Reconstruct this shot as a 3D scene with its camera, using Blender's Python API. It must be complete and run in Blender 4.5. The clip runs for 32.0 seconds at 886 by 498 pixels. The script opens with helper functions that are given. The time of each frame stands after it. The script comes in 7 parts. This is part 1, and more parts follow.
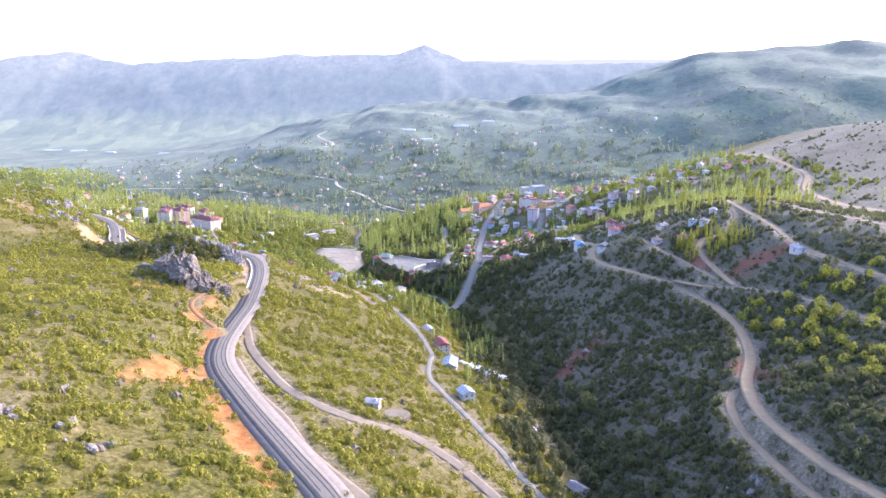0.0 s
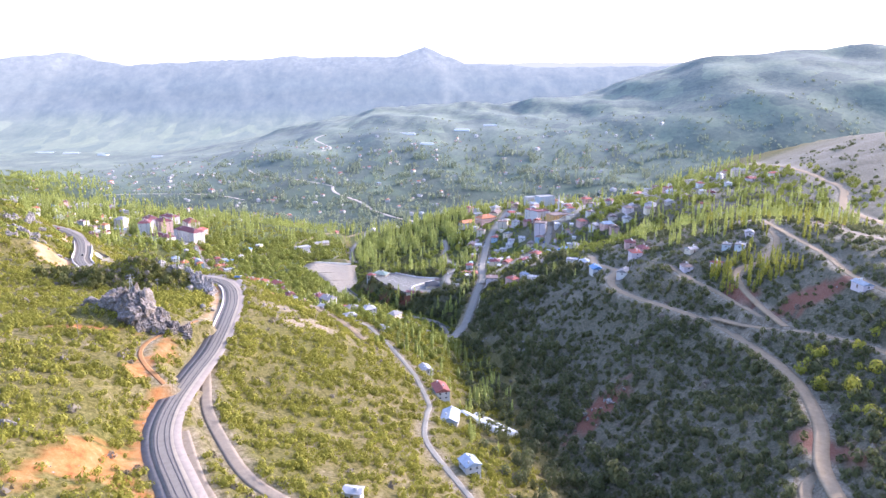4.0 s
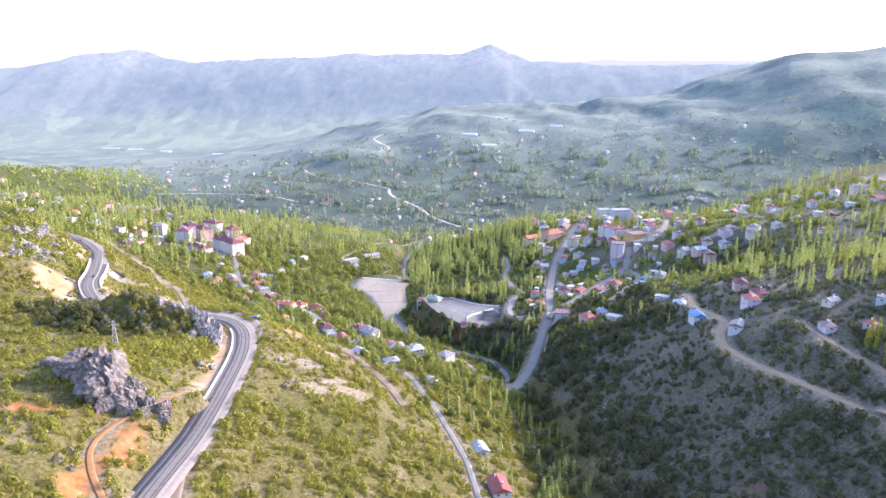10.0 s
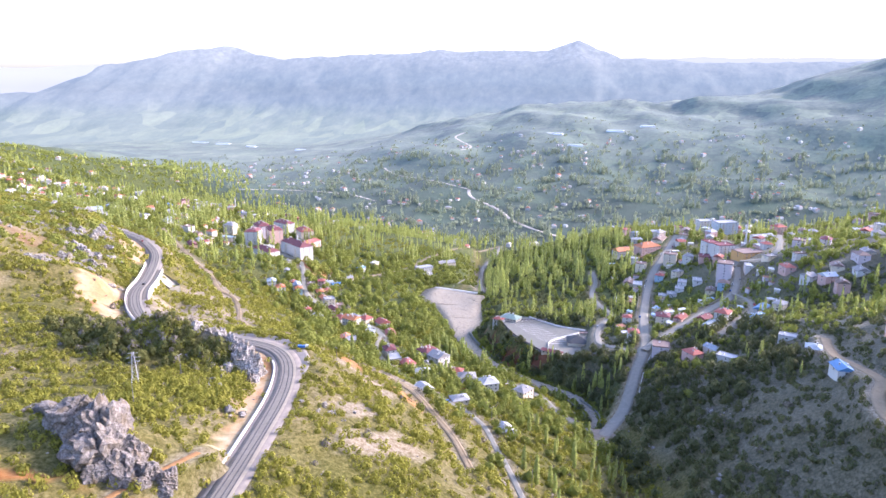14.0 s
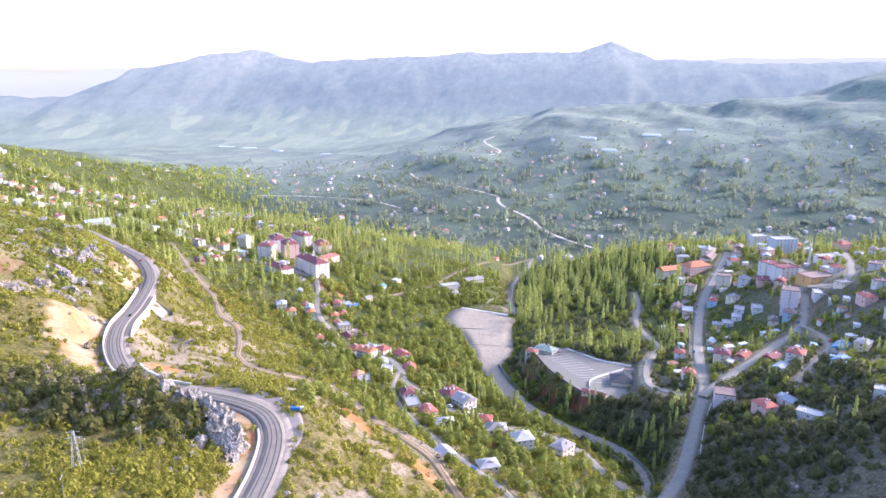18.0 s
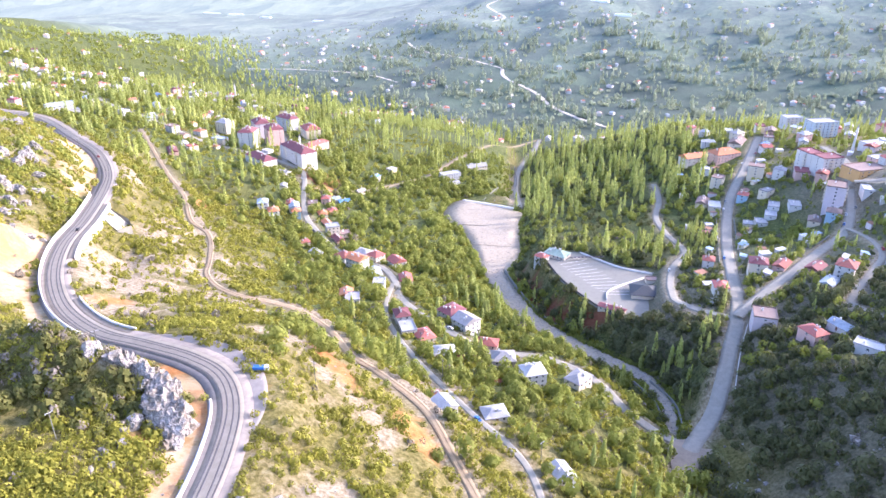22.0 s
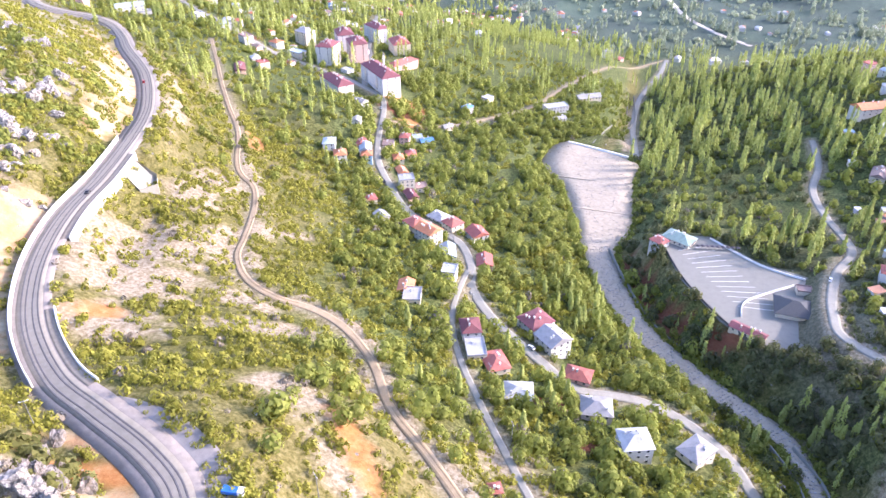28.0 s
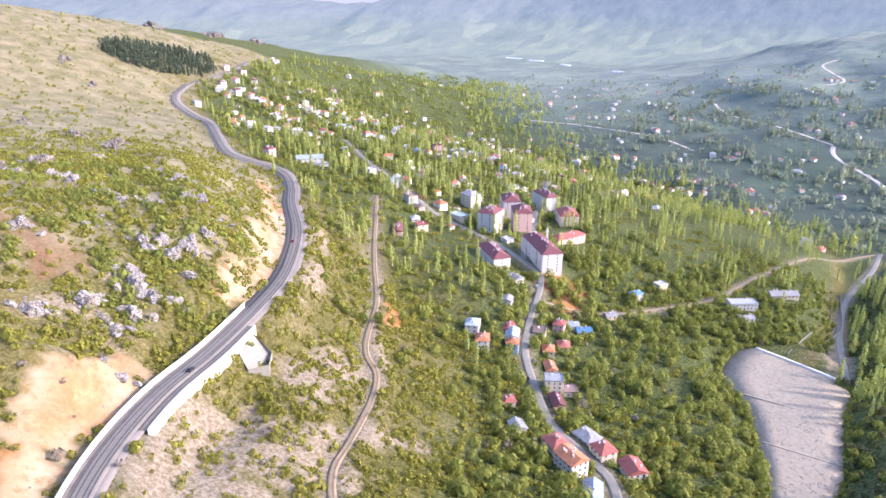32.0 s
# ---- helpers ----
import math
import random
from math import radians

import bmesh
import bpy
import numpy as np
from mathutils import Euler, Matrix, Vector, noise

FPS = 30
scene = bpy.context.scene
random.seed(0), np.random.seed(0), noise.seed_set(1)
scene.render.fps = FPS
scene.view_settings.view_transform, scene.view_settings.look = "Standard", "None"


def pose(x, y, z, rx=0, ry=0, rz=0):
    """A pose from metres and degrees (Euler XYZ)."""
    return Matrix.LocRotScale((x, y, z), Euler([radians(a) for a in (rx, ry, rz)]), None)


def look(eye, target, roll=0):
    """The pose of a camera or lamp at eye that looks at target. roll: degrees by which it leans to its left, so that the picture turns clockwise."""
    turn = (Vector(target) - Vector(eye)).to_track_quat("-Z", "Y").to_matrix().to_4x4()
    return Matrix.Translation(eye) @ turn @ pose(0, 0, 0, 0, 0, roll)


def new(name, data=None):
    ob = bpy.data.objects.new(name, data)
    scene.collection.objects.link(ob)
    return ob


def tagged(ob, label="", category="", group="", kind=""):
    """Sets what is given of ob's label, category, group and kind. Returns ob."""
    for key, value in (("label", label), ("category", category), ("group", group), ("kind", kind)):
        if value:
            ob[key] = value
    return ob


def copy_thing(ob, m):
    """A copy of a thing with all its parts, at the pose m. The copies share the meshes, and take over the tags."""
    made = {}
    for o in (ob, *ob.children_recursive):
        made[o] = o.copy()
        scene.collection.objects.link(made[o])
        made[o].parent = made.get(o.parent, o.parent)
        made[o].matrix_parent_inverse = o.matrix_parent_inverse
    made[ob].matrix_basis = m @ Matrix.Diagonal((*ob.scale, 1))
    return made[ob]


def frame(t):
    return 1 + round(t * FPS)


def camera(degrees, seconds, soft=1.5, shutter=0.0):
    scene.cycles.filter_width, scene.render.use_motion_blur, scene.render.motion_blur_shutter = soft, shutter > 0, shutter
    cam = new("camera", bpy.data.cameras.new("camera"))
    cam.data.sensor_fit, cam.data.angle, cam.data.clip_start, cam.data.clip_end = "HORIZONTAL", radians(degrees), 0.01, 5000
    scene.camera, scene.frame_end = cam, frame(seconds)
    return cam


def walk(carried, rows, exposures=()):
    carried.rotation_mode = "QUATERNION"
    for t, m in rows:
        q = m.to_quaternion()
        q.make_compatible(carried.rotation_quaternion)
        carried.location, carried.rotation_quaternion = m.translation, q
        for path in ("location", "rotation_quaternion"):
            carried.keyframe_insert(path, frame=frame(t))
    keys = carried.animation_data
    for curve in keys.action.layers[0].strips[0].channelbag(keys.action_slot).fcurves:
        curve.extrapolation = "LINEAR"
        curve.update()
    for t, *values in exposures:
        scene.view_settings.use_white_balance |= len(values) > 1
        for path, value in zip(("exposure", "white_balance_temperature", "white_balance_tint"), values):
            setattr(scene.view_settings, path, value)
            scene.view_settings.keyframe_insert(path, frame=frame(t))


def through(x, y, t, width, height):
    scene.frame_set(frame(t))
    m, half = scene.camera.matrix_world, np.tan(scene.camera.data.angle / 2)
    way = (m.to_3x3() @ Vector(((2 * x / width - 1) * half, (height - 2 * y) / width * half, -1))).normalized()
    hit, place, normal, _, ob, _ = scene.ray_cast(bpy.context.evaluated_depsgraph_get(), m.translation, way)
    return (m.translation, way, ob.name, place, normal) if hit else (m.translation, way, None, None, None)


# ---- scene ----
cam = camera(65.4, 32.0)
METRES, EYE, TILT, LEAN, TURN = 600.0, 250.0, -13.75, 0.25, 0.0
SKY, SUN, STOPS, KELVIN, TINT = 0.15, 1.6, 2.02, 5880.0, 28.0
ROWS = [
    (0.0, 0.0, 0.0, 0.0, -0.0, 0.0, -0.0),
    (0.5, 0.0, 0.0151, 0.0034, -0.04, 0.02, -0.02),
    (1.0, 0.0001, 0.0304, 0.0068, -0.04, 0.05, -0.07),
    (1.5, 0.0001, 0.0456, 0.0106, -0.05, 0.07, -0.12),
    (2.0, 0.0001, 0.0609, 0.0146, -0.07, 0.09, -0.17),
    (2.5, 0.0002, 0.076, 0.0185, -0.06, 0.13, -0.22),
    (3.0, 0.0002, 0.0912, 0.0226, -0.05, 0.17, -0.24),
    (3.5, 0.0001, 0.1063, 0.0268, -0.03, 0.2, -0.25),
    (5.5, 0.0007, 0.1674, 0.0432, 0.37, 0.2, -0.31),
    (6.0, 0.0006, 0.1827, 0.0472, 0.66, 0.18, -0.35),
    (6.5, 0.0001, 0.1979, 0.0508, 1.99, 0.18, -0.68),
    (7.0, 0.0006, 0.2129, 0.0546, 4.98, 0.09, -1.41),
    (7.5, 0.0001, 0.2281, 0.058, 4.96, 0.08, -1.45),
    (8.0, -0.0007, 0.2431, 0.0614, 4.93, 0.08, -1.53),
    (8.5, -0.0016, 0.2583, 0.0648, 4.94, 0.05, -1.56),
    (9.0, -0.0025, 0.2737, 0.0684, 4.94, 0.01, -1.61),
    (9.5, -0.0034, 0.2888, 0.0726, 4.94, -0.02, -1.66),
    (10.0, -0.0047, 0.304, 0.0767, 4.94, -0.04, -1.69),
    (10.5, -0.0058, 0.3192, 0.0799, 4.95, -0.04, -1.77),
    (11.0, -0.0074, 0.3346, 0.0831, 5.05, -0.04, -1.86),
    (11.5, -0.0089, 0.3502, 0.0858, 6.65, -0.09, -2.26),
    (12.0, -0.0103, 0.3655, 0.0887, 8.68, -0.21, -2.74),
    (12.5, -0.0122, 0.381, 0.0917, 10.79, -0.36, -3.25),
    (13.0, -0.0136, 0.3952, 0.0948, 11.43, -0.45, -3.42),
    (13.5, -0.016, 0.4107, 0.0974, 11.49, -0.46, -3.48),
    (14.0, -0.0189, 0.4258, 0.1015, 11.53, -0.52, -3.56),
    (14.5, -0.0214, 0.4408, 0.1055, 12.28, -0.57, -3.73),
    (16.5, -0.0333, 0.5005, 0.1198, 13.77, -0.46, -3.96),
    (17.0, -0.0366, 0.5153, 0.1234, 13.78, -0.44, -3.93),
    (17.5, -0.0397, 0.5299, 0.1273, 13.83, -0.47, -3.86),
    (18.0, -0.0433, 0.5449, 0.1308, 13.87, -0.47, -3.85),
    (18.5, -0.0467, 0.5598, 0.1343, 13.9, -0.48, -3.79),
    (19.0, -0.05, 0.5746, 0.1379, 13.95, -0.49, -3.75),
    (19.5, -0.0537, 0.5895, 0.1413, 13.96, -0.49, -3.73),
    (20.0, -0.0572, 0.6041, 0.1455, 13.97, -0.54, -3.7),
    (20.5, -0.0609, 0.6192, 0.149, 13.95, -0.53, -3.68),
    (21.0, -0.0647, 0.6337, 0.1523, 13.93, -0.54, -3.68),
    (21.5, -0.0679, 0.649, 0.1555, 13.95, -5.2, -3.58),
    (22.0, -0.0715, 0.6643, 0.159, 13.96, -11.14, -3.47),
    (22.5, -0.0755, 0.6797, 0.163, 13.94, -17.1, -3.39),
    (23.0, -0.0793, 0.6949, 0.1676, 13.95, -19.78, -3.35),
    (23.5, -0.0828, 0.7096, 0.1715, 13.98, -19.82, -3.34),
    (24.0, -0.0863, 0.7244, 0.175, 13.97, -19.81, -3.37),
    (24.5, -0.0898, 0.739, 0.1789, 13.96, -19.8, -3.41),
    (26.5, -0.1026, 0.7974, 0.1936, 9.76, -19.47, -2.49),
    (27.0, -0.1055, 0.8124, 0.1972, 9.86, -19.45, -2.52),
    (27.5, -0.1102, 0.8271, 0.2003, 17.28, -19.86, -4.11),
    (28.0, -0.1112, 0.842, 0.2046, 23.11, -20.43, -5.33),
    (28.5, -0.1146, 0.8568, 0.2083, 23.16, -17.3, -5.54),
    (29.0, -0.1203, 0.8701, 0.2108, 26.14, -16.43, -6.27),
    (29.5, -0.1239, 0.8851, 0.2145, 34.93, -17.62, -7.89),
    (30.0, -0.1297, 0.8983, 0.2184, 34.92, -17.72, -8.02),
    (30.5, -0.1368, 0.9121, 0.2215, 35.74, -16.62, -8.28),
    (31.0, -0.1435, 0.9251, 0.2251, 36.97, -14.59, -8.56),
    (31.5, -0.152, 0.9381, 0.2273, 37.56, -12.41, -8.7),
    (32.0, -0.1584, 0.9503, 0.2298, 37.74, -10.32, -8.68),
]
walk(cam, [(t, pose(0, 0, EYE, TILT, LEAN, TURN) @ pose(METRES * x, METRES * y, METRES * z, 90 + pitch, roll, yaw)) for t, x, y, z, yaw, pitch, roll in ROWS], [(t, STOPS + s, KELVIN, TINT) for t, s in ((0.0, 0.04), (12.0, 0.03), (20.5, -0.04), (21.5, 0.16), (22.3, 0.41), (24.0, 0.34), (27.0, 0.38), (28.2, 0.3), (30.0, 0.0), (32.0, -0.18))])

# ---- light ----
SUN_EL, SUN_AZ = 24.5, 62.0            # degrees above the horizon, clockwise from +y
world = bpy.data.worlds.new("sky")
scene.world = world
world.use_nodes = True
wn = world.node_tree.nodes
sky = wn.new("ShaderNodeTexSky")
sky.sky_type = "NISHITA"
sky.sun_disc = False
sky.sun_elevation, sky.sun_rotation = radians(SUN_EL), radians(SUN_AZ)
sky.altitude, sky.air_density, sky.dust_density, sky.ozone_density = 1200, 1.0, 5.0, 1.0
wn["Background"].inputs["Strength"].default_value = SKY
world.node_tree.links.new(sky.outputs[0], wn["Background"].inputs["Color"])
sun = new("sun", bpy.data.lights.new("sun", "SUN"))
sun.data.energy, sun.data.angle, sun.data.color = SUN, radians(1.5), (1.0, 0.89, 0.72)
az, el = radians(SUN_AZ), radians(SUN_EL)
sun.matrix_world = look((300, 300, 400), Vector((300, 300, 400)) - Vector((math.sin(az) * math.cos(el), math.cos(az) * math.cos(el), math.sin(el))))


# ---- materials ----
def mat(name, rough=0.9, metal=0.0, spec=0.3):
    m = bpy.data.materials.new(name)
    m.use_nodes = True
    b = m.node_tree.nodes["Principled BSDF"]
    b.inputs["Roughness"].default_value = rough
    b.inputs["Metallic"].default_value = metal
    b.inputs["Specular IOR Level"].default_value = spec
    return m, m.node_tree.nodes, m.node_tree.links, b


def node(nodes, kind, **values):
    n = nodes.new(kind)
    for key, value in values.items():
        if key in n.inputs:
            n.inputs[key].default_value = value
    return n


def noise_at(nodes, links, scale, detail=4.0, rough=0.6, vector=None):
    n = node(nodes, "ShaderNodeTexNoise", Scale=scale, Detail=detail, Roughness=rough)
    if vector is None:
        vector = node(nodes, "ShaderNodeNewGeometry").outputs["Position"]
    links.new(vector, n.inputs["Vector"])
    return n.outputs["Fac"]


def ramp(nodes, links, fac, stops):
    r = nodes.new("ShaderNodeValToRGB")
    e = r.color_ramp.elements
    while len(e) < len(stops):
        e.new(0.5)
    for k, (p, c) in zip(e, stops):
        k.position, k.color = p, (*c, 1.0)
    links.new(fac, r.inputs["Fac"])
    return r.outputs["Color"]


def mix(nodes, links, fac, a, b, kind="MIX"):
    m = nodes.new("ShaderNodeMix")
    m.data_type, m.blend_type = "RGBA", kind
    for value, slot in ((fac, m.inputs[0]), (a, m.inputs[6]), (b, m.inputs[7])):
        if isinstance(value, (int, float)):
            slot.default_value = value
        elif isinstance(value, tuple):
            slot.default_value = (*value, 1.0)
        else:
            links.new(value, slot)
    return m.outputs[2]


def bump(nodes, links, fac, bsdf, strength=0.4, distance=0.05):
    b = node(nodes, "ShaderNodeBump", Strength=strength, Distance=distance)
    links.new(fac, b.inputs["Height"])
    links.new(b.outputs["Normal"], bsdf.inputs["Normal"])


def plain(name, colour, rough=0.85, metal=0.0, vary=0.18, scale=1.2, spec=0.3, relief=0.02):
    """A surface of one colour with grain, blotches and a little change from piece to piece."""
    m, n, l, b = mat(name, rough, metal, spec)
    dark = tuple(c * (1 - vary * 1.6) for c in colour)
    lite = tuple(min(1.0, c * (1 + vary)) for c in colour)
    c = ramp(n, l, noise_at(n, l, scale, 6.0, 0.7), [(0.3, dark), (0.5, colour), (0.75, lite)])
    info = node(n, "ShaderNodeObjectInfo")
    c = mix(n, l, 0.5, c, ramp(n, l, info.outputs["Random"], [(0.0, dark), (1.0, lite)]))
    l.new(c, b.inputs["Base Color"])
    bump(n, l, noise_at(n, l, scale * 6, 3.0), b, 0.35, relief)
    return m


# strength of the sheen that imitates haze on the far ground
FAR_HAZE_SHEEN = 0.052


def ground_material():
    m, n, l, b = mat("hillside_ground", 0.95, 0.0, 0.15)
    pos = node(n, "ShaderNodeNewGeometry").outputs["Position"]
    fine = noise_at(n, l, 0.55, 8.0, 0.75, pos)
    mid = noise_at(n, l, 0.045, 6.0, 0.65, pos)
    wide = noise_at(n, l, 0.008, 5.0, 0.6, pos)
    grass = ramp(n, l, fine, [(0.368, (0.064, 0.06, 0.013)), (0.487, (0.138, 0.118, 0.036)), (0.645, (0.235, 0.2, 0.095))])
    dry = ramp(n, l, fine, [(0.381, (0.13, 0.103, 0.047)), (0.513, (0.244, 0.2, 0.115)), (0.645, (0.333, 0.285, 0.2))])
    c = mix(n, l, ramp(n, l, mid, [(0.5, (0, 0, 0)), (0.66, (1, 1, 1))]), grass, dry)
    herb = ramp(n, l, fine, [(0.401, (0.052, 0.056, 0.009)), (0.513, (0.106, 0.1, 0.025)), (0.619, (0.185, 0.165, 0.056))])
    c = mix(n, l, ramp(n, l, wide, [(0.42, (0, 0, 0)), (0.6, (1, 1, 1))]), c, herb)
    soil = node(n, "ShaderNodeVertexColor")
    soil.layer_name = "soil"
    # lush green ground, its colour darkened in place of shade between trees
    lush = ramp(n, l, fine, [(0.4, (0.03, 0.043, 0.012)), (0.5, (0.068, 0.088, 0.024)), (0.62, (0.15, 0.17, 0.058))])
    c = mix(n, l, soil.outputs["Alpha"], c, lush)
    # cover carried by the mesh: r brown scrub soil, g pale broken limestone, b far woods with haze in their tone
    cover = node(n, "ShaderNodeVertexColor")
    cover.layer_name = "cover"
    sep = node(n, "ShaderNodeSeparateColor")
    l.new(cover.outputs["Color"], sep.inputs[0])
    scrub = ramp(n, l, fine, [(0.381, (0.058, 0.058, 0.03)), (0.500, (0.115, 0.104, 0.06)), (0.645, (0.21, 0.185, 0.125))])
    c = mix(n, l, sep.outputs[0], c, scrub)
    pale = ramp(n, l, fine, [(0.381, (0.145, 0.11, 0.058)), (0.500, (0.255, 0.21, 0.142)), (0.632, (0.365, 0.318, 0.245))])
    c = mix(n, l, sep.outputs[1], c, pale)
    sep2 = node(n, "ShaderNodeSeparateColor")
    l.new(soil.outputs["Color"], sep2.inputs[0])
    ochre = ramp(n, l, noise_at(n, l, 0.16, 8.0, 0.72, pos), [(0.36, (0.25, 0.088, 0.026)), (0.47, (0.345, 0.152, 0.05)), (0.57, (0.39, 0.2, 0.078)), (0.68, (0.43, 0.29, 0.155))])
    c = mix(n, l, sep2.outputs[0], c, ochre)
    earth = ramp(n, l, fine, [(0.3, (0.14, 0.045, 0.024)), (0.7, (0.23, 0.1, 0.058))])
    c = mix(n, l, sep2.outputs[1], c, earth)
    high = ramp(n, l, mix(n, l, 0.5, fine, mid), [(0.36, (0.1, 0.1, 0.034)), (0.46, (0.17, 0.155, 0.07)), (0.56, (0.27, 0.232, 0.135)), (0.7, (0.33, 0.295, 0.22))])
    c = mix(n, l, sep2.outputs[2], c, high)      # dry upper grassland
    fresh = ramp(n, l, noise_at(n, l, 0.09, 7.0, 0.7, pos), [(0.36, (0.3, 0.19, 0.085)), (0.45, (0.39, 0.3, 0.18)), (0.62, (0.47, 0.4, 0.29))])
    fresh = mix(n, l, ramp(n, l, mid, [(0.5, (0, 0, 0)), (0.6, (0.75, 0.75, 0.75))]), fresh, ochre)
    c = mix(n, l, cover.outputs["Alpha"], c, fresh)      # fresh cut faces
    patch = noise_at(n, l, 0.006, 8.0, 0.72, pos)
    # bluish pale tones paint haze into the colour of the far woods
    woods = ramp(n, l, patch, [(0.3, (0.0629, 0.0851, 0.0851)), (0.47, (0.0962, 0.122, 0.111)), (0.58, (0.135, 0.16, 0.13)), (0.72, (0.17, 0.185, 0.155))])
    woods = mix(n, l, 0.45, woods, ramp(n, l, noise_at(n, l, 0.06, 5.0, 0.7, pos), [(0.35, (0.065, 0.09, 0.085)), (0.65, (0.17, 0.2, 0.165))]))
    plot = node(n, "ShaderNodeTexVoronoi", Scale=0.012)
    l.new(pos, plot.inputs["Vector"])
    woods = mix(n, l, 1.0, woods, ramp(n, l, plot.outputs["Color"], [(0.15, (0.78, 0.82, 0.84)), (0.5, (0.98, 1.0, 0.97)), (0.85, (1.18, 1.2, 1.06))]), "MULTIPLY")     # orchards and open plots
    haze_by_y = node(n, "ShaderNodeMapRange")
    haze_by_y.inputs["From Min"].default_value, haze_by_y.inputs["From Max"].default_value = 1900.0, 2900.0
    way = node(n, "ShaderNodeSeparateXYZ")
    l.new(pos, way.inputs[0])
    l.new(way.outputs["Y"], haze_by_y.inputs["Value"])
    woods = mix(n, l, 1.0, woods, ramp(n, l, haze_by_y.outputs[0], [(0.0, (0.34, 0.47, 0.4)), (0.3, (0.72, 0.84, 0.74)), (0.6, (1.25, 1.28, 1.2)), (1.0, (1.4, 1.4, 1.36))]), "MULTIPLY")     # greener and darker near, paler farther off: distance haze put into the colour
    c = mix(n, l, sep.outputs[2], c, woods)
    l.new(c, b.inputs["Base Color"])
    haze_sheen = None      # sheen stands in for haze on far woods, scrub and dry upper slope
    for mask, top in ((sep.outputs[2], FAR_HAZE_SHEEN), (sep.outputs[0], 0.15), (sep2.outputs[2], 0.02)):
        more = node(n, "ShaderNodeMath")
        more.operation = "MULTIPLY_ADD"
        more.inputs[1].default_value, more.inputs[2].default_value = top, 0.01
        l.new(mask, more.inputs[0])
        if haze_sheen is not None:
            l.new(haze_sheen, more.inputs[2])
        haze_sheen = more.outputs[0]
    l.new(haze_sheen, b.inputs["Sheen Weight"])
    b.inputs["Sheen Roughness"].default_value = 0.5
    bump(n, l, noise_at(n, l, 0.7, 8.0, 0.75, pos), b, 0.9, 0.5)
    return m


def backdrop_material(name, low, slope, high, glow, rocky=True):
    """Far mountains, so distant that lit air is most of what is seen; emission paints that air."""
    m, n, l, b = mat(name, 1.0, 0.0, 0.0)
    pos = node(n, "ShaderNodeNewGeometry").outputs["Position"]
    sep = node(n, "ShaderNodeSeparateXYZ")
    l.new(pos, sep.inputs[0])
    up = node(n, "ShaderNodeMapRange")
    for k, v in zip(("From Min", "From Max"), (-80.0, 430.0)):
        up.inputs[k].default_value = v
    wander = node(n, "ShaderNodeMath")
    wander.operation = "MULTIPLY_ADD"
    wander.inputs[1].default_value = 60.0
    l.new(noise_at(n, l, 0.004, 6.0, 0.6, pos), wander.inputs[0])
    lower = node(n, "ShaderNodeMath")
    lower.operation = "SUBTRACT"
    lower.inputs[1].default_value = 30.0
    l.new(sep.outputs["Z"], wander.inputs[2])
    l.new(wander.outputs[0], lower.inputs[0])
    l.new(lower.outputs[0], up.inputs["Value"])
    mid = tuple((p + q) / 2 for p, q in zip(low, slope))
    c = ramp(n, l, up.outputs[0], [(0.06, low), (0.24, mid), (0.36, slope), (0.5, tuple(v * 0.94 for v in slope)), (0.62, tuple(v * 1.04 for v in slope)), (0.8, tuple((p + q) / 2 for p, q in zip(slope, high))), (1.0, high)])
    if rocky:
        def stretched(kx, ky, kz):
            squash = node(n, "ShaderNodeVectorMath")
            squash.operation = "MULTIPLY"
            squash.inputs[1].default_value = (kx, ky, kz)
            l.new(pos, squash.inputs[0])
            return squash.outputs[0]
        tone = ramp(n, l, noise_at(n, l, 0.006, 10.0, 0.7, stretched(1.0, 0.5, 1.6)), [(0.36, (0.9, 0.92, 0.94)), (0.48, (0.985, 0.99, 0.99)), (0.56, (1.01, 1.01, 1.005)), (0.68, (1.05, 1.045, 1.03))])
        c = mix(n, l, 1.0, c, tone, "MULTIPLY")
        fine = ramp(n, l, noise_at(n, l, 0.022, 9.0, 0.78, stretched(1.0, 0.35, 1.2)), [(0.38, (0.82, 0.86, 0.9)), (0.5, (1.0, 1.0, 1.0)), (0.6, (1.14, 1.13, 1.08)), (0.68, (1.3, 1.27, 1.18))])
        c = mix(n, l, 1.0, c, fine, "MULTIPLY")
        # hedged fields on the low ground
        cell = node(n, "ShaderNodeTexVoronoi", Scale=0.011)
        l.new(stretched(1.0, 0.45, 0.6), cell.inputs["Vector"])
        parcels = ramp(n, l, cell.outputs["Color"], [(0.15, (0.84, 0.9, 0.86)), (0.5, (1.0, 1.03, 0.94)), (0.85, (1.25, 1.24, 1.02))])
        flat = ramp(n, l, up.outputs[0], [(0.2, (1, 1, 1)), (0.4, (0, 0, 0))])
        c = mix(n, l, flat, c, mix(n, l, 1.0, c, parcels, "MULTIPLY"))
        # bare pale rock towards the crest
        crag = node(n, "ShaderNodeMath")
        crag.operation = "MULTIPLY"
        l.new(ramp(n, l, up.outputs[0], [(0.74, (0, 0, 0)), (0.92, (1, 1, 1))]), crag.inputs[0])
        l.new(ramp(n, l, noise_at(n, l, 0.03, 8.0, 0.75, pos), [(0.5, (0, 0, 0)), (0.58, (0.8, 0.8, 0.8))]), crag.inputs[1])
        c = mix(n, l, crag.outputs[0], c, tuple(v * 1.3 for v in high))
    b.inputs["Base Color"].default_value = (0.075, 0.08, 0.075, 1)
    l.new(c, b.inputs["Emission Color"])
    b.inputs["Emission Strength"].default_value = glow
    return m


GROUND = ground_material()

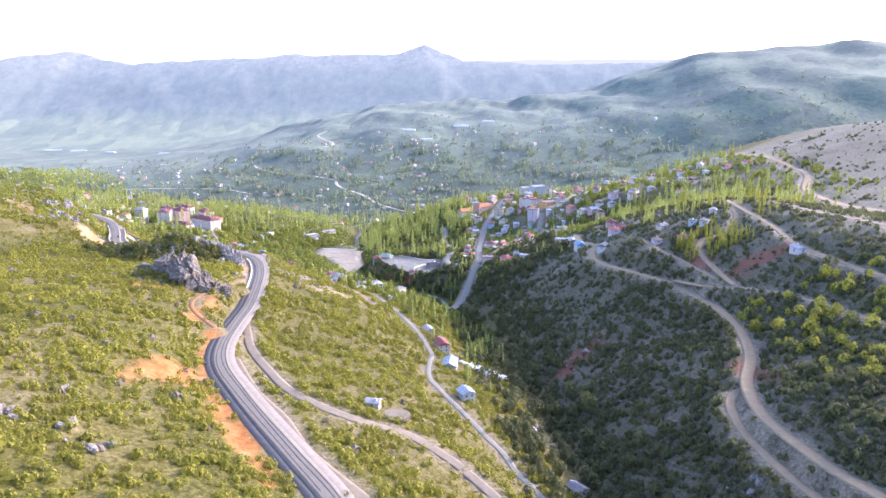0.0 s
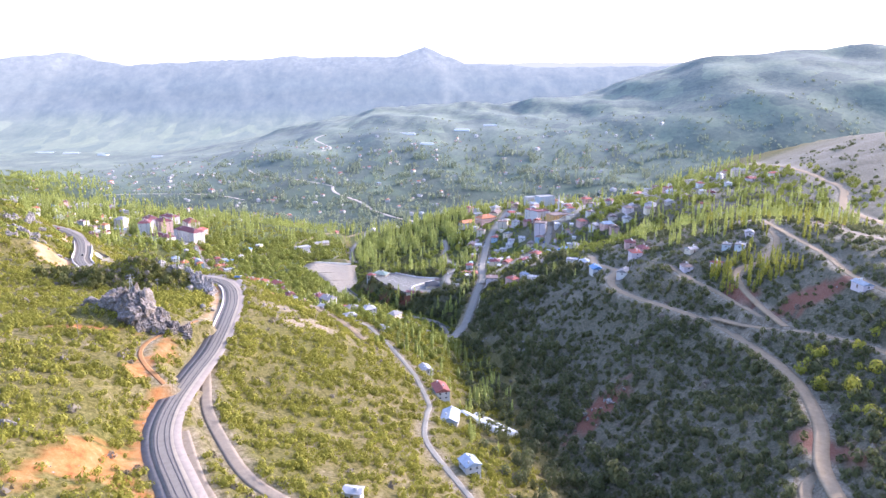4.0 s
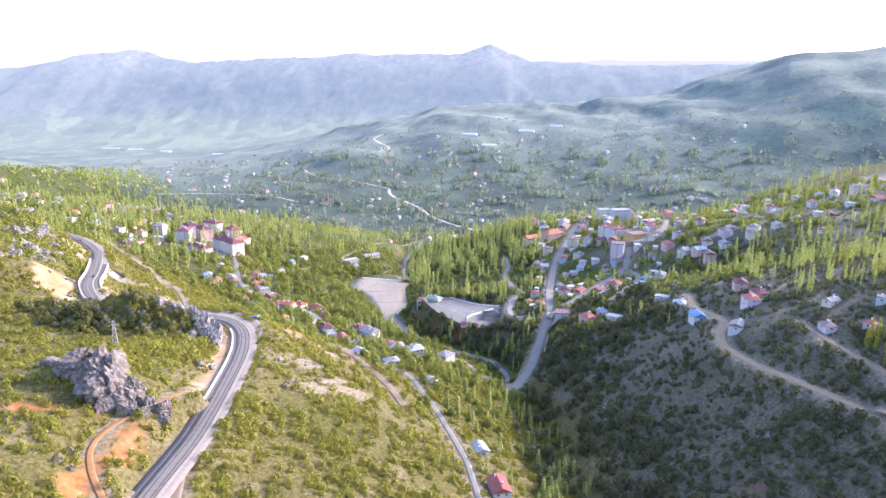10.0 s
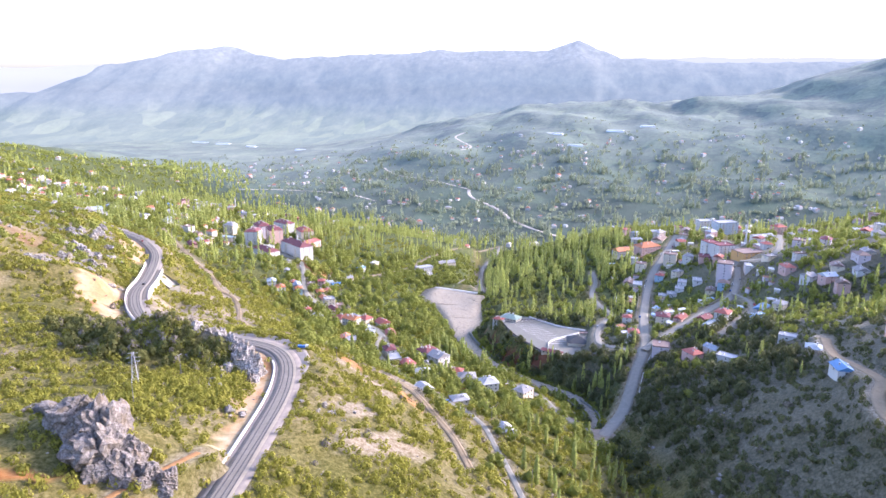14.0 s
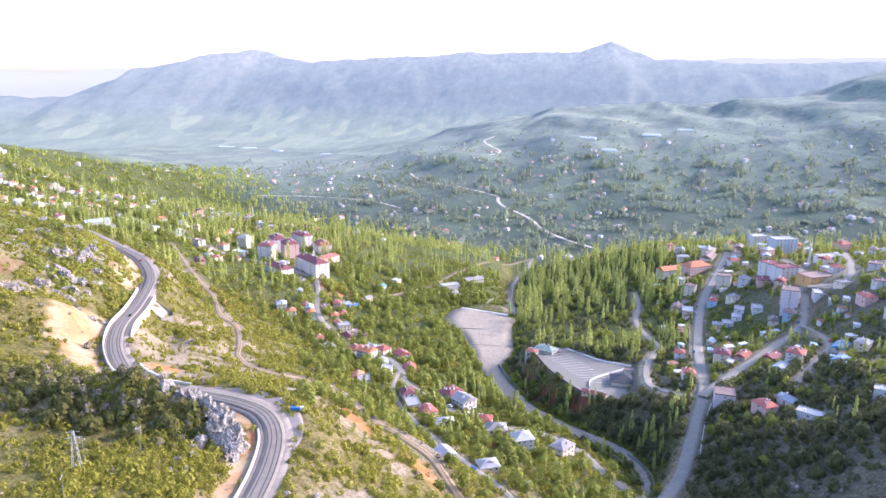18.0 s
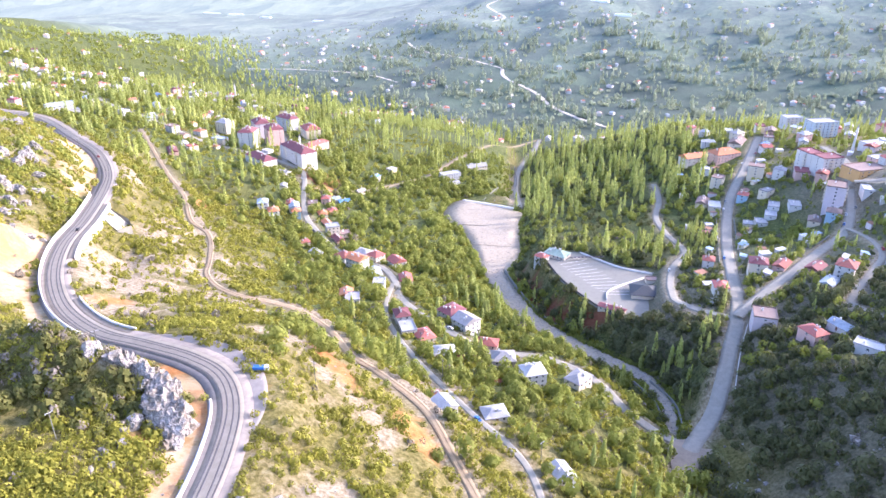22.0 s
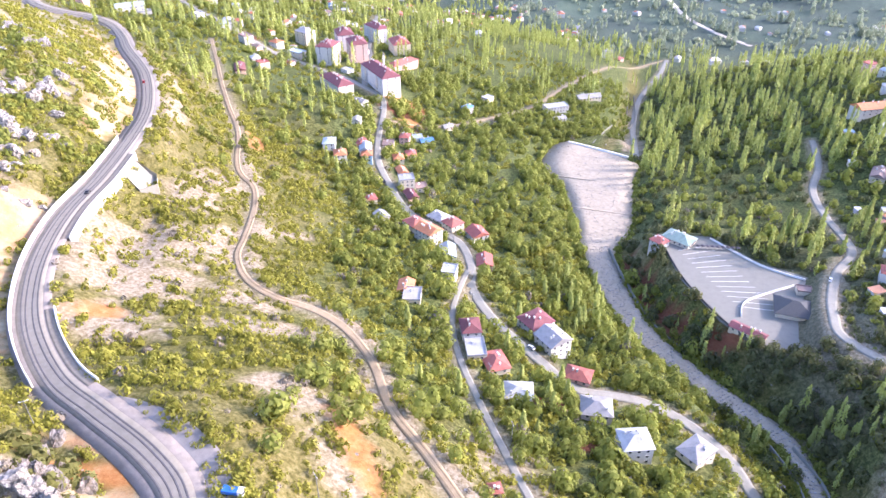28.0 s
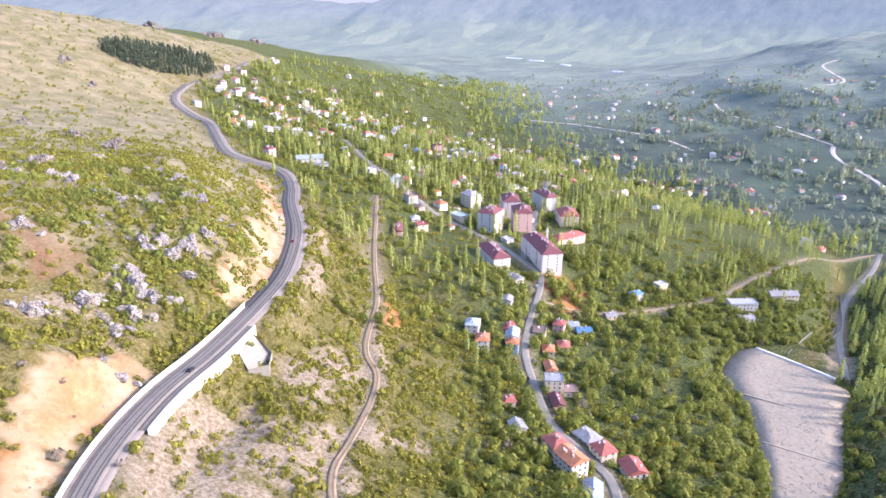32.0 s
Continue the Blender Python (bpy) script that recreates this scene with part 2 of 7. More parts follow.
# ---- the lie of the land ----
# the stream that cuts the gorge, then heights of lines that run along the valley beside it
STREAM_Y = [-400, 0, 370, 480, 560, 655, 709, 760, 806, 860, 918, 1000, 1110, 1234, 1400, 1700]
STREAM_X = [95, 80, 60, 46, 46, 42, 25, 5, -23, -60, -112, -150, -173, -175, -195, -260]
STATION = np.array([-150, 100, 220, 310, 390, 470, 550, 630, 710, 790, 880, 980, 1100, 1250, 1420, 1650], float)
FAR_LEFT_TOP = [258, 232, 219, 210, 201, 192, 182, 172, 161, 149, 135, 120, 102, 80, 59, 36]
LEFT_TOP = [240, 210, 196, 188, 181, 175, 168, 160, 149, 135, 119, 100, 77, 53, 36, 30]
LEFT_SHOULDER = [231, 195, 178, 166, 157, 150, 146, 144, 142, 133, 113, 79, 57, 38, 21, 3]
ROCKY_SHOULDER = [220, 185, 167, 153, 140, 126, 113, 107, 96, 98, 88, 64, 44, 22, 5, -14]
ROAD_BENCH = [204, 173, 158, 146, 134, 120, 106, 91, 70, 56, 51, 42, 25, 8, -4, -24]
ROAD_BANK = [181, 156, 144, 133, 121, 115, 102, 92, 58, 35, 23, 34, 21, 11, -9, -32]
UPPER_TERRACE = [153, 134, 121, 107, 93, 94, 90, 68, 37, 28, 13, 9, 2, -5, -18, -39]
LOWER_TERRACE = [121, 109, 101, 92, 78, 73, 63, 46, 30, 12, 6, 1, -9, -16, -27, -47]
LEFT_FOOT = [90, 82, 78, 72, 63, 53, 41, 27, 18, 10, 0, -5, -16, -20, -34, -57]
BED_LEFT = [67, 62, 60, 55, 49, 41, 27, 15, 6, -7, -8, -15, -25, -27, -41, -65]
BED_RIGHT = [65, 60, 54, 46, 39, 36, 35, 33, 20, 15, 7, -9, -24, -48, -57, -68]
RIGHT_FOOT = [82, 79, 76, 71, 61, 53, 53, 58, 47, 32, 17, 0, -17, -35, -48, -62]
RIGHT_BANK = [106, 104, 103, 101, 90, 79, 93, 97, 76, 48, 23, 5, -8, -20, -33, -52]
RIGHT_RIM = [132, 129, 125, 120, 115, 112, 116, 121, 106, 76, 39, 14, 7, 0, -14, -41]
RIGHT_TERRACE = [164, 154, 149, 147, 147, 149, 145, 141, 125, 95, 61, 30, 32, 32, 7, -32]
RIGHT_PLATEAU = [198, 183, 175, 169, 162, 152, 140, 133, 126, 116, 102, 84, 60, 45, 15, -25]
RIGHT_SLOPE = [244, 219, 206, 196, 187, 178, 170, 163, 156, 148, 138, 121, 94, 52, 22, -11]
RIGHT_TOP = [307, 272, 255, 244, 235, 228, 221, 215, 209, 204, 197, 189, 174, 145, 105, 50]
VALLEY_LINES = [
    (-1000, FAR_LEFT_TOP),
    (-700, LEFT_TOP),
    (-520, LEFT_SHOULDER),
    (-400, ROCKY_SHOULDER),
    (-310, ROAD_BENCH),
    (-230, ROAD_BANK),
    (-160, UPPER_TERRACE),
    (-100, LOWER_TERRACE),
    (-50, LEFT_FOOT),
    (-15, BED_LEFT),
    (15, BED_RIGHT),
    (50, RIGHT_FOOT),
    (100, RIGHT_BANK),
    (160, RIGHT_RIM),
    (240, RIGHT_TERRACE),
    (340, RIGHT_PLATEAU),
    (500, RIGHT_SLOPE),
    (760, RIGHT_TOP),
]
BESIDE = np.array([k for k, _ in VALLEY_LINES], float)
NET = np.array([v for _, v in VALLEY_LINES], float)
# skyline of the wooded hill over the main valley, and of the far range
HILL_X = [-2600, -1300, -930, -560, -220, 305, 720, 1190, 1765, 2250, 3300]
HILL_Z = [-80, -70, -15, 80, 145, 152, 207, 370, 412, 415, 420]
RANGE_X = [-4600, -3800, -3392, -3250, -3111, -2990, -2900, -2866, -2700, -2600, -2320, -1960, -1700, -1000, -300, -120, 130, 600, 1600, 3800]
RANGE_Z = [210, 190, 170, 140, 150, 225, 262, 305, 345, 390, 436, 362, 372, 412, 412, 465, 372, 352, 352, 350]


def cubic(knots, v):
    """Weights of a smooth curve through the knots: first index and four weights for each v."""
    v = np.clip(v, knots[0], knots[-1] - 1e-6)
    i = np.clip(np.searchsorted(knots, v, side="right") - 1, 0, len(knots) - 2)
    h = knots[i + 1] - knots[i]
    t = (v - knots[i]) / h
    a, b = np.maximum(i - 1, 0), np.minimum(i + 2, len(knots) - 1)
    m0 = (t ** 3 - 2 * t ** 2 + t) * h / (knots[i + 1] - knots[a])
    m1 = (t ** 3 - t ** 2) * h / (knots[b] - knots[i])
    w = [-m0, 2 * t ** 3 - 3 * t ** 2 + 1 - m1, -2 * t ** 3 + 3 * t ** 2 + m0, m1]
    return [a, i, i + 1, b], w


# knolls: x, y, radii, turn, height
KNOLLS = [(-212, 578, 44, 16, 12, 15), (-184, 463, 34, 15, 12, 8), (-290, 590, 50, 22, 20, 6), (-368, 674, 34, 20, 45, 13), (-327, 731, 52, 13, 118, -8), (-262, 640, 34, 9, 30, -4), (-124, 297, 17, 6, 76, -4.5), (-240, 584, 46, 15, 14, 11), (-475, 815, 62, 27, 136, 14), (-575, 865, 58, 34, 145, 11)]


def smooth(lo, hi, v):
    t = np.clip((np.asarray(v, float) - lo) / (hi - lo), 0, 1)
    return t * t * (3 - 2 * t)


def ripple(x, y, size, seed):
    """Cheap smooth unevenness between about -1 and 1."""
    r = np.random.RandomState(seed)
    out = np.zeros(np.shape(x))
    for k in range(9):
        a, p, f = r.uniform(0, 6.28), r.uniform(0, 6.28), r.uniform(0.6, 1.9) / size
        out = out + np.sin(6.28 * f * (x * math.cos(a) + y * math.sin(a)) + p)
    return out / 4.5


def lie(x, y):
    """Height of the open ground, before roads are cut into it."""
    x, y = np.asarray(x, float), np.asarray(y, float)
    off = x - np.interp(y, STREAM_Y, STREAM_X)
    iu, wu = cubic(BESIDE, off)
    iv, wv = cubic(STATION, y)
    near = sum(wu[a] * wv[b] * NET[iu[a], iv[b]] for a in range(4) for b in range(4))
    near = near + np.clip(off - 760, 0, 900) * 0.12 
    bowl = smooth(1600, 3300, y)
    rise = np.interp(y, [1500, 1700, 1950, 2300, 2700, 3300, 3800, 4600], [0.0, 0.0, 0.03, 0.24, 0.66, 1.0, 0.9, 0.7])
    hill = np.interp(x, HILL_X, HILL_Z)
    floor = -74.0 - 8 * bowl
    far = floor + (hill - floor) * rise + (ripple(x, y, 420, 3) * (4 + 14 * rise) + ripple(x, y, 130, 4) * 4 * rise) * (0.12 + 0.88 * smooth(-75, 40, hill))
    w = smooth(1380, 1680, y)
    w = np.maximum(w, smooth(760, 1700, off) * smooth(900, 1500, y))
    ridge = np.interp(y, [-400, 600, 1074, 1347, 1500, 1640, 1800, 2050, 2300, 2500], [300, 280, 222, 172, 132, 92, 60, 4, -50, -76]) + ripple(x, y, 300, 8) * 8
    crest = np.interp(y, [600, 1100, 1300, 1500, 1750, 2000, 2250, 2500, 2800, 3000], [280, 222, 186, 160, 124, 74, 22, -20, -60, -76]) + ripple(x, y, 120, 9) * 5
    back = smooth(-1650, -1950, x)
    ridge = ridge * (1 - back) + crest * back
    r = smooth(-920, -1480, x) * np.maximum(smooth(2500, 2200, y), back * smooth(3000, 2750, y))
    for kx, ky, ka, kb, turn, rise_by in KNOLLS:
        c, s = math.cos(math.radians(turn)), math.sin(math.radians(turn))
        q = ((x - kx) * c + (y - ky) * s) ** 2 / ka ** 2 + (-(x - kx) * s + (y - ky) * c) ** 2 / kb ** 2
        near = near + rise_by * np.exp(-q * 1.2)
    body = (near * (1 - w) + far * w) * (1 - r) + ridge * r
    return body + ripple(x, y, 38, 5) * 0.9 * (1 - w) + ripple(x, y, 14, 6) * 0.35 * (1 - w)


# ---- roads, river bed and levelled places: (half width, verge, points) ----
ROADS = {
    "main_road": (4.6, 3.2, [(34, -60), (36, 30), (28, 95), (12, 140), (-5, 170), (-20, 190), (-44, 224), (-58, 242), (-76, 267), (-96, 297), (-114, 328), (-124, 360), (-130, 402), (-133, 448), (-139, 490), (-147, 530), (-155, 560), (-164, 582), (-177, 597), (-195, 605), (-222, 612), (-250, 620), (-282, 637), (-306, 657), (-327, 681), (-346, 710), (-362, 745), (-386, 790), (-418, 836), (-472, 889), (-545, 944), (-598, 988), (-645, 1020), (-680, 1027), (-712, 1019), (-745, 1020), (-812, 1054), (-897, 1100), (-949, 1110), (-1001, 1120), (-1037, 1140), (-1062, 1166), (-1088, 1195), (-1112, 1250), (-1150, 1320), (-1230, 1420), (-1330, 1540), (-1440, 1650)]),
    "side_track": (2.8, 1.0, [(-128, 420), (-122, 403), (-113, 378), (-97, 349), (-78, 320), (-58, 305), (-37, 298), (-18, 297), (0, 288), (12, 278), (26, 262), (40, 235), (45, 200)]),
    "old_bench": (2.6, 1.5, [(-112, 345), (-91, 305), (-71, 277), (-57, 253), (-43, 238), (-29, 225), (-10, 200)]),
    "gorge_lane": (1.6, 0.6, [(62, 262), (42, 297), (36, 306), (30, 322), (22, 336), (11, 359), (-2, 388), (-10, 415), (-10, 450), (-9, 470), (-17, 510), (-22, 528), (-34, 560), (-45, 588), (-52, 604), (-63, 630), (-75, 646), (-88, 658), (-101, 672), (-120, 695), (-140, 720), (-160, 746), (-174, 772), (-182, 800), (-187, 826)]),
    "valley_road": (2.7, 0.8, [(10, 716), (-2, 721), (-12, 727), (-24, 737), (-36, 751), (-55, 763), (-78, 766), (-105, 759), (-124, 767), (-141, 776), (-161, 790), (-178, 810), (-190, 838), (-207, 862), (-230, 874), (-256, 887), (-284, 915), (-310, 945), (-332, 988), (-350, 1030), (-366, 1056), (-392, 1068), (-433, 1084), (-472, 1097), (-516, 1104), (-552, 1116), (-600, 1138), (-690, 1180), (-790, 1240)]),
    "town_road": (4.3, 1.0, [(4, 692), (11, 714), (22, 736), (28, 757), (34, 784), (41, 815), (45, 850), (48, 918), (54, 980), (60, 1030), (67, 1066), (82, 1115), (97, 1171), (112, 1230)]),
    "town_branch": (3.6, 0.8, [(41, 815), (62, 849), (81, 875), (109, 916), (130, 945), (140, 975), (146, 1005), (155, 1050), (163, 1100), (160, 1160)]),
    "hill_street": (3.2, 0.6, [(150, 1015), (182, 1018), (206, 1090), (228, 1180), (250, 1265)]),
    "town_lane": (2.1, 0.6, [(132, 948), (140, 925), (138, 890), (125, 862), (103, 820), (98, 806), (104, 793), (116, 780)]),
    "lot_road": (2.7, 0.8, [(41, 815), (20, 827), (7, 842), (5, 860), (5, 880), (9, 910), (19, 945), (8, 990), (0, 1035), (4, 1080), (0, 1130)]),
    "weir_lane": (3.0, 0.8, [(-138, 1118), (-150, 1180), (-163, 1256), (-172, 1350), (-165, 1450), (-168, 1548)]),
    "earth_track": (2.0, 0.8, [(-60, 560), (-74, 588), (-92, 616), (-106, 637), (-118, 650), (-140, 667), (-161, 682), (-181, 704), (-201, 718), (-220, 723), (-242, 722), (-262, 728), (-280, 744), (-292, 765), (-312, 799), (-328, 820), (-352, 836), (-390, 885), (-435, 930), (-470, 966), (-520, 1020), (-567, 1070)]),
    "weir_track": (1.9, 0.8, [(-348, 1022), (-322, 1034), (-300, 1068), (-276, 1124), (-258, 1165), (-250, 1205), (-243, 1258), (-232, 1330), (-218, 1420), (-196, 1500), (-172, 1545)]),
    "ochre_track": (1.3, 0.6, [(-150, 474), (-154, 462), (-159, 446), (-162, 430), (-160, 416), (-152, 403), (-143, 393), (-135, 384)]),
    "rim_road": (3.3, 1.2, [(214, -60), (216, 30), (206, 110), (190, 160), (172, 195), (161, 226), (156, 246), (152, 275), (151, 303), (157, 332), (172, 363), (182, 400), (185, 430), (183, 460), (177, 498), (157, 540), (143, 572), (135, 600), (138, 622), (147, 645), (140, 690), (146, 730)]),
    "rim_branch": (2.6, 1.0, [(157, 332), (144, 320), (140, 293), (142, 258), (146, 230), (152, 190)]),
    "plateau_road": (2.8, 1.0, [(177, 506), (190, 478), (203, 461), (214, 437), (222, 415), (228, 385), (236, 345), (246, 295), (250, 220)]),
    "plateau_lane": (2.4, 0.8, [(203, 463), (203, 494), (205, 535), (212, 554), (231, 558), (250, 580), (258, 605)]),
    "plateau_spur": (2.2, 0.8, [(199, 484), (190, 536), (182, 566), (176, 600)]),
    "hill_road": (3.0, 1.5, [(255, 655), (273, 652), (293, 618), (298, 537), (305, 466), (312, 400), (322, 330)]),
    "upper_road": (4.5, 2.5, [(410, 520), (395, 560), (388, 620), (387, 672), (398, 751), (436, 825), (440, 880), (450, 1000), (458, 1080), (490, 1180)]),
    "hill_lane": (2.4, 1.0, [(268, 645), (262, 597), (258, 528), (251, 485), (255, 440), (263, 395), (270, 330)]),
    "flats_street": (2.8, 0.6, [(-392, 1072), (-418, 1120), (-440, 1170), (-466, 1213), (-500, 1280), (-540, 1370)]),
    "spur_road": (3.6, 1.0, [(-1000, 2060), (-880, 2075), (-760, 2060), (-640, 2040), (-560, 1990)]),
    "quarry_road": (3.6, 1.0, [(-660, 2400), (-610, 2330), (-520, 2260), (-420, 2180), (-330, 2110)]),
    "field_road": (4.0, 1.0, [(-470, 2850), (-500, 2788), (-470, 2720), (-417, 2638), (-440, 2560)]),
    "far_lane": (4.5, 1.0, [(-330, 2110), (-311, 2039), (-233, 1947), (-180, 1830), (-124, 1755), (-60, 1700)]),
}
# river bed: x, y, height, half width
BED = [(-172, 1120, -24, 29), (-176, 1100, -22, 37), (-170, 1072, -20, 41), (-161, 1046, -17.5, 33), (-152, 1022, -15, 27), (-136, 968, -12, 20), (-130, 925, -9, 11), (-113, 886, -8, 9), (-89, 847, -6, 7.5), (-62, 823, -5, 6.5), (-37, 804, -3, 6), (-12, 787, -2, 5), (0, 763, -1, 4), (3, 738, 0, 3.5), (2, 722, 1, 3)]
LOT = [(-94, 926), (-62, 936), (-31, 916), (6, 909), (3, 880), (4, 848), (-4, 838), (-30, 835), (-48, 848), (-73, 880)]
LOT_Z = 12.0
PLAZA = (-386, 1068, 24.0, 18.0)


def curve_points(pts, step=2.0):
    """A smooth line through pts, sampled about every step metres."""
    p = np.array(pts, float)
    out = []
    for i in range(len(p) - 1):
        a, b, c, d = p[max(i - 1, 0)], p[i], p[i + 1], p[min(i + 2, len(p) - 1)]
        n = max(2, int(np.linalg.norm((c - b)[:2]) / step))
        for t in np.arange(n) / n:
            out.append(0.5 * (2 * b + (c - a) * t + (2 * a - 5 * b + 4 * c - d) * t * t + (3 * b - a - 3 * c + d) * t ** 3))
    return np.array(out + [p[-1]])


def eased(z, n):
    k = np.ones(n) / n
    return np.convolve(np.pad(z, n // 2, mode="edge"), k, "valid")[:len(z)]


LINES = {}
for key, (half, verge, pts) in ROADS.items():
    line = curve_points(pts)
    z = eased(eased(lie(line[:, 0], line[:, 1]), 31), 15)
    LINES[key] = np.column_stack([line, z])
bed_line = curve_points(BED)

from mathutils import kdtree


def tree_of(points):
    t = kdtree.KDTree(len(points))
    for i, p in enumerate(points):
        t.insert((p[0], p[1], 0), i)
    t.balance()
    return t


road_pts = np.concatenate([np.column_stack([LINES[k], np.full(len(LINES[k]), ROADS[k][0]), np.full(len(LINES[k]), ROADS[k][1]), np.full(len(LINES[k]), i)]) for i, k in enumerate(ROADS)])
mr = LINES["main_road"]
APRON = [int(np.argmin(np.hypot(mr[:, 0] - a, mr[:, 1] - b))) for a, b in ((-158, 566), (-226, 613))]
WALLED = [int(np.argmin(np.hypot(mr[:, 0] - a, mr[:, 1] - b))) for a, b in ((-236, 616), (-292, 645), (-328, 686), (-374, 770))]
road_tree, bed_tree = tree_of(road_pts), tree_of(bed_line)


def inside(poly, x, y):
    p = np.array(poly, float)
    hit = np.zeros(np.shape(x), bool)
    for (x0, y0), (x1, y1) in zip(p, np.roll(p, -1, 0)):
        cross = (y0 > y) != (y1 > y)
        hit ^= cross & (x < (x1 - x0) * (y - y0) / (y1 - y0 + 1e-9) + x0)
    return hit


def poly_distance(poly, x, y):
    p = np.array(poly, float)
    best = np.full(np.shape(x), 1e9)
    for a, b in zip(p, np.roll(p, -1, 0)):
        d = b - a
        t = np.clip(((x - a[0]) * d[0] + (y - a[1]) * d[1]) / (d @ d), 0, 1)
        best = np.minimum(best, np.hypot(x - a[0] - t * d[0], y - a[1] - t * d[1]))
    return np.where(inside(poly, x, y), 0, best)


def near_road(x, y):
    """Index of the nearest road sample and the distance to it."""
    co, i, d = road_tree.find((x, y, 0))
    return i, d


def made_ground(x, y, z):
    """Cut roads, the river bed and the levelled lot into heights z at the places x, y."""
    sh = np.shape(x)
    X, Y, Z = np.ravel(x), np.ravel(y), np.array(np.ravel(z), float)
    d = poly_distance(LOT, X, Y)
    Z = LOT_Z - 0.3 + (Z - LOT_Z + 0.3) * smooth(2, 16, d)
    d = np.hypot(X - PLAZA[0], Y - PLAZA[1])
    Z = PLAZA[3] + (Z - PLAZA[3]) * smooth(PLAZA[2] - 4, PLAZA[2] + 22, d)
    global ROAD_GAP
    ROAD_GAP = np.full(len(X), 99.0)
    region = np.where((X > -1480) & (X < 560) & (Y > -100) & (Y < 1680) | (Y > 1600) & (Y < 3000) & (X > -700) & (X < 100) | (Y > 1600) & (Y < 3000) & (X > -1100) & (X <= -700))[0]
    for k in region:
        co, i, dist = bed_tree.find((X[k], Y[k], 0))
        w = bed_line[i][3]
        if dist < w + 26:
            f = min(max((dist - w) / 24, 0), 1)
            f = f * f * (3 - 2 * f)
            Z[k] = (bed_line[i][2] - 0.4) * (1 - f) + Z[k] * f
        co, i, dist = road_tree.find((X[k], Y[k], 0))
        r = road_pts[i]
        ROAD_GAP[k] = dist - r[3]
        reach = 15 if r[5] == 0 else 8
        edge = r[3] + r[4] + 1.5
        if r[5] == 0 and APRON[0] < i < APRON[1]:
            edge = 16.0
        if r[5] == 0 and (WALLED[0] < i < WALLED[1] or WALLED[2] < i < WALLED[3]):
            ahead = road_pts[i + 1] - road_pts[i]
            if ahead[0] * (Y[k] - r[1]) - ahead[1] * (X[k] - r[0]) < 0:     # the valley side falls away behind the wall
                edge, reach = r[3] + 1.2, 1.0
        if dist < edge + reach:
            f = min(max((dist - edge) / reach, 0), 1)
            f = f * f * (3 - 2 * f) if r[5] else f
            Z[k] = (r[2] - 0.22) * (1 - f) + Z[k] * f
    return Z.reshape(sh)


# ---- ground sheet ----
def span(*pieces):
    out = []
    for a, b, n in pieces:
        out += list(np.linspace(a, b, n, endpoint=False))
    return np.array(out + [pieces[-1][1]])


def fill_mesh(me, verts, faces):
    """Verts (n, 3) and faces (m, k) as arrays into an empty mesh."""
    verts, faces = np.asarray(verts, np.float32), np.asarray(faces, np.int32)
    me.vertices.add(len(verts))
    me.vertices.foreach_set("co", verts.ravel())
    m, k = faces.shape
    me.loops.add(m * k)
    me.loops.foreach_set("vertex_index", faces.ravel())
    me.polygons.add(m)
    me.polygons.foreach_set("loop_start", np.arange(0, m * k, k, dtype=np.int32))
    me.polygons.foreach_set("loop_total", np.full(m, k, np.int32))
    me.update(calc_edges=True)
    me.validate()


def sheet(name, xs, ys, zf, material, covers=()):
    gx, gy = np.meshgrid(xs, ys)
    gz = zf(gx, gy)
    nx, ny = len(xs), len(ys)
    idx = np.arange(nx * ny).reshape(ny, nx)
    quads = np.stack([idx[:-1, :-1], idx[:-1, 1:], idx[1:, 1:], idx[1:, :-1]], -1).reshape(-1, 4)
    me = bpy.data.meshes.new(name)
    fill_mesh(me, np.stack([gx, gy, gz], -1).reshape(-1, 3), quads)
    me.materials.append(material)
    me.polygons.foreach_set("use_smooth", np.ones(len(quads), bool))
    for title, f in covers:
        layer = me.color_attributes.new(title, "FLOAT_COLOR", "POINT")
        layer.data.foreach_set("color", f(gx, gy, gz).reshape(-1))
    return new(name, me), gz


# bare places: x, y, radii, turn in degrees
OCHRE = [(-412, 806, 18, 6, 125), (-440, 845, 22, 4, 133), (-500, 893, 20, 4, 143), (-352, 690, 12, 5, 50), (-330, 650, 12, 4, 42), (-338, 668, 6, 12, 30), (-127, 297, 25, 9.5, 76), (-151, 420, 20, 4, 95), (-86, 258, 44, 6, -58), (-128, 350, 30, 5, -75), (-172, 574, 24, 6, 60), (-196, 596, 22, 5, 18), (-109, 622, 16, 6, -50), (-150, 392, 12, 5, 120), (-275, 660, 10, 5, 30), (-330, 1045, 10, 30, 20), (-345, 1070, 22, 10, 20), (-196, 428, 22, 3, 20), (-155, 648, 26, 4, -45), (-372, 880, 5, 18, 35)]
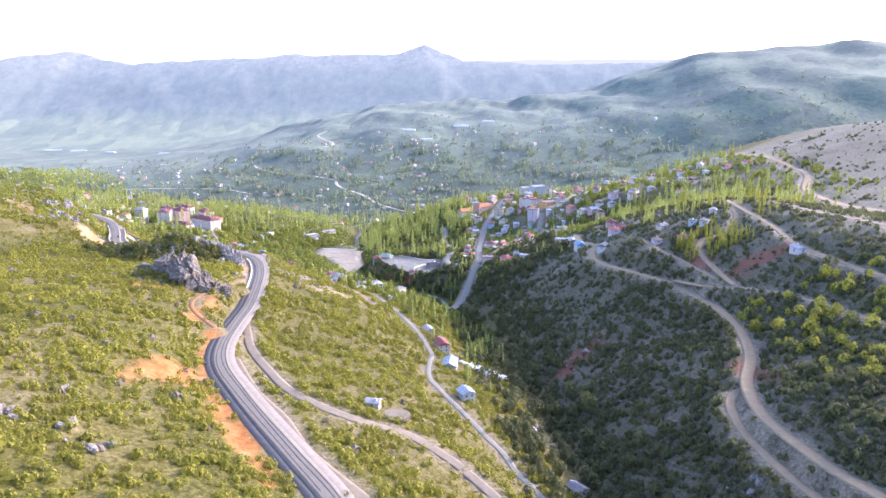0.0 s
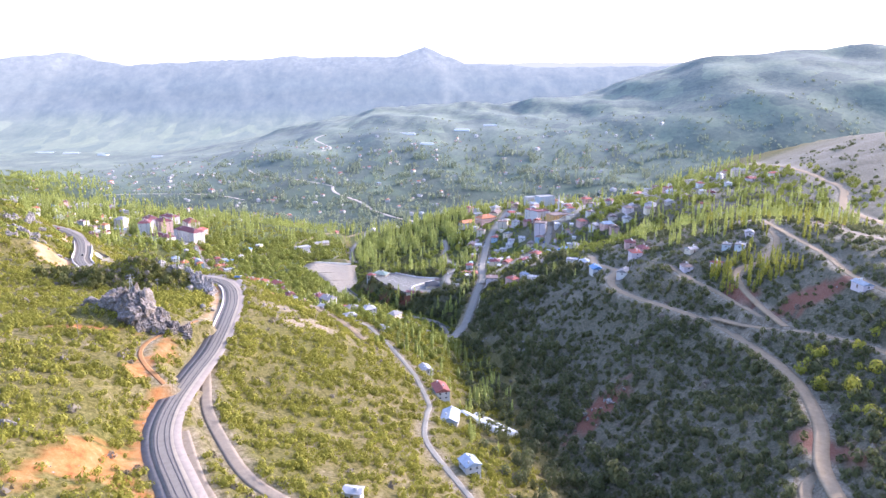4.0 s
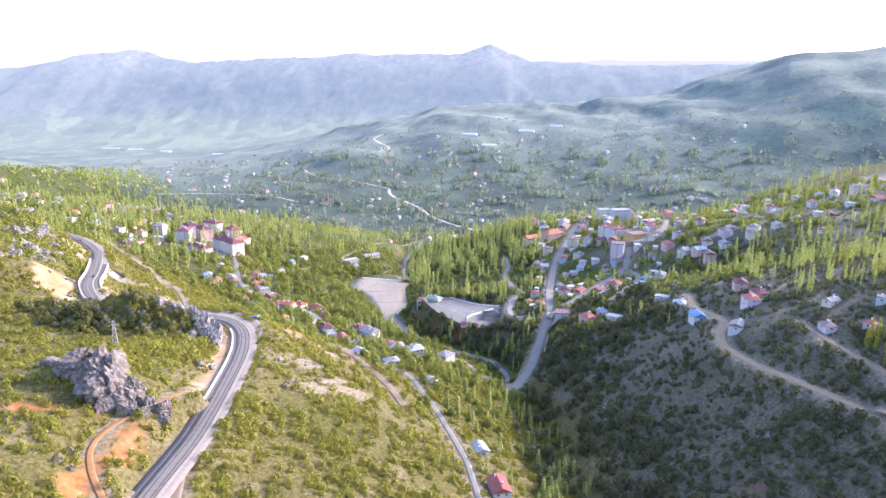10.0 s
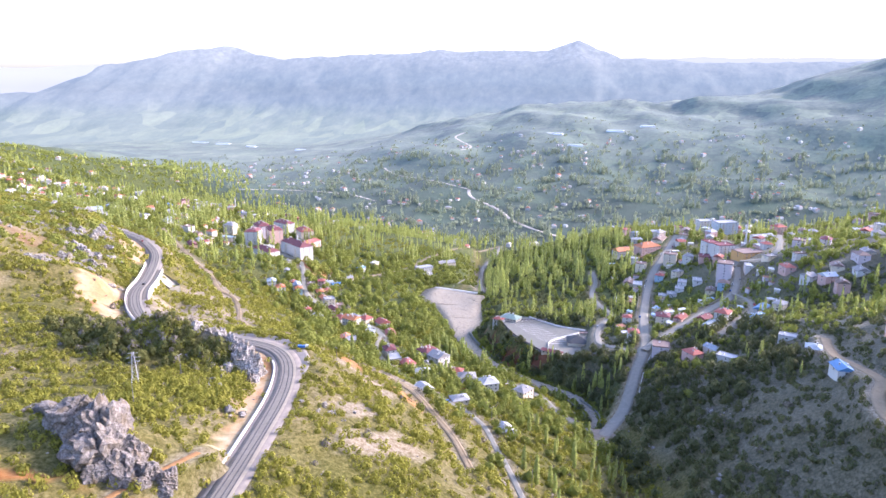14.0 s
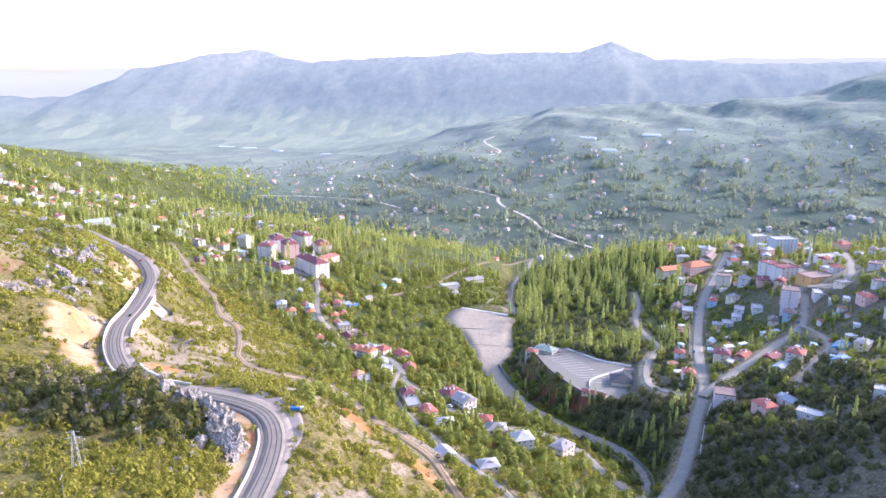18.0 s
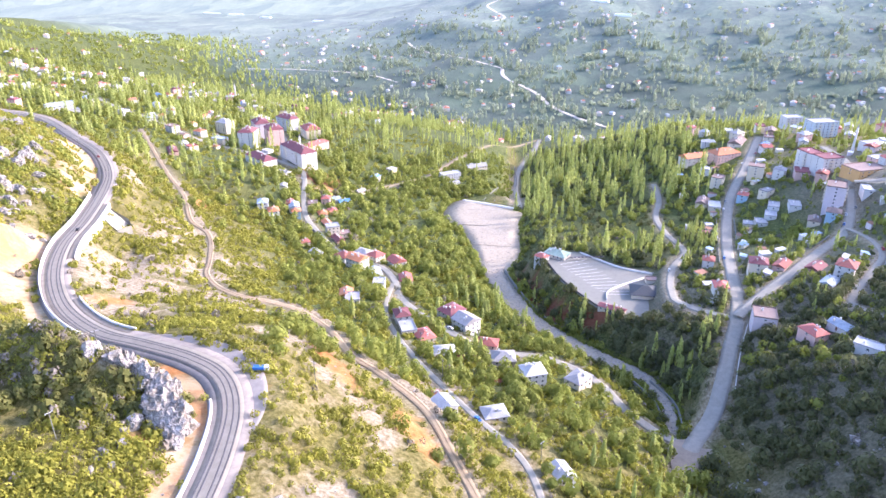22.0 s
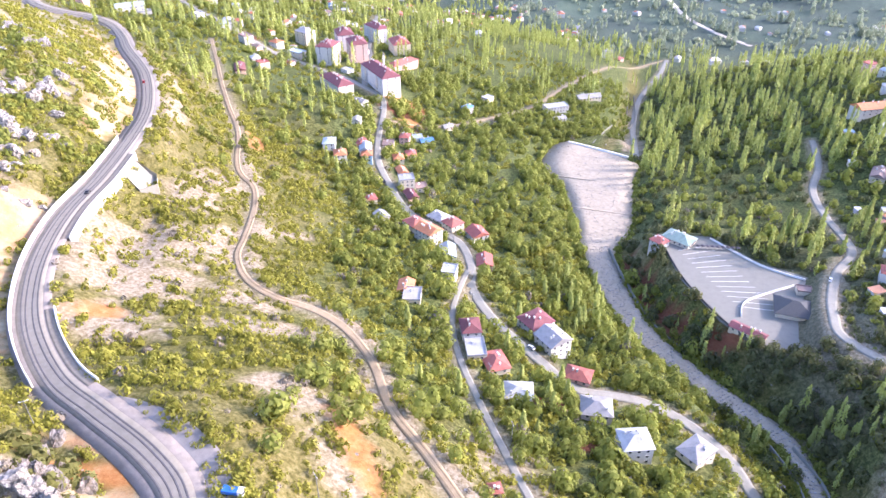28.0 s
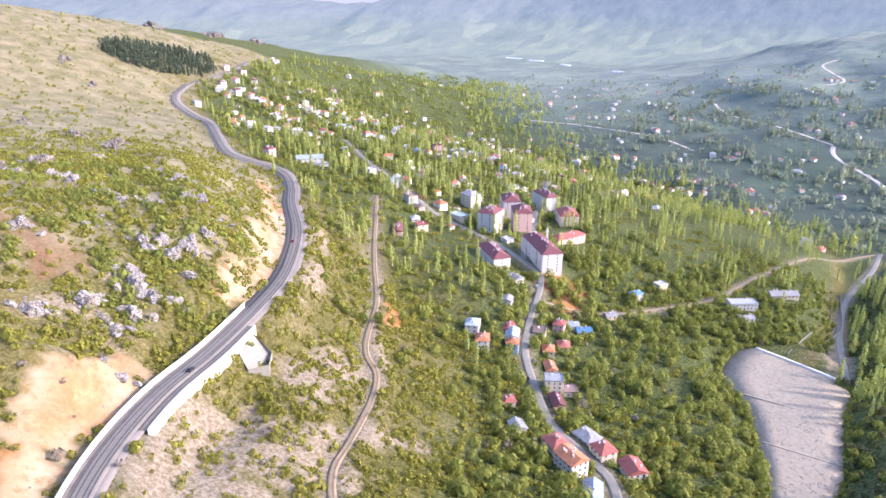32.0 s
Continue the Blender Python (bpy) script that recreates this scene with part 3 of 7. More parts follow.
PALE = [(-450, 765, 15, 8, 40), (-490, 790, 18, 8, 40), (-419, 735, 15, 8, 35), (-432, 782, 12, 6, 35), (-520, 820, 20, 8, 30), (-408, 705, 14, 6, 40), (-315, 712, 34, 30, 30), (-290, 690, 30, 22, 20), (-290, 742, 28, 14, 0), (-334, 778, 16, 16, 0), (-270, 655, 24, 12, 30), (-98, 536, 24, 11, 40), (-118, 560, 14, 8, 40), (-404, 845, 30, 6, 128), (-458, 898, 32, 6, 137), (-120, 690, 14, 10, 0), (-340, 800, 14, 26, 0), (-150, 632, 24, 5, 150), (-120, 656, 26, 5, 140), (-165, 688, 30, 6, 135), (-205, 722, 26, 5, 165), (-292, 775, 8, 30, -30), (-345, 838, 30, 6, 140), (-410, 908, 34, 5, 132), (-180, 655, 22, 8, 10), (-225, 690, 24, 9, 30), (-246, 708, 20, 7, 0), (-120, 610, 18, 6, 120), (-150, 1160, 12, 34, 5), (-205, 580, 12, 8, 0), (-1150, 1310, 60, 14, 122), (-1310, 1500, 150, 12, 128), (-1040, 1050, 34, 9, 160), (-960, 1040, 30, 8, 20)]
EARTH = [(-99, 893, 8, 26, 28), (-74, 858, 7, 16, 40), (-45, 838, 14, 6, -20), (-472, 709, 14, 11, 40), (-452, 718, 20, 10, 20), (-438, 714, 12, 14, 30), (-700, 960, 60, 14, 30), (226, 482, 22, 13, 0), (-112, 740, 10, 6, 30), (-92, 716, 8, 5, 30), (330, 620, 30, 26, 0), (164, 346, 7, 22, 10), (-345, 1046, 14, 10, 0), (98, 470, 26, 10, 40), (200, 520, 9, 17, 0), (-560, 1120, 14, 9, 20)]


CUT = [(-349, 677, 38, 14, 112), (-321, 645, 24, 9, 140), (-295, 632, 16, 5, 150), (-410, 800, 30, 11, 122), (-455, 853, 36, 12, 135), (-515, 904, 46, 10, 145), (-591, 953, 40, 7, 149), (-167, 552, 34, 7.5, 104), (-152, 505, 26, 4.5, 98), (-184, 590, 16, 7, 22), (-210, 603, 20, 4, 18)]
STREAM_LINE = ([1500, 1696, 1863, 2064, 2765, 3200], [-150, -479, -813, -1078, -1600, -1900])      # where the river runs on through the main valley
ROAD_LINE = ([600, 657, 710, 790, 887, 985, 1020, 1055, 1110, 1193, 1372, 1647, 2000, 2400], [-190, -306, -346, -386, -470, -600, -690, -812, -940, -1088, -1200, -1450, -1700, -1850])


def beyond_river(x, y):
    return x - np.interp(y, *STREAM_LINE)


def below_road(x, y):
    return x - np.interp(y, *ROAD_LINE)


def spots(rows, x, y, fray=0.35):
    out = np.zeros(np.shape(x))
    rag = ripple(x, y, 17, 31) * fray + ripple(x, y, 7, 32) * fray * 0.6
    for cx, cy, a, b, turn in rows:
        t = radians(turn)
        u = ((x - cx) * math.cos(t) + (y - cy) * math.sin(t)) / a
        v = (-(x - cx) * math.sin(t) + (y - cy) * math.cos(t)) / b
        out = np.maximum(out, 1 - smooth(0.75, 1.15, np.hypot(u, v) + rag))
    return out


def cover_of(x, y, z):
    off = x - np.interp(y, STREAM_Y, STREAM_X)
    c = np.zeros((*x.shape, 4))
    rag = ripple(x, y, 60, 33) * 12
    c[..., 0] = smooth(-5, 40, off + rag) * np.maximum(smooth(1000, 820, y), smooth(230, 300, off + rag) * smooth(1250, 1000, y))
    gap = ROAD_GAP.reshape(x.shape) + ripple(x, y, 12, 34) * 1.6
    c[..., 1] = np.maximum(spots(PALE, x, y), 0.75 * smooth(5.5, 1.0, gap))
    c[..., 2] = np.maximum(smooth(1380, 1750, y + rag * 4), smooth(800, 1500, off) * smooth(700, 1200, y))
    c[..., 2] *= np.maximum(smooth(-90, 60, beyond_river(x, y) + rag * 3), smooth(2250, 2700, y + rag * 4))
    c[..., 3] = spots(CUT, x, y, 0.3)
    return c


def soil_of(x, y, z):
    c = np.zeros((*x.shape, 4))
    c[..., 0] = spots(OCHRE, x, y, 0.45)
    c[..., 1] = spots(EARTH, x, y)
    c[..., 2] = smooth(20, -60, below_road(x, y) + ripple(x, y, 50, 35) * 45) * smooth(640, 760, y) * smooth(1640, 1460, y) * smooth(-380, -470, x + ripple(x, y, 40, 36) * 30)
    off = x - np.interp(y, STREAM_Y, STREAM_X)
    rag = ripple(x, y, 45, 37) * 18
    terrace = smooth(640, 740, y + rag) * smooth(-270, -210, off + rag) * smooth(6, -6, off)
    town = smooth(690, 760, y + rag) * smooth(6, 20, off) * smooth(330, 270, off + rag)
    village = smooth(5, 40, below_road(x, y) + rag) * smooth(860, 980, y + 0.3 * (x + 300)) * smooth(0, -30, off)
    c[..., 3] = np.maximum(np.maximum(np.maximum(terrace, town), village), smooth(1480, 1640, y) * smooth(60, -60, beyond_river(x, y))) * 0.9
    return c


xs = span((-4200, -1500, 50), (-1500, -760, 45), (-760, 420, 310), (420, 900, 32), (900, 4200, 50))
ys = span((-500, 60, 24), (60, 1180, 300), (1180, 1700, 64), (1700, 3400, 76), (3400, 5200, 20))
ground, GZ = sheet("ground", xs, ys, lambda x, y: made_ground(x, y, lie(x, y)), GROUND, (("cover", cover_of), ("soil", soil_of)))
tagged(ground, "green and dry grass hillsides falling into a stream gorge", "ground", kind="structure")


def at_ground(x, y):
    """Height of the finished ground sheet at places x, y."""
    x, y = np.atleast_1d(np.asarray(x, float)), np.atleast_1d(np.asarray(y, float))
    i = np.clip(np.searchsorted(xs, x) - 1, 0, len(xs) - 2)
    j = np.clip(np.searchsorted(ys, y) - 1, 0, len(ys) - 2)
    u, v = (x - xs[i]) / (xs[i + 1] - xs[i]), (y - ys[j]) / (ys[j + 1] - ys[j])
    return GZ[j, i] * (1 - u) * (1 - v) + GZ[j, i + 1] * u * (1 - v) + GZ[j + 1, i] * (1 - u) * v + GZ[j + 1, i + 1] * u * v


def range_height(x, y):
    crest = np.interp(x, RANGE_X, RANGE_Z)
    up = np.interp(y, [3300, 3700, 4000, 4150, 4330, 4520, 4700, 4900], [0.0, 0.12, 0.28, 0.5, 0.8, 1.0, 0.9, 0.6])
    folds = (0.35 - np.abs(ripple(x, y * 0.6, 520, 15))) * 46 + ripple(x, y, 300, 11) * 22 + (0.3 - np.abs(ripple(x, y * 0.7, 190, 12))) * 24 + ripple(x, y, 70, 13) * 7
    return -84 + (crest + 84) * up + folds * up * (1.1 - up) * 2.2 + ripple(x, y, 60, 14) * 2.5 * up


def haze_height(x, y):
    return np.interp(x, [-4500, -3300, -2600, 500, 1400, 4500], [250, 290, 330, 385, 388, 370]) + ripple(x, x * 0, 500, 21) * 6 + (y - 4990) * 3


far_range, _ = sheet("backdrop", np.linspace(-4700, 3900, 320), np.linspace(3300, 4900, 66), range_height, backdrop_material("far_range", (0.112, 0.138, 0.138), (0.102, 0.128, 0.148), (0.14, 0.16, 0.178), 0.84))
co = np.empty(len(far_range.data.vertices) * 3, np.float32)
far_range.data.vertices.foreach_get("co", co)
co = co.reshape(-1, 3)
co[:, 1] -= np.maximum(0, -2300 - co[:, 0]) * 0.95      # left end bent nearer to fill the camera's view inside its far clip
far_range.data.vertices.foreach_set("co", co.ravel())
far_range.data.update()
tagged(far_range, "long pale blue mountain range in the haze", "mountains", kind="structure")
# farthest ridge: an even pale glow takes the place of bright haze
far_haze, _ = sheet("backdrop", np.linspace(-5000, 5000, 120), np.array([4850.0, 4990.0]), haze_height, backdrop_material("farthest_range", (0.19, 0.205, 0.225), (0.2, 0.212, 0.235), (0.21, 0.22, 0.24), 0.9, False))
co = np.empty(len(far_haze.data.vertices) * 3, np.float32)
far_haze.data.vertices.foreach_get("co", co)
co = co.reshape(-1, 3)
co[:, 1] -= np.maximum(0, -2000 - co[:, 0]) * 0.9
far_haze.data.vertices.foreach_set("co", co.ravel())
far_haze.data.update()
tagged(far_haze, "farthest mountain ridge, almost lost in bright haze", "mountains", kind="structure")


# ---- road surfaces ----
def ribbon(name, line, halves, material, lift=0.0, offset=0.0, parent=None, crown=0.0):
    """A strip that follows line (x, y, z), with its own thickness."""
    p = np.asarray(line, float)
    d = np.gradient(p[:, :2], axis=0)
    d /= np.linalg.norm(d, axis=1)[:, None] + 1e-9
    n = np.column_stack([-d[:, 1], d[:, 0]])
    h = np.broadcast_to(halves, len(p))
    rows = []
    for s, dz in ((-1.0, -0.5), (-1.0, 0.0), (-0.5, crown), (0.0, crown), (0.5, crown), (1.0, 0.0), (1.0, -0.5)):
        q = p[:, :2] + n * (np.broadcast_to(offset, len(p)) + s * h)[:, None]
        rows.append(np.column_stack([q, p[:, 2] + lift + dz]))
    v = np.stack(rows, 1)
    m, k = v.shape[:2]
    idx = np.arange(m * k).reshape(m, k)
    f = np.stack([idx[:-1, :-1], idx[1:, :-1], idx[1:, 1:], idx[:-1, 1:]], -1).reshape(-1, 4)[:, ::-1]
    me = bpy.data.meshes.new(name)
    fill_mesh(me, v.reshape(-1, 3), f)
    me.materials.append(material)
    ob = new(name, me)
    ob.parent = parent
    return ob


def road_material(name, dark, lite, streak=0.0):
    m, n, l, b = mat(name, 0.9, 0.0, 0.25)
    c = ramp(n, l, noise_at(n, l, 0.35, 8.0, 0.7), [(0.3, dark), (0.7, lite)])
    c = mix(n, l, 0.35, c, ramp(n, l, noise_at(n, l, 3.0, 4.0, 0.7), [(0.3, dark), (0.7, lite)]))
    l.new(c, b.inputs["Base Color"])
    bump(n, l, noise_at(n, l, 6.0, 4.0), b, 0.4, 0.03)
    return m


ASPHALT = road_material("worn_grey_asphalt", (0.162, 0.148, 0.122), (0.255, 0.236, 0.198))
TYRE = road_material("dark_tyre_streaks", (0.08, 0.076, 0.078), (0.13, 0.122, 0.122))
DUST = road_material("dusty_gravel", (0.185, 0.155, 0.115), (0.315, 0.265, 0.205))
LANE = road_material("old_pale_asphalt", (0.21, 0.2, 0.168), (0.34, 0.322, 0.272))
EARTHWAY = road_material("earth_track", (0.245, 0.18, 0.105), (0.4, 0.315, 0.205))
GRAVEL = road_material("river_gravel", (0.235, 0.2, 0.145), (0.46, 0.4, 0.31))
CONCRETE = plain("pale_concrete", (0.21, 0.206, 0.178), 0.9, vary=0.16, scale=0.25)
WHITEWALL = plain("whitewashed_concrete", (0.7, 0.675, 0.625), 0.9, vary=0.1, scale=0.3)
PALEWAY = road_material("white_limestone_grit", (0.42, 0.37, 0.31), (0.58, 0.53, 0.46))
OCHREWAY = road_material("ochre_earth", (0.3, 0.14, 0.05), (0.44, 0.25, 0.11))
RUT = road_material("darker_earth_rut", (0.2, 0.148, 0.088), (0.31, 0.24, 0.15))
ROAD_LOOK = {"main_road": (ASPHALT, "two-lane grey asphalt mountain road with dark tyre streaks"), "ochre_track": (OCHREWAY, "narrow bulldozed ochre earth track below the crag"), "plateau_spur": (EARTHWAY, "pale unpaved lane over the plateau"), "hill_lane": (EARTHWAY, "pale unpaved lane on the bare hill"), "side_track": (DUST, "dusty old track branching off the road"), "rim_road": (EARTHWAY, "pale unpaved road along the gorge rim"), "rim_branch": (EARTHWAY, "pale unpaved branch of the rim road"), "plateau_road": (EARTHWAY, "pale unpaved road over the plateau"), "plateau_lane": (EARTHWAY, "pale unpaved lane over the plateau"), "spur_road": (PALEWAY, "pale unpaved road on the far slope"), "quarry_road": (PALEWAY, "pale unpaved road on the far slope"), "field_road": (PALEWAY, "pale unpaved road on the far hill"), "far_lane": (PALEWAY, "pale unpaved lane on the far slope"), "weir_track": (EARTHWAY, "narrow pale earth track through the orchards"), "earth_track": (EARTHWAY, "narrow brown earth track across the slope"),
             "old_bench": (DUST, "abandoned dusty gravel strip beside the road"), "upper_road": (EARTHWAY, "wide unpaved earth road on the hill"), "hill_road": (DUST, "pale unpaved road on the bare hill")}
for i, key in enumerate(ROADS):
    half, verge, _ = ROADS[key]
    look_of, text = ROAD_LOOK.get(key, (LANE, "pale dusty narrow paved road"))
    low = key not in ("main_road", "town_road", "town_branch", "valley_road", "lot_road")      # worn tracks lie flush with the slope
    ob = ribbon(key, LINES[key], half, look_of, -0.1 + 0.004 * i if low else 0.06 + 0.012 * i, crown=0.05)
    tagged(ob, text, "road", kind="structure")
    if key == "main_road":
        v = ribbon("verge", LINES[key], half + verge, DUST if key != "main_road" else road_material("grey_shoulder", (0.17, 0.15, 0.135), (0.29, 0.26, 0.235)), -0.06 + 0.006 * i, parent=ob)
main = LINES["main_road"]
road_ob = bpy.data.objects["main_road"]
for off in (-2.9, -1.3, 1.3, 2.9):
    wob = main.copy()
    wob[:, :2] += np.column_stack([np.sin(np.arange(len(main)) * 0.11 + off), np.cos(np.arange(len(main)) * 0.07 + off)]) * 0.22
    ribbon("tyre_streak", wob, 0.3, TYRE, 0.14, off, road_ob)
bend = main[APRON[0]:APRON[1]]
swell = np.sin(np.linspace(0, math.pi, len(bend))) ** 0.6
ribbon("shoulder", bend, 0.3 + 4.0 * swell, road_material("gravel_shoulder", (0.17, 0.155, 0.145), (0.27, 0.25, 0.235)), -0.08, -(6.4 + 4.0 * swell), road_ob)
for off in (-0.85, 0.85):
    wob = LINES["earth_track"].copy()
    wob[:, :2] += np.column_stack([np.sin(np.arange(len(wob)) * 0.16), np.cos(np.arange(len(wob)) * 0.12)]) * 0.2
    ribbon("rut", wob, 0.32, RUT, 0.0, off, bpy.data.objects["earth_track"])
# the valley floor bed, stepped by low sills
bed_ob = ribbon("river_bed", bed_line[:, :3], bed_line[:, 3] * 1.04, GRAVEL, 0.1)
tagged(bed_ob, "wide dry gravel river bed behind a low weir", "river bed", kind="structure")


def slab(name, poly, z, thick, material):
    bm = bmesh.new()
    top = [bm.verts.new((x, y, z)) for x, y in poly]
    low = [bm.verts.new((x, y, z - thick)) for x, y in poly]
    bm.faces.new(top)
    for i in range(len(top)):
        j = (i + 1) % len(top)
        bm.faces.new((top[j], top[i], low[i], low[j]))
    bmesh.ops.recalc_face_normals(bm, faces=bm.faces)
    me = bpy.data.meshes.new(name)
    bm.to_mesh(me)
    bm.free()
    me.materials.append(material)
    return new(name, me)


tagged(slab("car_park", LOT, LOT_Z, 0.8, CONCRETE), "pale concrete car park terrace above the river bed", "car park", kind="structure")
square = [(PLAZA[0] + 20 * math.cos(a), PLAZA[1] + 20 * math.sin(a)) for a in np.linspace(0, 6.28, 28, endpoint=False)]
tagged(slab("square", square, PLAZA[3] + 0.2, 0.8, LANE), "paved square between apartment blocks", "square", kind="structure")


def wall_along(name, line, a, b, offset, height, thick, material, label, sink=2.0, category="retaining wall"):
    """A wall beside samples a to b of a road line; negative offset is the right-hand side of its direction."""
    p = np.asarray(line[a:b], float)
    d = np.gradient(p[:, :2], axis=0)
    d /= np.linalg.norm(d, axis=1)[:, None] + 1e-9
    n = np.column_stack([-d[:, 1], d[:, 0]])
    rows = []
    for o, dz in ((-0.5, -sink), (-0.5, height), (0.5, height), (0.5, -sink)):
        rows.append(np.column_stack([p[:, :2] + n * (offset + o * thick), p[:, 2] + dz]))
    v = np.stack(rows, 1)
    m, k = v.shape[:2]
    idx = np.arange(m * k).reshape(m, k)
    f = np.concatenate([np.stack([idx[:-1, :-1], idx[1:, :-1], idx[1:, 1:], idx[:-1, 1:]], -1).reshape(-1, 4), idx[[0], :], idx[[-1], ::-1]])
    me = bpy.data.meshes.new(name)
    fill_mesh(me, v.reshape(-1, 3), f)
    me.materials.append(material)
    if name == "retaining_wall" and offset < 0:
        ribbon("shoulder", p, (-offset - 5.0) / 2, DUST, -0.05, (offset - 5.0) / 2, bpy.data.objects["main_road"])
    return tagged(new(name, me), label, category, kind="structure")


def sample_near(line, x, y):
    return int(np.argmin(np.hypot(line[:, 0] - x, line[:, 1] - y)))


s = lambda x, y: sample_near(main, x, y)
wall_along("retaining_wall", main, s(-328, 686), s(-374, 770), -9.2, 0.9, 0.6, WHITEWALL, "tall whitewashed concrete retaining wall under the road", 12)
wall_along("retaining_wall", main, s(-236, 616), s(-292, 645), -8.6, 0.9, 0.6, WHITEWALL, "whitewashed concrete retaining wall on the valley side of the road", 7)
wall_along("retaining_wall", main, s(-250, 620), s(-384, 788), 6.3, 2.6, 0.5, WHITEWALL, "long low white concrete wall at the foot of a cut slope")
wall_along("retaining_wall", main, s(-137, 470), s(-168, 588), 6.6, 1.1, 0.9, WHITEWALL, "low white concrete wall at the foot of a cut slope")


wing = [(-368, 762), (-366, 769), (-352, 771), (-343, 762), (-347, 753), (-361, 756)]
wing_ob = tagged(slab("wing_slab", wing, float(main[s(-370, 762)][2]) - 0.6, 3.0, LANE), "pale concrete slab sloping away from the end of the retaining wall", "retaining wall", kind="structure")
for v in wing_ob.data.vertices:     # the outer corners lie down on the slope
    if v.co.x > -359:
        v.co.z -= max(0.0, v.co.z - float(at_ground(v.co.x, v.co.y)[0]) - 0.25) if v.index < len(wing) else 6.0


# ---- parts and small makers ----
def part(name, bm, material, parent, label="", m=None):
    """Links a bmesh (or a ready mesh) as one mesh object under parent."""
    if isinstance(bm, bmesh.types.BMesh):
        me = bpy.data.meshes.new(name)
        bm.to_mesh(me)
        bm.free()
    else:
        me = bm
    if material is not None and not me.materials:
        me.materials.append(material)
    ob = new(name, me)
    ob.parent = parent
    if m is not None:
        ob.matrix_basis = m
    return tagged(ob, label)


def box(bm, x0, x1, y0, y1, z0, z1, slot=0):
    v = [bm.verts.new(c) for c in ((x0, y0, z0), (x1, y0, z0), (x1, y1, z0), (x0, y1, z0), (x0, y0, z1), (x1, y0, z1), (x1, y1, z1), (x0, y1, z1))]
    for f in ((0, 3, 2, 1), (4, 5, 6, 7), (0, 1, 5, 4), (1, 2, 6, 5), (2, 3, 7, 6), (3, 0, 4, 7)):
        bm.faces.new([v[i] for i in f]).material_index = slot
    return v


def root(name, x, y, z, yaw, label, category, group=""):
    ob = new(name)
    ob.matrix_world = pose(x, y, z, 0, 0, yaw)
    ob.empty_display_size = 0.5
    return tagged(ob, label, category, group)


# ---- houses ----
ROOF = {"green": (0.33, 0.42, 0.34), "red": (0.38, 0.13, 0.105), "orange": (0.5, 0.2, 0.1), "maroon": (0.2, 0.075, 0.08), "brown": (0.25, 0.18, 0.155), "grey": (0.31, 0.3, 0.3), "bluegrey": (0.36, 0.42, 0.48), "blue": (0.12, 0.27, 0.48), "pale": (0.41, 0.41, 0.415)}
WALL = {"white": (0.6, 0.585, 0.565), "cream": (0.66, 0.58, 0.46), "pink": (0.62, 0.42, 0.37), "mauve": (0.6, 0.53, 0.55), "blue": (0.36, 0.5, 0.62), "bluegrey": (0.48, 0.54, 0.58), "ochre": (0.62, 0.38, 0.16)}
ROOF_WORD = {"green": "pale green sheet", "red": "red tiled", "orange": "bright orange tiled", "maroon": "dark red tiled", "brown": "weathered brown", "grey": "grey sheet", "bluegrey": "bluish metal sheet", "blue": "blue metal", "pale": "pale grey"}
ROOF_MAT = {k: plain("roof_" + k, c, 0.75 if k not in ("bluegrey", "pale", "blue") else 0.5, vary=0.3, scale=0.45) for k, c in ROOF.items()}
WALL_MAT = {k: plain("plaster_" + k, c, 0.9, vary=0.12, scale=0.5) for k, c in WALL.items()}
GLASS = mat("window_glass", 0.12, 0.0, 0.6)[0]
GLASS.node_tree.nodes["Principled BSDF"].inputs["Base Color"].default_value = (0.03, 0.035, 0.045, 1)
FRAME = plain("window_frame_white", (0.72, 0.71, 0.69), 0.6, vary=0.06)
DOOR = plain("brown_door", (0.16, 0.09, 0.055), 0.6)
STOREY = 2.9
meshes = {}


def keep(key, build):
    if key not in meshes:
        me = bpy.data.meshes.new(str(key[0]))
        bm = bmesh.new()
        build(bm)
        bmesh.ops.recalc_face_normals(bm, faces=bm.faces)
        bm.to_mesh(me)
        bm.free()
        meshes[key] = me
    return meshes[key]


def framed(bm, w, h, split, rim, deep):
    """A slab whose front is sunk inside a rim, in one or two fields; the sunk faces take slot 1."""
    box(bm, -w / 2, w / 2, -0.1, 0.02, 0, h)
    if split:
        bmesh.ops.bisect_plane(bm, geom=bm.verts[:] + bm.edges[:] + bm.faces[:], plane_co=(0, 0, 0), plane_no=(1, 0, 0))
    front = [f for f in bm.faces if f.calc_center_median().y < -0.09]
    bmesh.ops.inset_individual(bm, faces=front, thickness=rim, depth=-deep)
    for f in front:
        f.material_index = 1


def window_mesh(whole):
    me = keep(("window", whole), lambda bm: framed(bm, 1.3, 1.35, True, 0.08, 0.06))
    if not me.materials:
        me.materials.append(FRAME)
        me.materials.append(GLASS if whole else FRAME)
    return me


def pane_mesh():
    return keep(("pane",), lambda bm: box(bm, -0.56, 0.56, -0.08, -0.03, 0.09, 1.26))


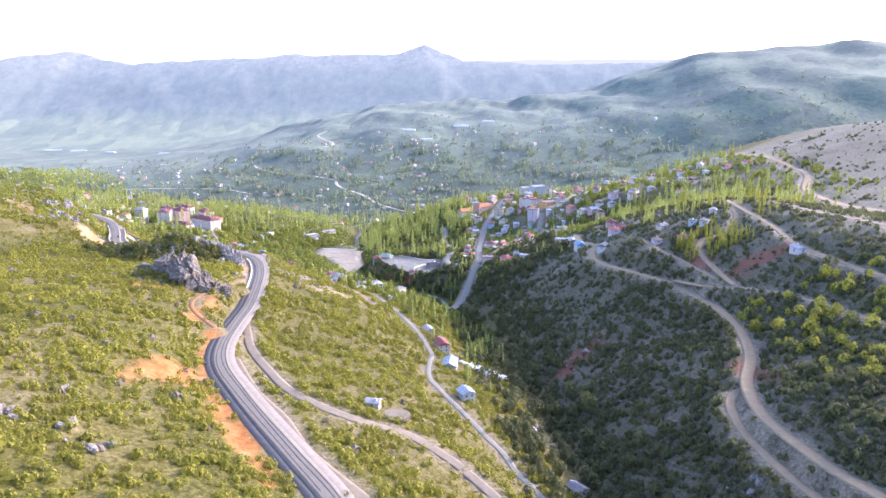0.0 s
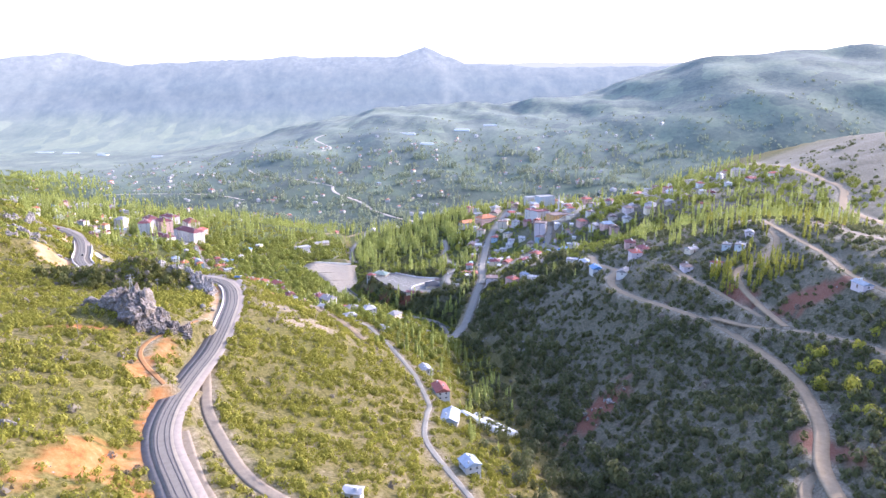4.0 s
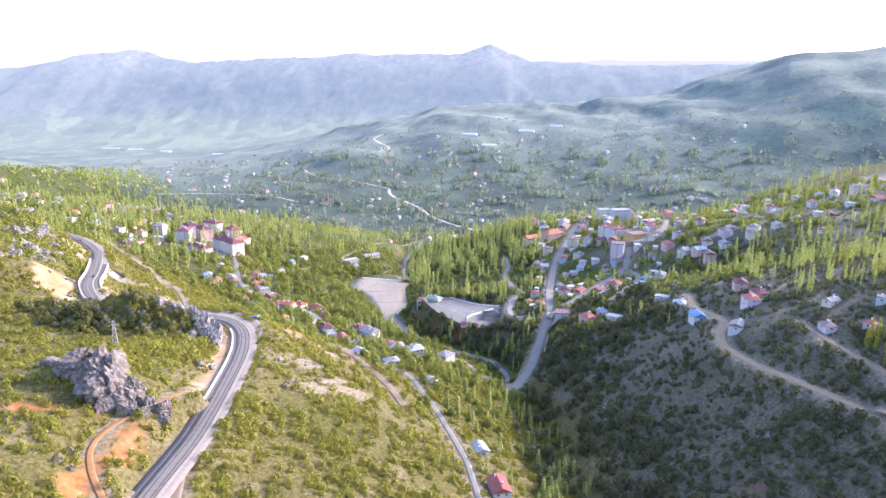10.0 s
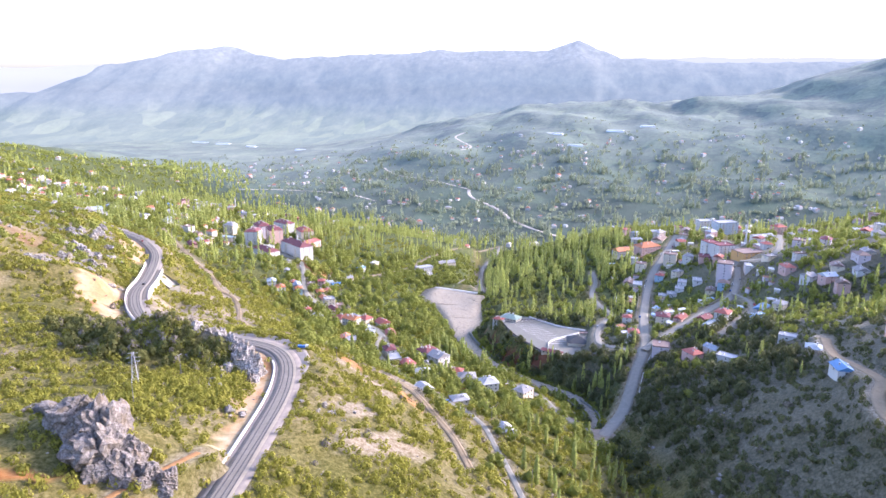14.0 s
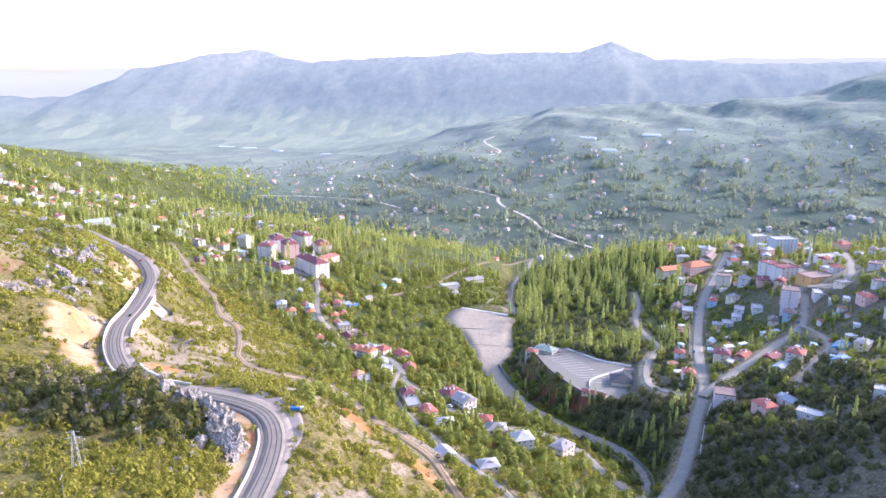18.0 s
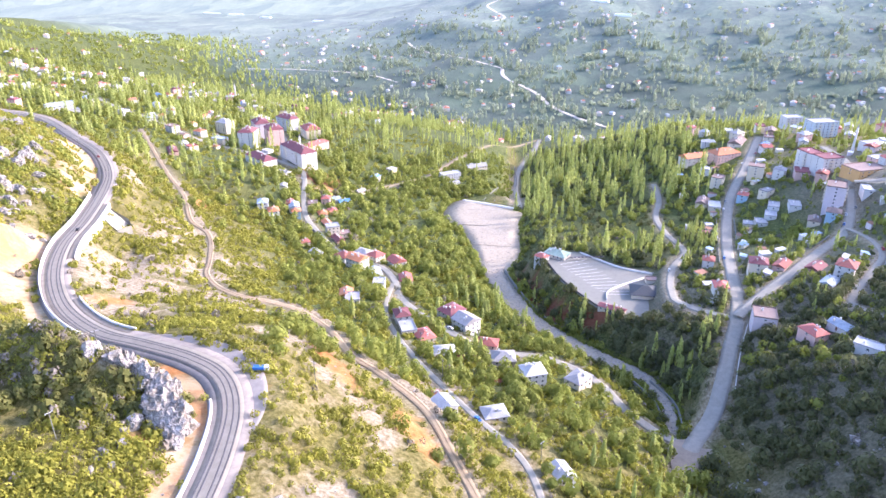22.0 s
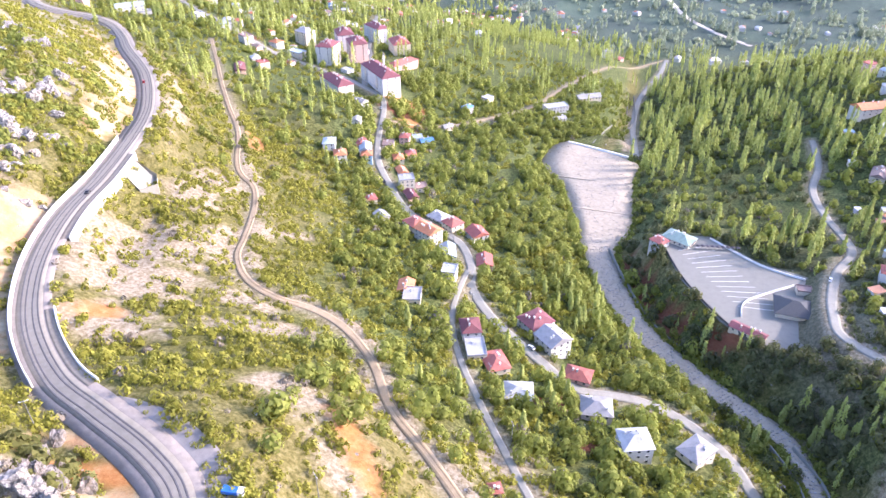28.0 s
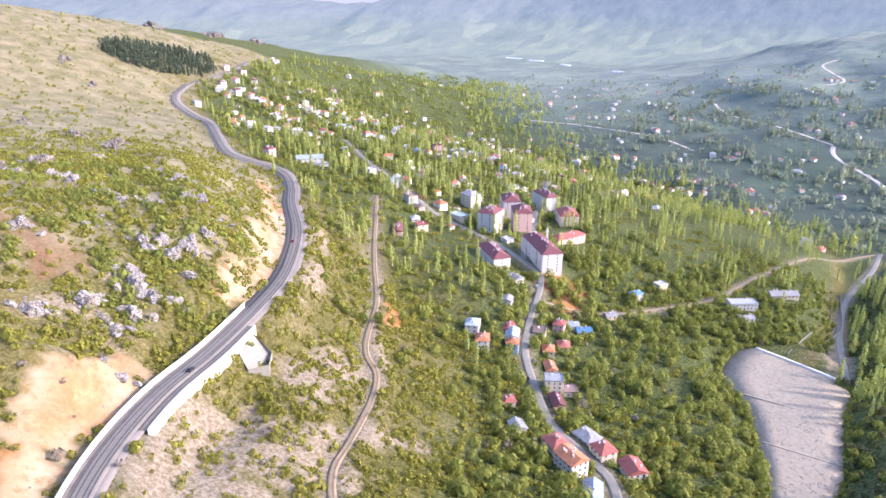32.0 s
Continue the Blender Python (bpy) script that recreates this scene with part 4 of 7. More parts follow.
def roof_build(kind, w, d, lip):
    def build(bm):
        a, b = w / 2 + lip, d / 2 + lip
        h = 0.27 * min(w, d)
        if kind == "flat":
            box(bm, -w / 2 - 0.15, w / 2 + 0.15, -d / 2 - 0.15, d / 2 + 0.15, 0, 0.25)
            for x0, x1, y0, y1 in ((-w / 2 - 0.15, w / 2 + 0.15, -d / 2 - 0.15, -d / 2 + 0.1), (-w / 2 - 0.15, w / 2 + 0.15, d / 2 - 0.1, d / 2 + 0.15), (-w / 2 - 0.15, -w / 2 + 0.1, -d / 2 + 0.1, d / 2 - 0.1), (w / 2 - 0.1, w / 2 + 0.15, -d / 2 + 0.1, d / 2 - 0.1)):
                box(bm, x0, x1, y0, y1, 0.25, 0.85)
            return
        long_x = w >= d
        if kind == "hip":
            r = max((a - b) if long_x else (b - a), 0.6)
        else:
            r = a if long_x else b
        ridge = ((-r, 0), (r, 0)) if long_x else ((0, -r), (0, r))
        low = [bm.verts.new((x, y, -0.12)) for x, y in ((-a, -b), (a, -b), (a, b), (-a, b))]
        eave = [bm.verts.new((x, y, 0.1)) for x, y in ((-a, -b), (a, -b), (a, b), (-a, b))]
        t = [bm.verts.new((x, y, h)) for x, y in ridge]
        bm.faces.new(low)
        for i in range(4):
            bm.faces.new((low[i], low[(i + 1) % 4], eave[(i + 1) % 4], eave[i]))
        if long_x:
            faces = ((eave[0], eave[1], t[1], t[0]), (eave[2], eave[3], t[0], t[1]), (eave[1], eave[2], t[1]), (eave[3], eave[0], t[0]))
        else:
            faces = ((eave[1], eave[2], t[1], t[0]), (eave[3], eave[0], t[0], t[1]), (eave[0], eave[1], t[0]), (eave[2], eave[3], t[1]))
        for f in faces:
            bm.faces.new(f)
    return build


NUMBER = ["", "single-storey", "two-storey", "three-storey", "four-storey", "five-storey", "six-storey", "seven-storey"]


def house(x, y, yaw, w, d, storeys, kind, roof, wall, group, fine):
    rng = random.Random(int(x * 7 + y * 13))
    if yaw < 0:
        i, dist = near_road(x, y)
        a, b = road_pts[max(i - 1, 0)], road_pts[min(i + 1, len(road_pts) - 1)]
        yaw = math.degrees(math.atan2(b[1] - a[1], b[0] - a[0])) + rng.uniform(-8, 8)
        if dist < road_pts[i][3] + d / 2 + 1.5:     # step back off the road
            away = Vector((x - road_pts[i][0], y - road_pts[i][1], 0))
            away = away.normalized() if away.length > 0.1 else Vector((1, 0, 0))
            x, y = road_pts[i][0] + away.x * (road_pts[i][3] + d / 2 + 1.6), road_pts[i][1] + away.y * (road_pts[i][3] + d / 2 + 1.6)
    c, s = math.cos(radians(yaw)), math.sin(radians(yaw))
    around = [(x + c * u - s * v, y + s * u + c * v) for u in (-w / 2, 0, w / 2) for v in (-d / 2, 0, d / 2)]
    zs = at_ground([p[0] for p in around], [p[1] for p in around])
    z = float(np.mean(zs)) + 0.2
    down = float(z - np.min(zs)) + 0.8
    name = "apartment_block" if storeys >= 4 else "house"
    ob = root(name, x, y, z, yaw, f"{wall.replace('bluegrey', 'bluish grey')} plastered {NUMBER[storeys]} {'apartment block' if storeys >= 4 else 'house'} with a {ROOF_WORD[roof]} {kind if kind != 'hip' else 'hipped'} roof", "building", group)
    h = storeys * STOREY
    bm = bmesh.new()
    box(bm, -w / 2, w / 2, -d / 2, d / 2, -down, h)
    if kind == "gable":
        g = 0.27 * min(w, d)
        ends = [[(-w / 2, -d / 2), (-w / 2, d / 2), (-w / 2, 0)], [(w / 2, -d / 2), (w / 2, d / 2), (w / 2, 0)]] if w >= d else [[(-w / 2, -d / 2), (w / 2, -d / 2), (0, -d / 2)], [(-w / 2, d / 2), (w / 2, d / 2), (0, d / 2)]]
        for e in ends:
            bm.faces.new([bm.verts.new((p[0], p[1], h + (g - 0.15 if k == 2 else 0))) for k, p in enumerate(e)])
    bmesh.ops.recalc_face_normals(bm, faces=bm.faces)
    part("wall", bm, WALL_MAT[wall], ob)
    part("roof", keep(("roof", kind, w, d, roof), roof_build(kind, w, d, 0.55)), ROOF_MAT[roof], ob, m=pose(0, 0, h))
    if kind != "flat":
        ch = keep(("chimney", wall), lambda bm: (box(bm, -0.35, 0.35, -0.35, 0.35, 0, 1.7), box(bm, -0.45, 0.45, -0.45, 0.45, 1.7, 1.85)))
        stacks = 2 if storeys < 3 and w < 18 else (5 if storeys < 4 else 12)
        for k in range(stacks):
            u, v = rng.uniform(-0.36, 0.36) * w, rng.uniform(-0.3, 0.3) * d
            rise = 0.27 * min(w, d) * (1 - abs(v if w >= d else u) / (min(w, d) / 2 + 0.55))
            rise = min(rise, (w / 2 - abs(u)) * 0.54, (d / 2 - abs(v)) * 0.54) if kind == "hip" else rise
            part("chimney", ch, WALL_MAT["white"], ob, m=pose(u, v, h + max(rise, 0.1) - 0.5))
        if rng.random() < 0.55:
            side = -1 if rng.random() < 0.5 else 1
            heater = keep(("water_heater",), lambda bm: (box(bm, -0.9, 0.9, -0.9, 0.5, 0.0, 0.08, 1), bmesh.ops.create_cone(bm, segments=10, radius1=0.28, radius2=0.28, depth=1.9, cap_ends=True, matrix=pose(0, 0.6, 0.35, 0, 90))))
            if len(heater.materials) == 0:
                heater.materials.append(FRAME)
                heater.materials.append(GLASS)
            part("water_heater", heater, None, ob, m=pose(w * 0.2, -d * 0.22, h + 0.16 * min(w, d) * 0.9, 28))
    else:
        tank = keep(("water_tank",), lambda bm: (bmesh.ops.create_cone(bm, segments=10, radius1=0.5, radius2=0.5, depth=1.3, cap_ends=True, matrix=pose(0, 0, 1.0, 90)), box(bm, -0.5, 0.5, -0.5, 0.5, 0, 0.45)))
        part("water_tank", tank, FRAME, ob, m=pose(w * 0.2, d * 0.1, h + 0.25))
    step = 3.2 if fine else (4.0 if storeys >= 3 else 5.5)
    for side, along, depth, turn in (("s", w, d, 0), ("e", d, w, 90), ("n", w, d, 180), ("w", d, w, 270)):
        n = max(1, int((along - 1.2) / step))
        if not fine and side in ("n", "w"):
            n = max(1, n // 2)
        for level in range(storeys):
            for k in range(n):
                u = (k + 0.5) / n * (along - 1.0) - (along - 1.0) / 2
                m = pose(0, 0, 0, 0, 0, turn) @ pose(u, -depth / 2, level * STOREY + 0.95)
                if level == 0 and side == "s" and k == n // 2:
                    dm = keep(("door",), lambda bm: framed(bm, 1.2, 2.15, False, 0.1, 0.05))
                    if not dm.materials:
                        dm.materials.append(FRAME)
                        dm.materials.append(DOOR)
                    part("door", dm, None, ob, m=m @ pose(0, 0, -0.95))
                    continue
                win = part("window", window_mesh(not fine), None, ob, m=m)
                if fine:
                    part("pane", pane_mesh(), GLASS, win)
                if storeys >= 4 and side in ("s", "n") and k % 3 == 1 and level:
                    bal = keep(("balcony",), lambda bm: (box(bm, -1.7, 1.7, -1.25, 0.0, -0.15, 0.0), box(bm, -1.7, 1.7, -1.25, -1.17, 0.0, 0.95), box(bm, -1.7, -1.62, -1.17, 0, 0.0, 0.95), box(bm, 1.62, 1.7, -1.17, 0, 0.0, 0.95)))
                    part("balcony", bal, WALL_MAT[wall], ob, m=m @ pose(0, 0, -0.95))
    return ob


TOWN = [
    (43, 1173, 35, 36, 14, 2, 'gable', 'orange', 'white'),
    (67, 1158, 35, 30, 18, 3, 'hip', 'orange', 'pink'),
    (87, 1096, -1, 13, 14, 4, 'flat', 'brown', 'cream'),
    (107, 1080, -1, 10, 10, 3, 'hip', 'grey', 'white'),
    (134, 1090, 115, 26, 14, 5, 'flat', 'maroon', 'white'),
    (141, 1067, 25, 20, 16, 5, 'flat', 'maroon', 'white'),
    (169, 1218, 20, 28, 18, 6, 'flat', 'pale', 'bluegrey'),
    (155, 1292, 20, 20, 14, 5, 'flat', 'pale', 'white'),
    (136, 992, -1, 18, 14, 6, 'flat', 'brown', 'mauve'),
    (163, 1039, 30, 30, 20, 2, 'flat', 'brown', 'ochre'),
    (197, 1132, 30, 24, 16, 2, 'flat', 'pale', 'white'),
    (248, 1267, 30, 16, 14, 4, 'hip', 'red', 'pink'),
    (49, 1126, -1, 11, 9, 2, 'flat', 'pale', 'white'),
    (56, 1090, -1, 12, 10, 3, 'flat', 'brown', 'cream'),
]
TOWN2 = [
    (70, 1053, -1, 9, 9, 2, 'hip', 'red', 'blue'),
    (50, 1043, -1, 16, 10, 1, 'flat', 'pale', 'cream'),
    (41, 1057, -1, 18, 10, 1, 'gable', 'brown', 'cream'),
    (95, 1023, -1, 14, 9, 1, 'flat', 'pale', 'white'),
    (109, 1014, -1, 15, 9, 1, 'flat', 'pale', 'white'),
    (156, 997, -1, 14, 10, 1, 'flat', 'pale', 'white'),
    (123, 1070, -1, 16, 12, 2, 'flat', 'maroon', 'pink'),
    (110, 1183, -1, 14, 10, 1, 'gable', 'blue', 'white'),
    (86, 1206, -1, 26, 14, 1, 'gable', 'brown', 'cream'),
    (111, 1209, -1, 12, 10, 2, 'flat', 'brown', 'cream'),
    (124, 1235, -1, 18, 12, 2, 'gable', 'brown', 'pink'),
    (85, 1271, -1, 14, 9, 1, 'flat', 'pale', 'white'),
]
TOWN3 = [
    (32, 904, -1, 9, 8, 2, 'hip', 'red', 'white'),
    (36, 855, -1, 11, 9, 2, 'hip', 'red', 'white'),
    (62, 886, -1, 12, 12, 3, 'hip', 'maroon', 'cream'),
    (78, 885, -1, 14, 8, 1, 'gable', 'red', 'pink'),
    (96, 877, -1, 14, 9, 1, 'gable', 'maroon', 'pink'),
    (107, 855, -1, 13, 11, 3, 'hip', 'red', 'white'),
    (95, 841, -1, 13, 8, 1, 'gable', 'bluegrey', 'cream'),
    (73, 1000, -1, 10, 8, 1, 'flat', 'pale', 'cream'),
    (82, 998, -1, 12, 9, 1, 'flat', 'pale', 'white'),
    (91, 1009, -1, 13, 9, 1, 'flat', 'pale', 'white'),
    (128, 974, -1, 11, 10, 2, 'hip', 'brown', 'blue'),
    (117, 979, -1, 12, 9, 1, 'gable', 'brown', 'cream'),
    (53, 803, -1, 14, 13, 3, 'flat', 'brown', 'mauve'),
    (73, 777, -1, 12, 10, 2, 'hip', 'red', 'pink'),
    (88, 783, -1, 12, 8, 1, 'gable', 'bluegrey', 'white'),
]
TOWN4 = [
    (140, 880, -1, 18, 8, 1, 'gable', 'blue', 'white'),
    (129, 830, -1, 12, 9, 1, 'gable', 'blue', 'white'),
    (93, 754, -1, 14, 8, 1, 'flat', 'pale', 'white'),
    (178, 948, -1, 14, 10, 2, 'hip', 'red', 'pink'),
    (154, 869, -1, 12, 9, 2, 'hip', 'grey', 'cream'),
    (141, 664, -1, 12, 9, 1, 'gable', 'blue', 'white'),
    (140, 710, -1, 10, 9, 1, 'hip', 'bluegrey', 'cream'),
    (131, 756, -1, 11, 8, 1, 'flat', 'pale', 'white'),
    (228, 917, -1, 14, 10, 2, 'hip', 'brown', 'mauve'),
    (209, 914, -1, 12, 10, 1, 'gable', 'brown', 'cream'),
]
UPPER = [
    (366, 1325, -1, 13, 11, 2, 'hip', 'brown', 'mauve'),
    (390, 1340, -1, 14, 12, 3, 'flat', 'brown', 'pink'),
    (321, 1057, -1, 12, 10, 1, 'gable', 'grey', 'cream'),
    (421, 1278, -1, 12, 10, 2, 'hip', 'brown', 'mauve'),
    (449, 1291, -1, 12, 9, 1, 'flat', 'pale', 'cream'),
    (377, 1050, -1, 14, 10, 1, 'gable', 'grey', 'cream'),
    (392, 1047, -1, 12, 10, 2, 'hip', 'brown', 'white'),
    (359, 938, -1, 12, 10, 1, 'flat', 'pale', 'white'),
    (237, 928, -1, 12, 9, 1, 'gable', 'grey', 'cream'),
    (247, 893, -1, 13, 10, 2, 'hip', 'brown', 'cream'),
    (222, 895, -1, 12, 10, 1, 'gable', 'grey', 'white'),
    (224, 999, -1, 13, 10, 2, 'hip', 'maroon', 'mauve'),
    (275, 904, -1, 12, 10, 1, 'gable', 'grey', 'cream'),
]
UPPER2 = [
    (297, 911, -1, 12, 10, 1, 'gable', 'brown', 'mauve'),
    (321, 923, -1, 12, 9, 1, 'flat', 'pale', 'cream'),
    (210, 1033, -1, 14, 12, 2, 'flat', 'brown', 'mauve'),
    (171, 692, -1, 11, 9, 2, 'hip', 'maroon', 'pink'),
    (164, 648, -1, 11, 9, 2, 'hip', 'red', 'mauve'),
    (148, 621, -1, 12, 9, 1, 'gable', 'grey', 'white'),
    (184, 585, -1, 9, 7, 1, 'hip', 'brown', 'mauve'),
    (198, 611, -1, 9, 6, 1, 'gable', 'grey', 'cream'),
    (227, 589, -1, 10, 7, 1, 'flat', 'grey', 'bluegrey'),
    (241, 607, -1, 8, 6, 1, 'gable', 'grey', 'mauve'),
    (204, 574, -1, 7, 6, 1, 'hip', 'red', 'mauve'),
    (220, 597, -1, 8, 6, 1, 'flat', 'grey', 'bluegrey'),
    (248, 463, -1, 11, 6, 1, 'gable', 'bluegrey', 'mauve'),
    (175, 664, -1, 11, 9, 1, 'hip', 'maroon', 'pink'),
]
FLATS = [
    (-380, 1082, 142, 52, 18, 6, 'hip', 'maroon', 'white'),
    (-403, 1041, 147, 39, 15, 4, 'hip', 'maroon', 'white'),
    (-461, 1120, 100, 22, 18, 7, 'hip', 'maroon', 'white'),
    (-481, 1186, 130, 28, 18, 7, 'hip', 'maroon', 'mauve'),
    (-444, 1150, 130, 26, 18, 7, 'hip', 'maroon', 'pink'),
    (-476, 1252, 150, 33, 16, 6, 'hip', 'maroon', 'white'),
    (-421, 1203, 130, 28, 19, 4, 'hip', 'red', 'cream'),
    (-393, 1154, 70, 34, 13, 2, 'hip', 'red', 'pink'),
    (-426, 1098, -1, 10, 8, 1, 'flat', 'pale', 'white'),
    (-519, 1166, -1, 18, 14, 5, 'hip', 'grey', 'cream'),
    (-497, 1116, -1, 18, 10, 2, 'flat', 'bluegrey', 'cream'),
]
FLATS2 = [
    (-544, 1096, -1, 14, 10, 3, 'flat', 'brown', 'white'),
    (-528, 1090, -1, 10, 8, 1, 'gable', 'brown', 'pink'),
    (-526, 1122, -1, 12, 10, 2, 'hip', 'orange', 'white'),
    (-505, 1058, -1, 10, 8, 1, 'hip', 'pale', 'white'),
    (-490, 1016, -1, 22, 9, 1, 'gable', 'maroon', 'pink'),
    (-484, 1084, -1, 8, 7, 1, 'hip', 'red', 'white'),
    (-594, 1130, -1, 11, 9, 2, 'hip', 'bluegrey', 'white'),
    (-639, 1136, -1, 11, 9, 2, 'flat', 'pale', 'white'),
    (-367, 1020, -1, 11, 9, 1, 'gable', 'grey', 'white'),
    (-349, 982, -1, 9, 7, 1, 'gable', 'pale', 'white'),
    (-600, 1351, -1, 14, 10, 1, 'gable', 'blue', 'white'),
    (-571, 1339, -1, 12, 10, 2, 'flat', 'pale', 'cream'),
    (-697, 1682, -1, 12, 9, 1, 'hip', 'red', 'pink'),
    (-522, 1403, -1, 15, 9, 1, 'gable', 'red', 'pink'),
    (-451, 1354, -1, 14, 9, 2, 'flat', 'brown', 'cream'),
    (-593, 1673, -1, 11, 9, 1, 'flat', 'grey', 'white'),
    (-727, 1064, -1, 11, 10, 3, 'hip', 'maroon', 'pink'),
    (-696, 1096, 50, 30, 13, 2, 'gable', 'bluegrey', 'white'),
    (-682, 1103, 50, 12, 9, 1, 'flat', 'pale', 'white'),
]
VILLAGE = [
    (-1100, 1290, -1, 12, 9, 2, 'hip', 'red', 'white'),
    (-1070, 1278, -1, 12, 9, 1, 'flat', 'pale', 'white'),
    (-1041, 1273, -1, 12, 10, 2, 'hip', 'red', 'white'),
    (-989, 1290, -1, 13, 10, 2, 'hip', 'red', 'pink'),
    (-1172, 1569, -1, 12, 9, 1, 'flat', 'pale', 'white'),
    (-1079, 1489, -1, 14, 10, 1, 'gable', 'bluegrey', 'white'),
    (-1121, 1603, -1, 13, 10, 2, 'hip', 'red', 'white'),
    (-1045, 1529, -1, 12, 9, 1, 'hip', 'red', 'pink'),
    (-871, 1390, -1, 12, 9, 1, 'flat', 'pale', 'white'),
    (-838, 1399, -1, 12, 9, 1, 'flat', 'pale', 'white'),
    (-1068, 1689, -1, 12, 9, 1, 'hip', 'brown', 'white'),
    (-1041, 1753, -1, 13, 10, 2, 'hip', 'red', 'pink'),
    (-1011, 1752, -1, 13, 10, 2, 'hip', 'red', 'cream'),
    (-673, 1353, -1, 14, 11, 3, 'flat', 'pale', 'white'),
]
VILLAGE2 = [
    (-920, 1728, -1, 14, 10, 2, 'hip', 'brown', 'pink'),
    (-935, 1786, -1, 16, 10, 1, 'gable', 'brown', 'cream'),
    (-643, 1391, -1, 14, 10, 2, 'hip', 'red', 'white'),
    (-656, 1301, -1, 12, 10, 2, 'flat', 'pale', 'white'),
    (-701, 1292, -1, 14, 9, 1, 'gable', 'blue', 'white'),
    (-775, 1266, -1, 12, 9, 1, 'flat', 'pale', 'white'),
    (-833, 1239, -1, 13, 9, 2, 'hip', 'red', 'white'),
    (-827, 1207, -1, 12, 9, 1, 'flat', 'pale', 'white'),
    (-883, 1216, -1, 12, 9, 1, 'hip', 'red', 'cream'),
    (-862, 1182, -1, 12, 9, 1, 'flat', 'pale', 'white'),
    (-996, 1149, -1, 13, 9, 2, 'flat', 'bluegrey', 'white'),
    (-739, 1192, -1, 12, 9, 1, 'hip', 'bluegrey', 'white'),
    (-591, 1343, -1, 11, 9, 2, 'flat', 'pale', 'white'),
    (-1004, 1819, -1, 13, 9, 1, 'gable', 'pale', 'white'),
]
STREET = [
    (-343, 930, -1, 11, 9, 2, 'hip', 'bluegrey', 'white'),
    (-329, 922, -1, 11, 9, 2, 'hip', 'orange', 'white'),
    (-328, 953, -1, 12, 8, 1, 'gable', 'red', 'cream'),
    (-321, 946, -1, 13, 9, 2, 'gable', 'bluegrey', 'white'),
    (-312, 941, -1, 9, 8, 2, 'hip', 'orange', 'blue'),
    (-317, 971, -1, 12, 9, 1, 'flat', 'brown', 'cream'),
    (-312, 996, -1, 9, 8, 2, 'hip', 'red', 'pink'),
    (-309, 1011, -1, 9, 8, 1, 'gable', 'bluegrey', 'white'),
    (-300, 1012, -1, 11, 8, 1, 'gable', 'blue', 'cream'),
    (-297, 976, -1, 10, 8, 1, 'hip', 'red', 'pink'),
    (-299, 958, -1, 10, 8, 1, 'hip', 'orange', 'cream'),
    (-287, 940, -1, 11, 7, 1, 'gable', 'orange', 'pink'),
    (-273, 920, -1, 10, 11, 3, 'flat', 'pale', 'cream'),
    (-265, 927, -1, 9, 9, 1, 'flat', 'brown', 'cream'),
]
STREET2 = [
    (-263, 907, -1, 13, 7, 1, 'gable', 'maroon', 'pink'),
    (-301, 1056, -1, 9, 7, 1, 'gable', 'grey', 'cream'),
    (-282, 883, -1, 8, 7, 1, 'hip', 'red', 'cream'),
    (-263, 863, -1, 9, 8, 1, 'gable', 'pale', 'white'),
    (-233, 888, -1, 13, 10, 1, 'hip', 'pale', 'white'),
    (-239, 863, -1, 12, 10, 2, 'hip', 'red', 'white'),
    (-224, 852, -1, 14, 11, 3, 'gable', 'orange', 'white'),
    (-219, 879, -1, 11, 10, 2, 'hip', 'red', 'cream'),
    (-201, 877, -1, 12, 11, 2, 'gable', 'red', 'white'),
    (-206, 841, -1, 14, 9, 1, 'gable', 'bluegrey', 'white'),
    (-192, 811, -1, 9, 8, 2, 'flat', 'pale', 'white'),
    (-184, 844, -1, 12, 9, 1, 'gable', 'red', 'pink'),
    (-204, 781, -1, 10, 8, 1, 'gable', 'orange', 'white'),
    (-197, 774, -1, 11, 9, 1, 'flat', 'grey', 'cream'),
]
LOWER = [
    (-160, 762, -1, 11, 9, 2, 'hip', 'maroon', 'white'),
    (-153, 751, -1, 13, 9, 1, 'flat', 'pale', 'cream'),
    (-142, 748, -1, 13, 10, 1, 'hip', 'red', 'cream'),
    (-126, 734, 20, 12, 10, 1, 'hip', 'pale', 'white'),
    (-104, 761, -1, 12, 9, 1, 'hip', 'red', 'pink'),
    (-93, 742, 15, 13, 11, 2, 'hip', 'grey', 'mauve'),
    (-74, 725, 28, 12, 11, 3, 'hip', 'pale', 'white'),
    (-50, 740, 60, 13, 10, 2, 'hip', 'grey', 'cream'),
    (-105, 653, -1, 10, 8, 1, 'gable', 'pale', 'white'),
    (-85, 668, 28, 11, 9, 1, 'hip', 'pale', 'white'),
    (-113, 666, -1, 4, 4, 1, 'hip', 'red', 'cream'),
    (-136, 793, -1, 13, 14, 3, 'hip', 'maroon', 'white'),
    (-124, 783, -1, 13, 13, 3, 'gable', 'grey', 'white'),
    (-51, 638, -1, 10, 8, 1, 'gable', 'pale', 'white'),
]
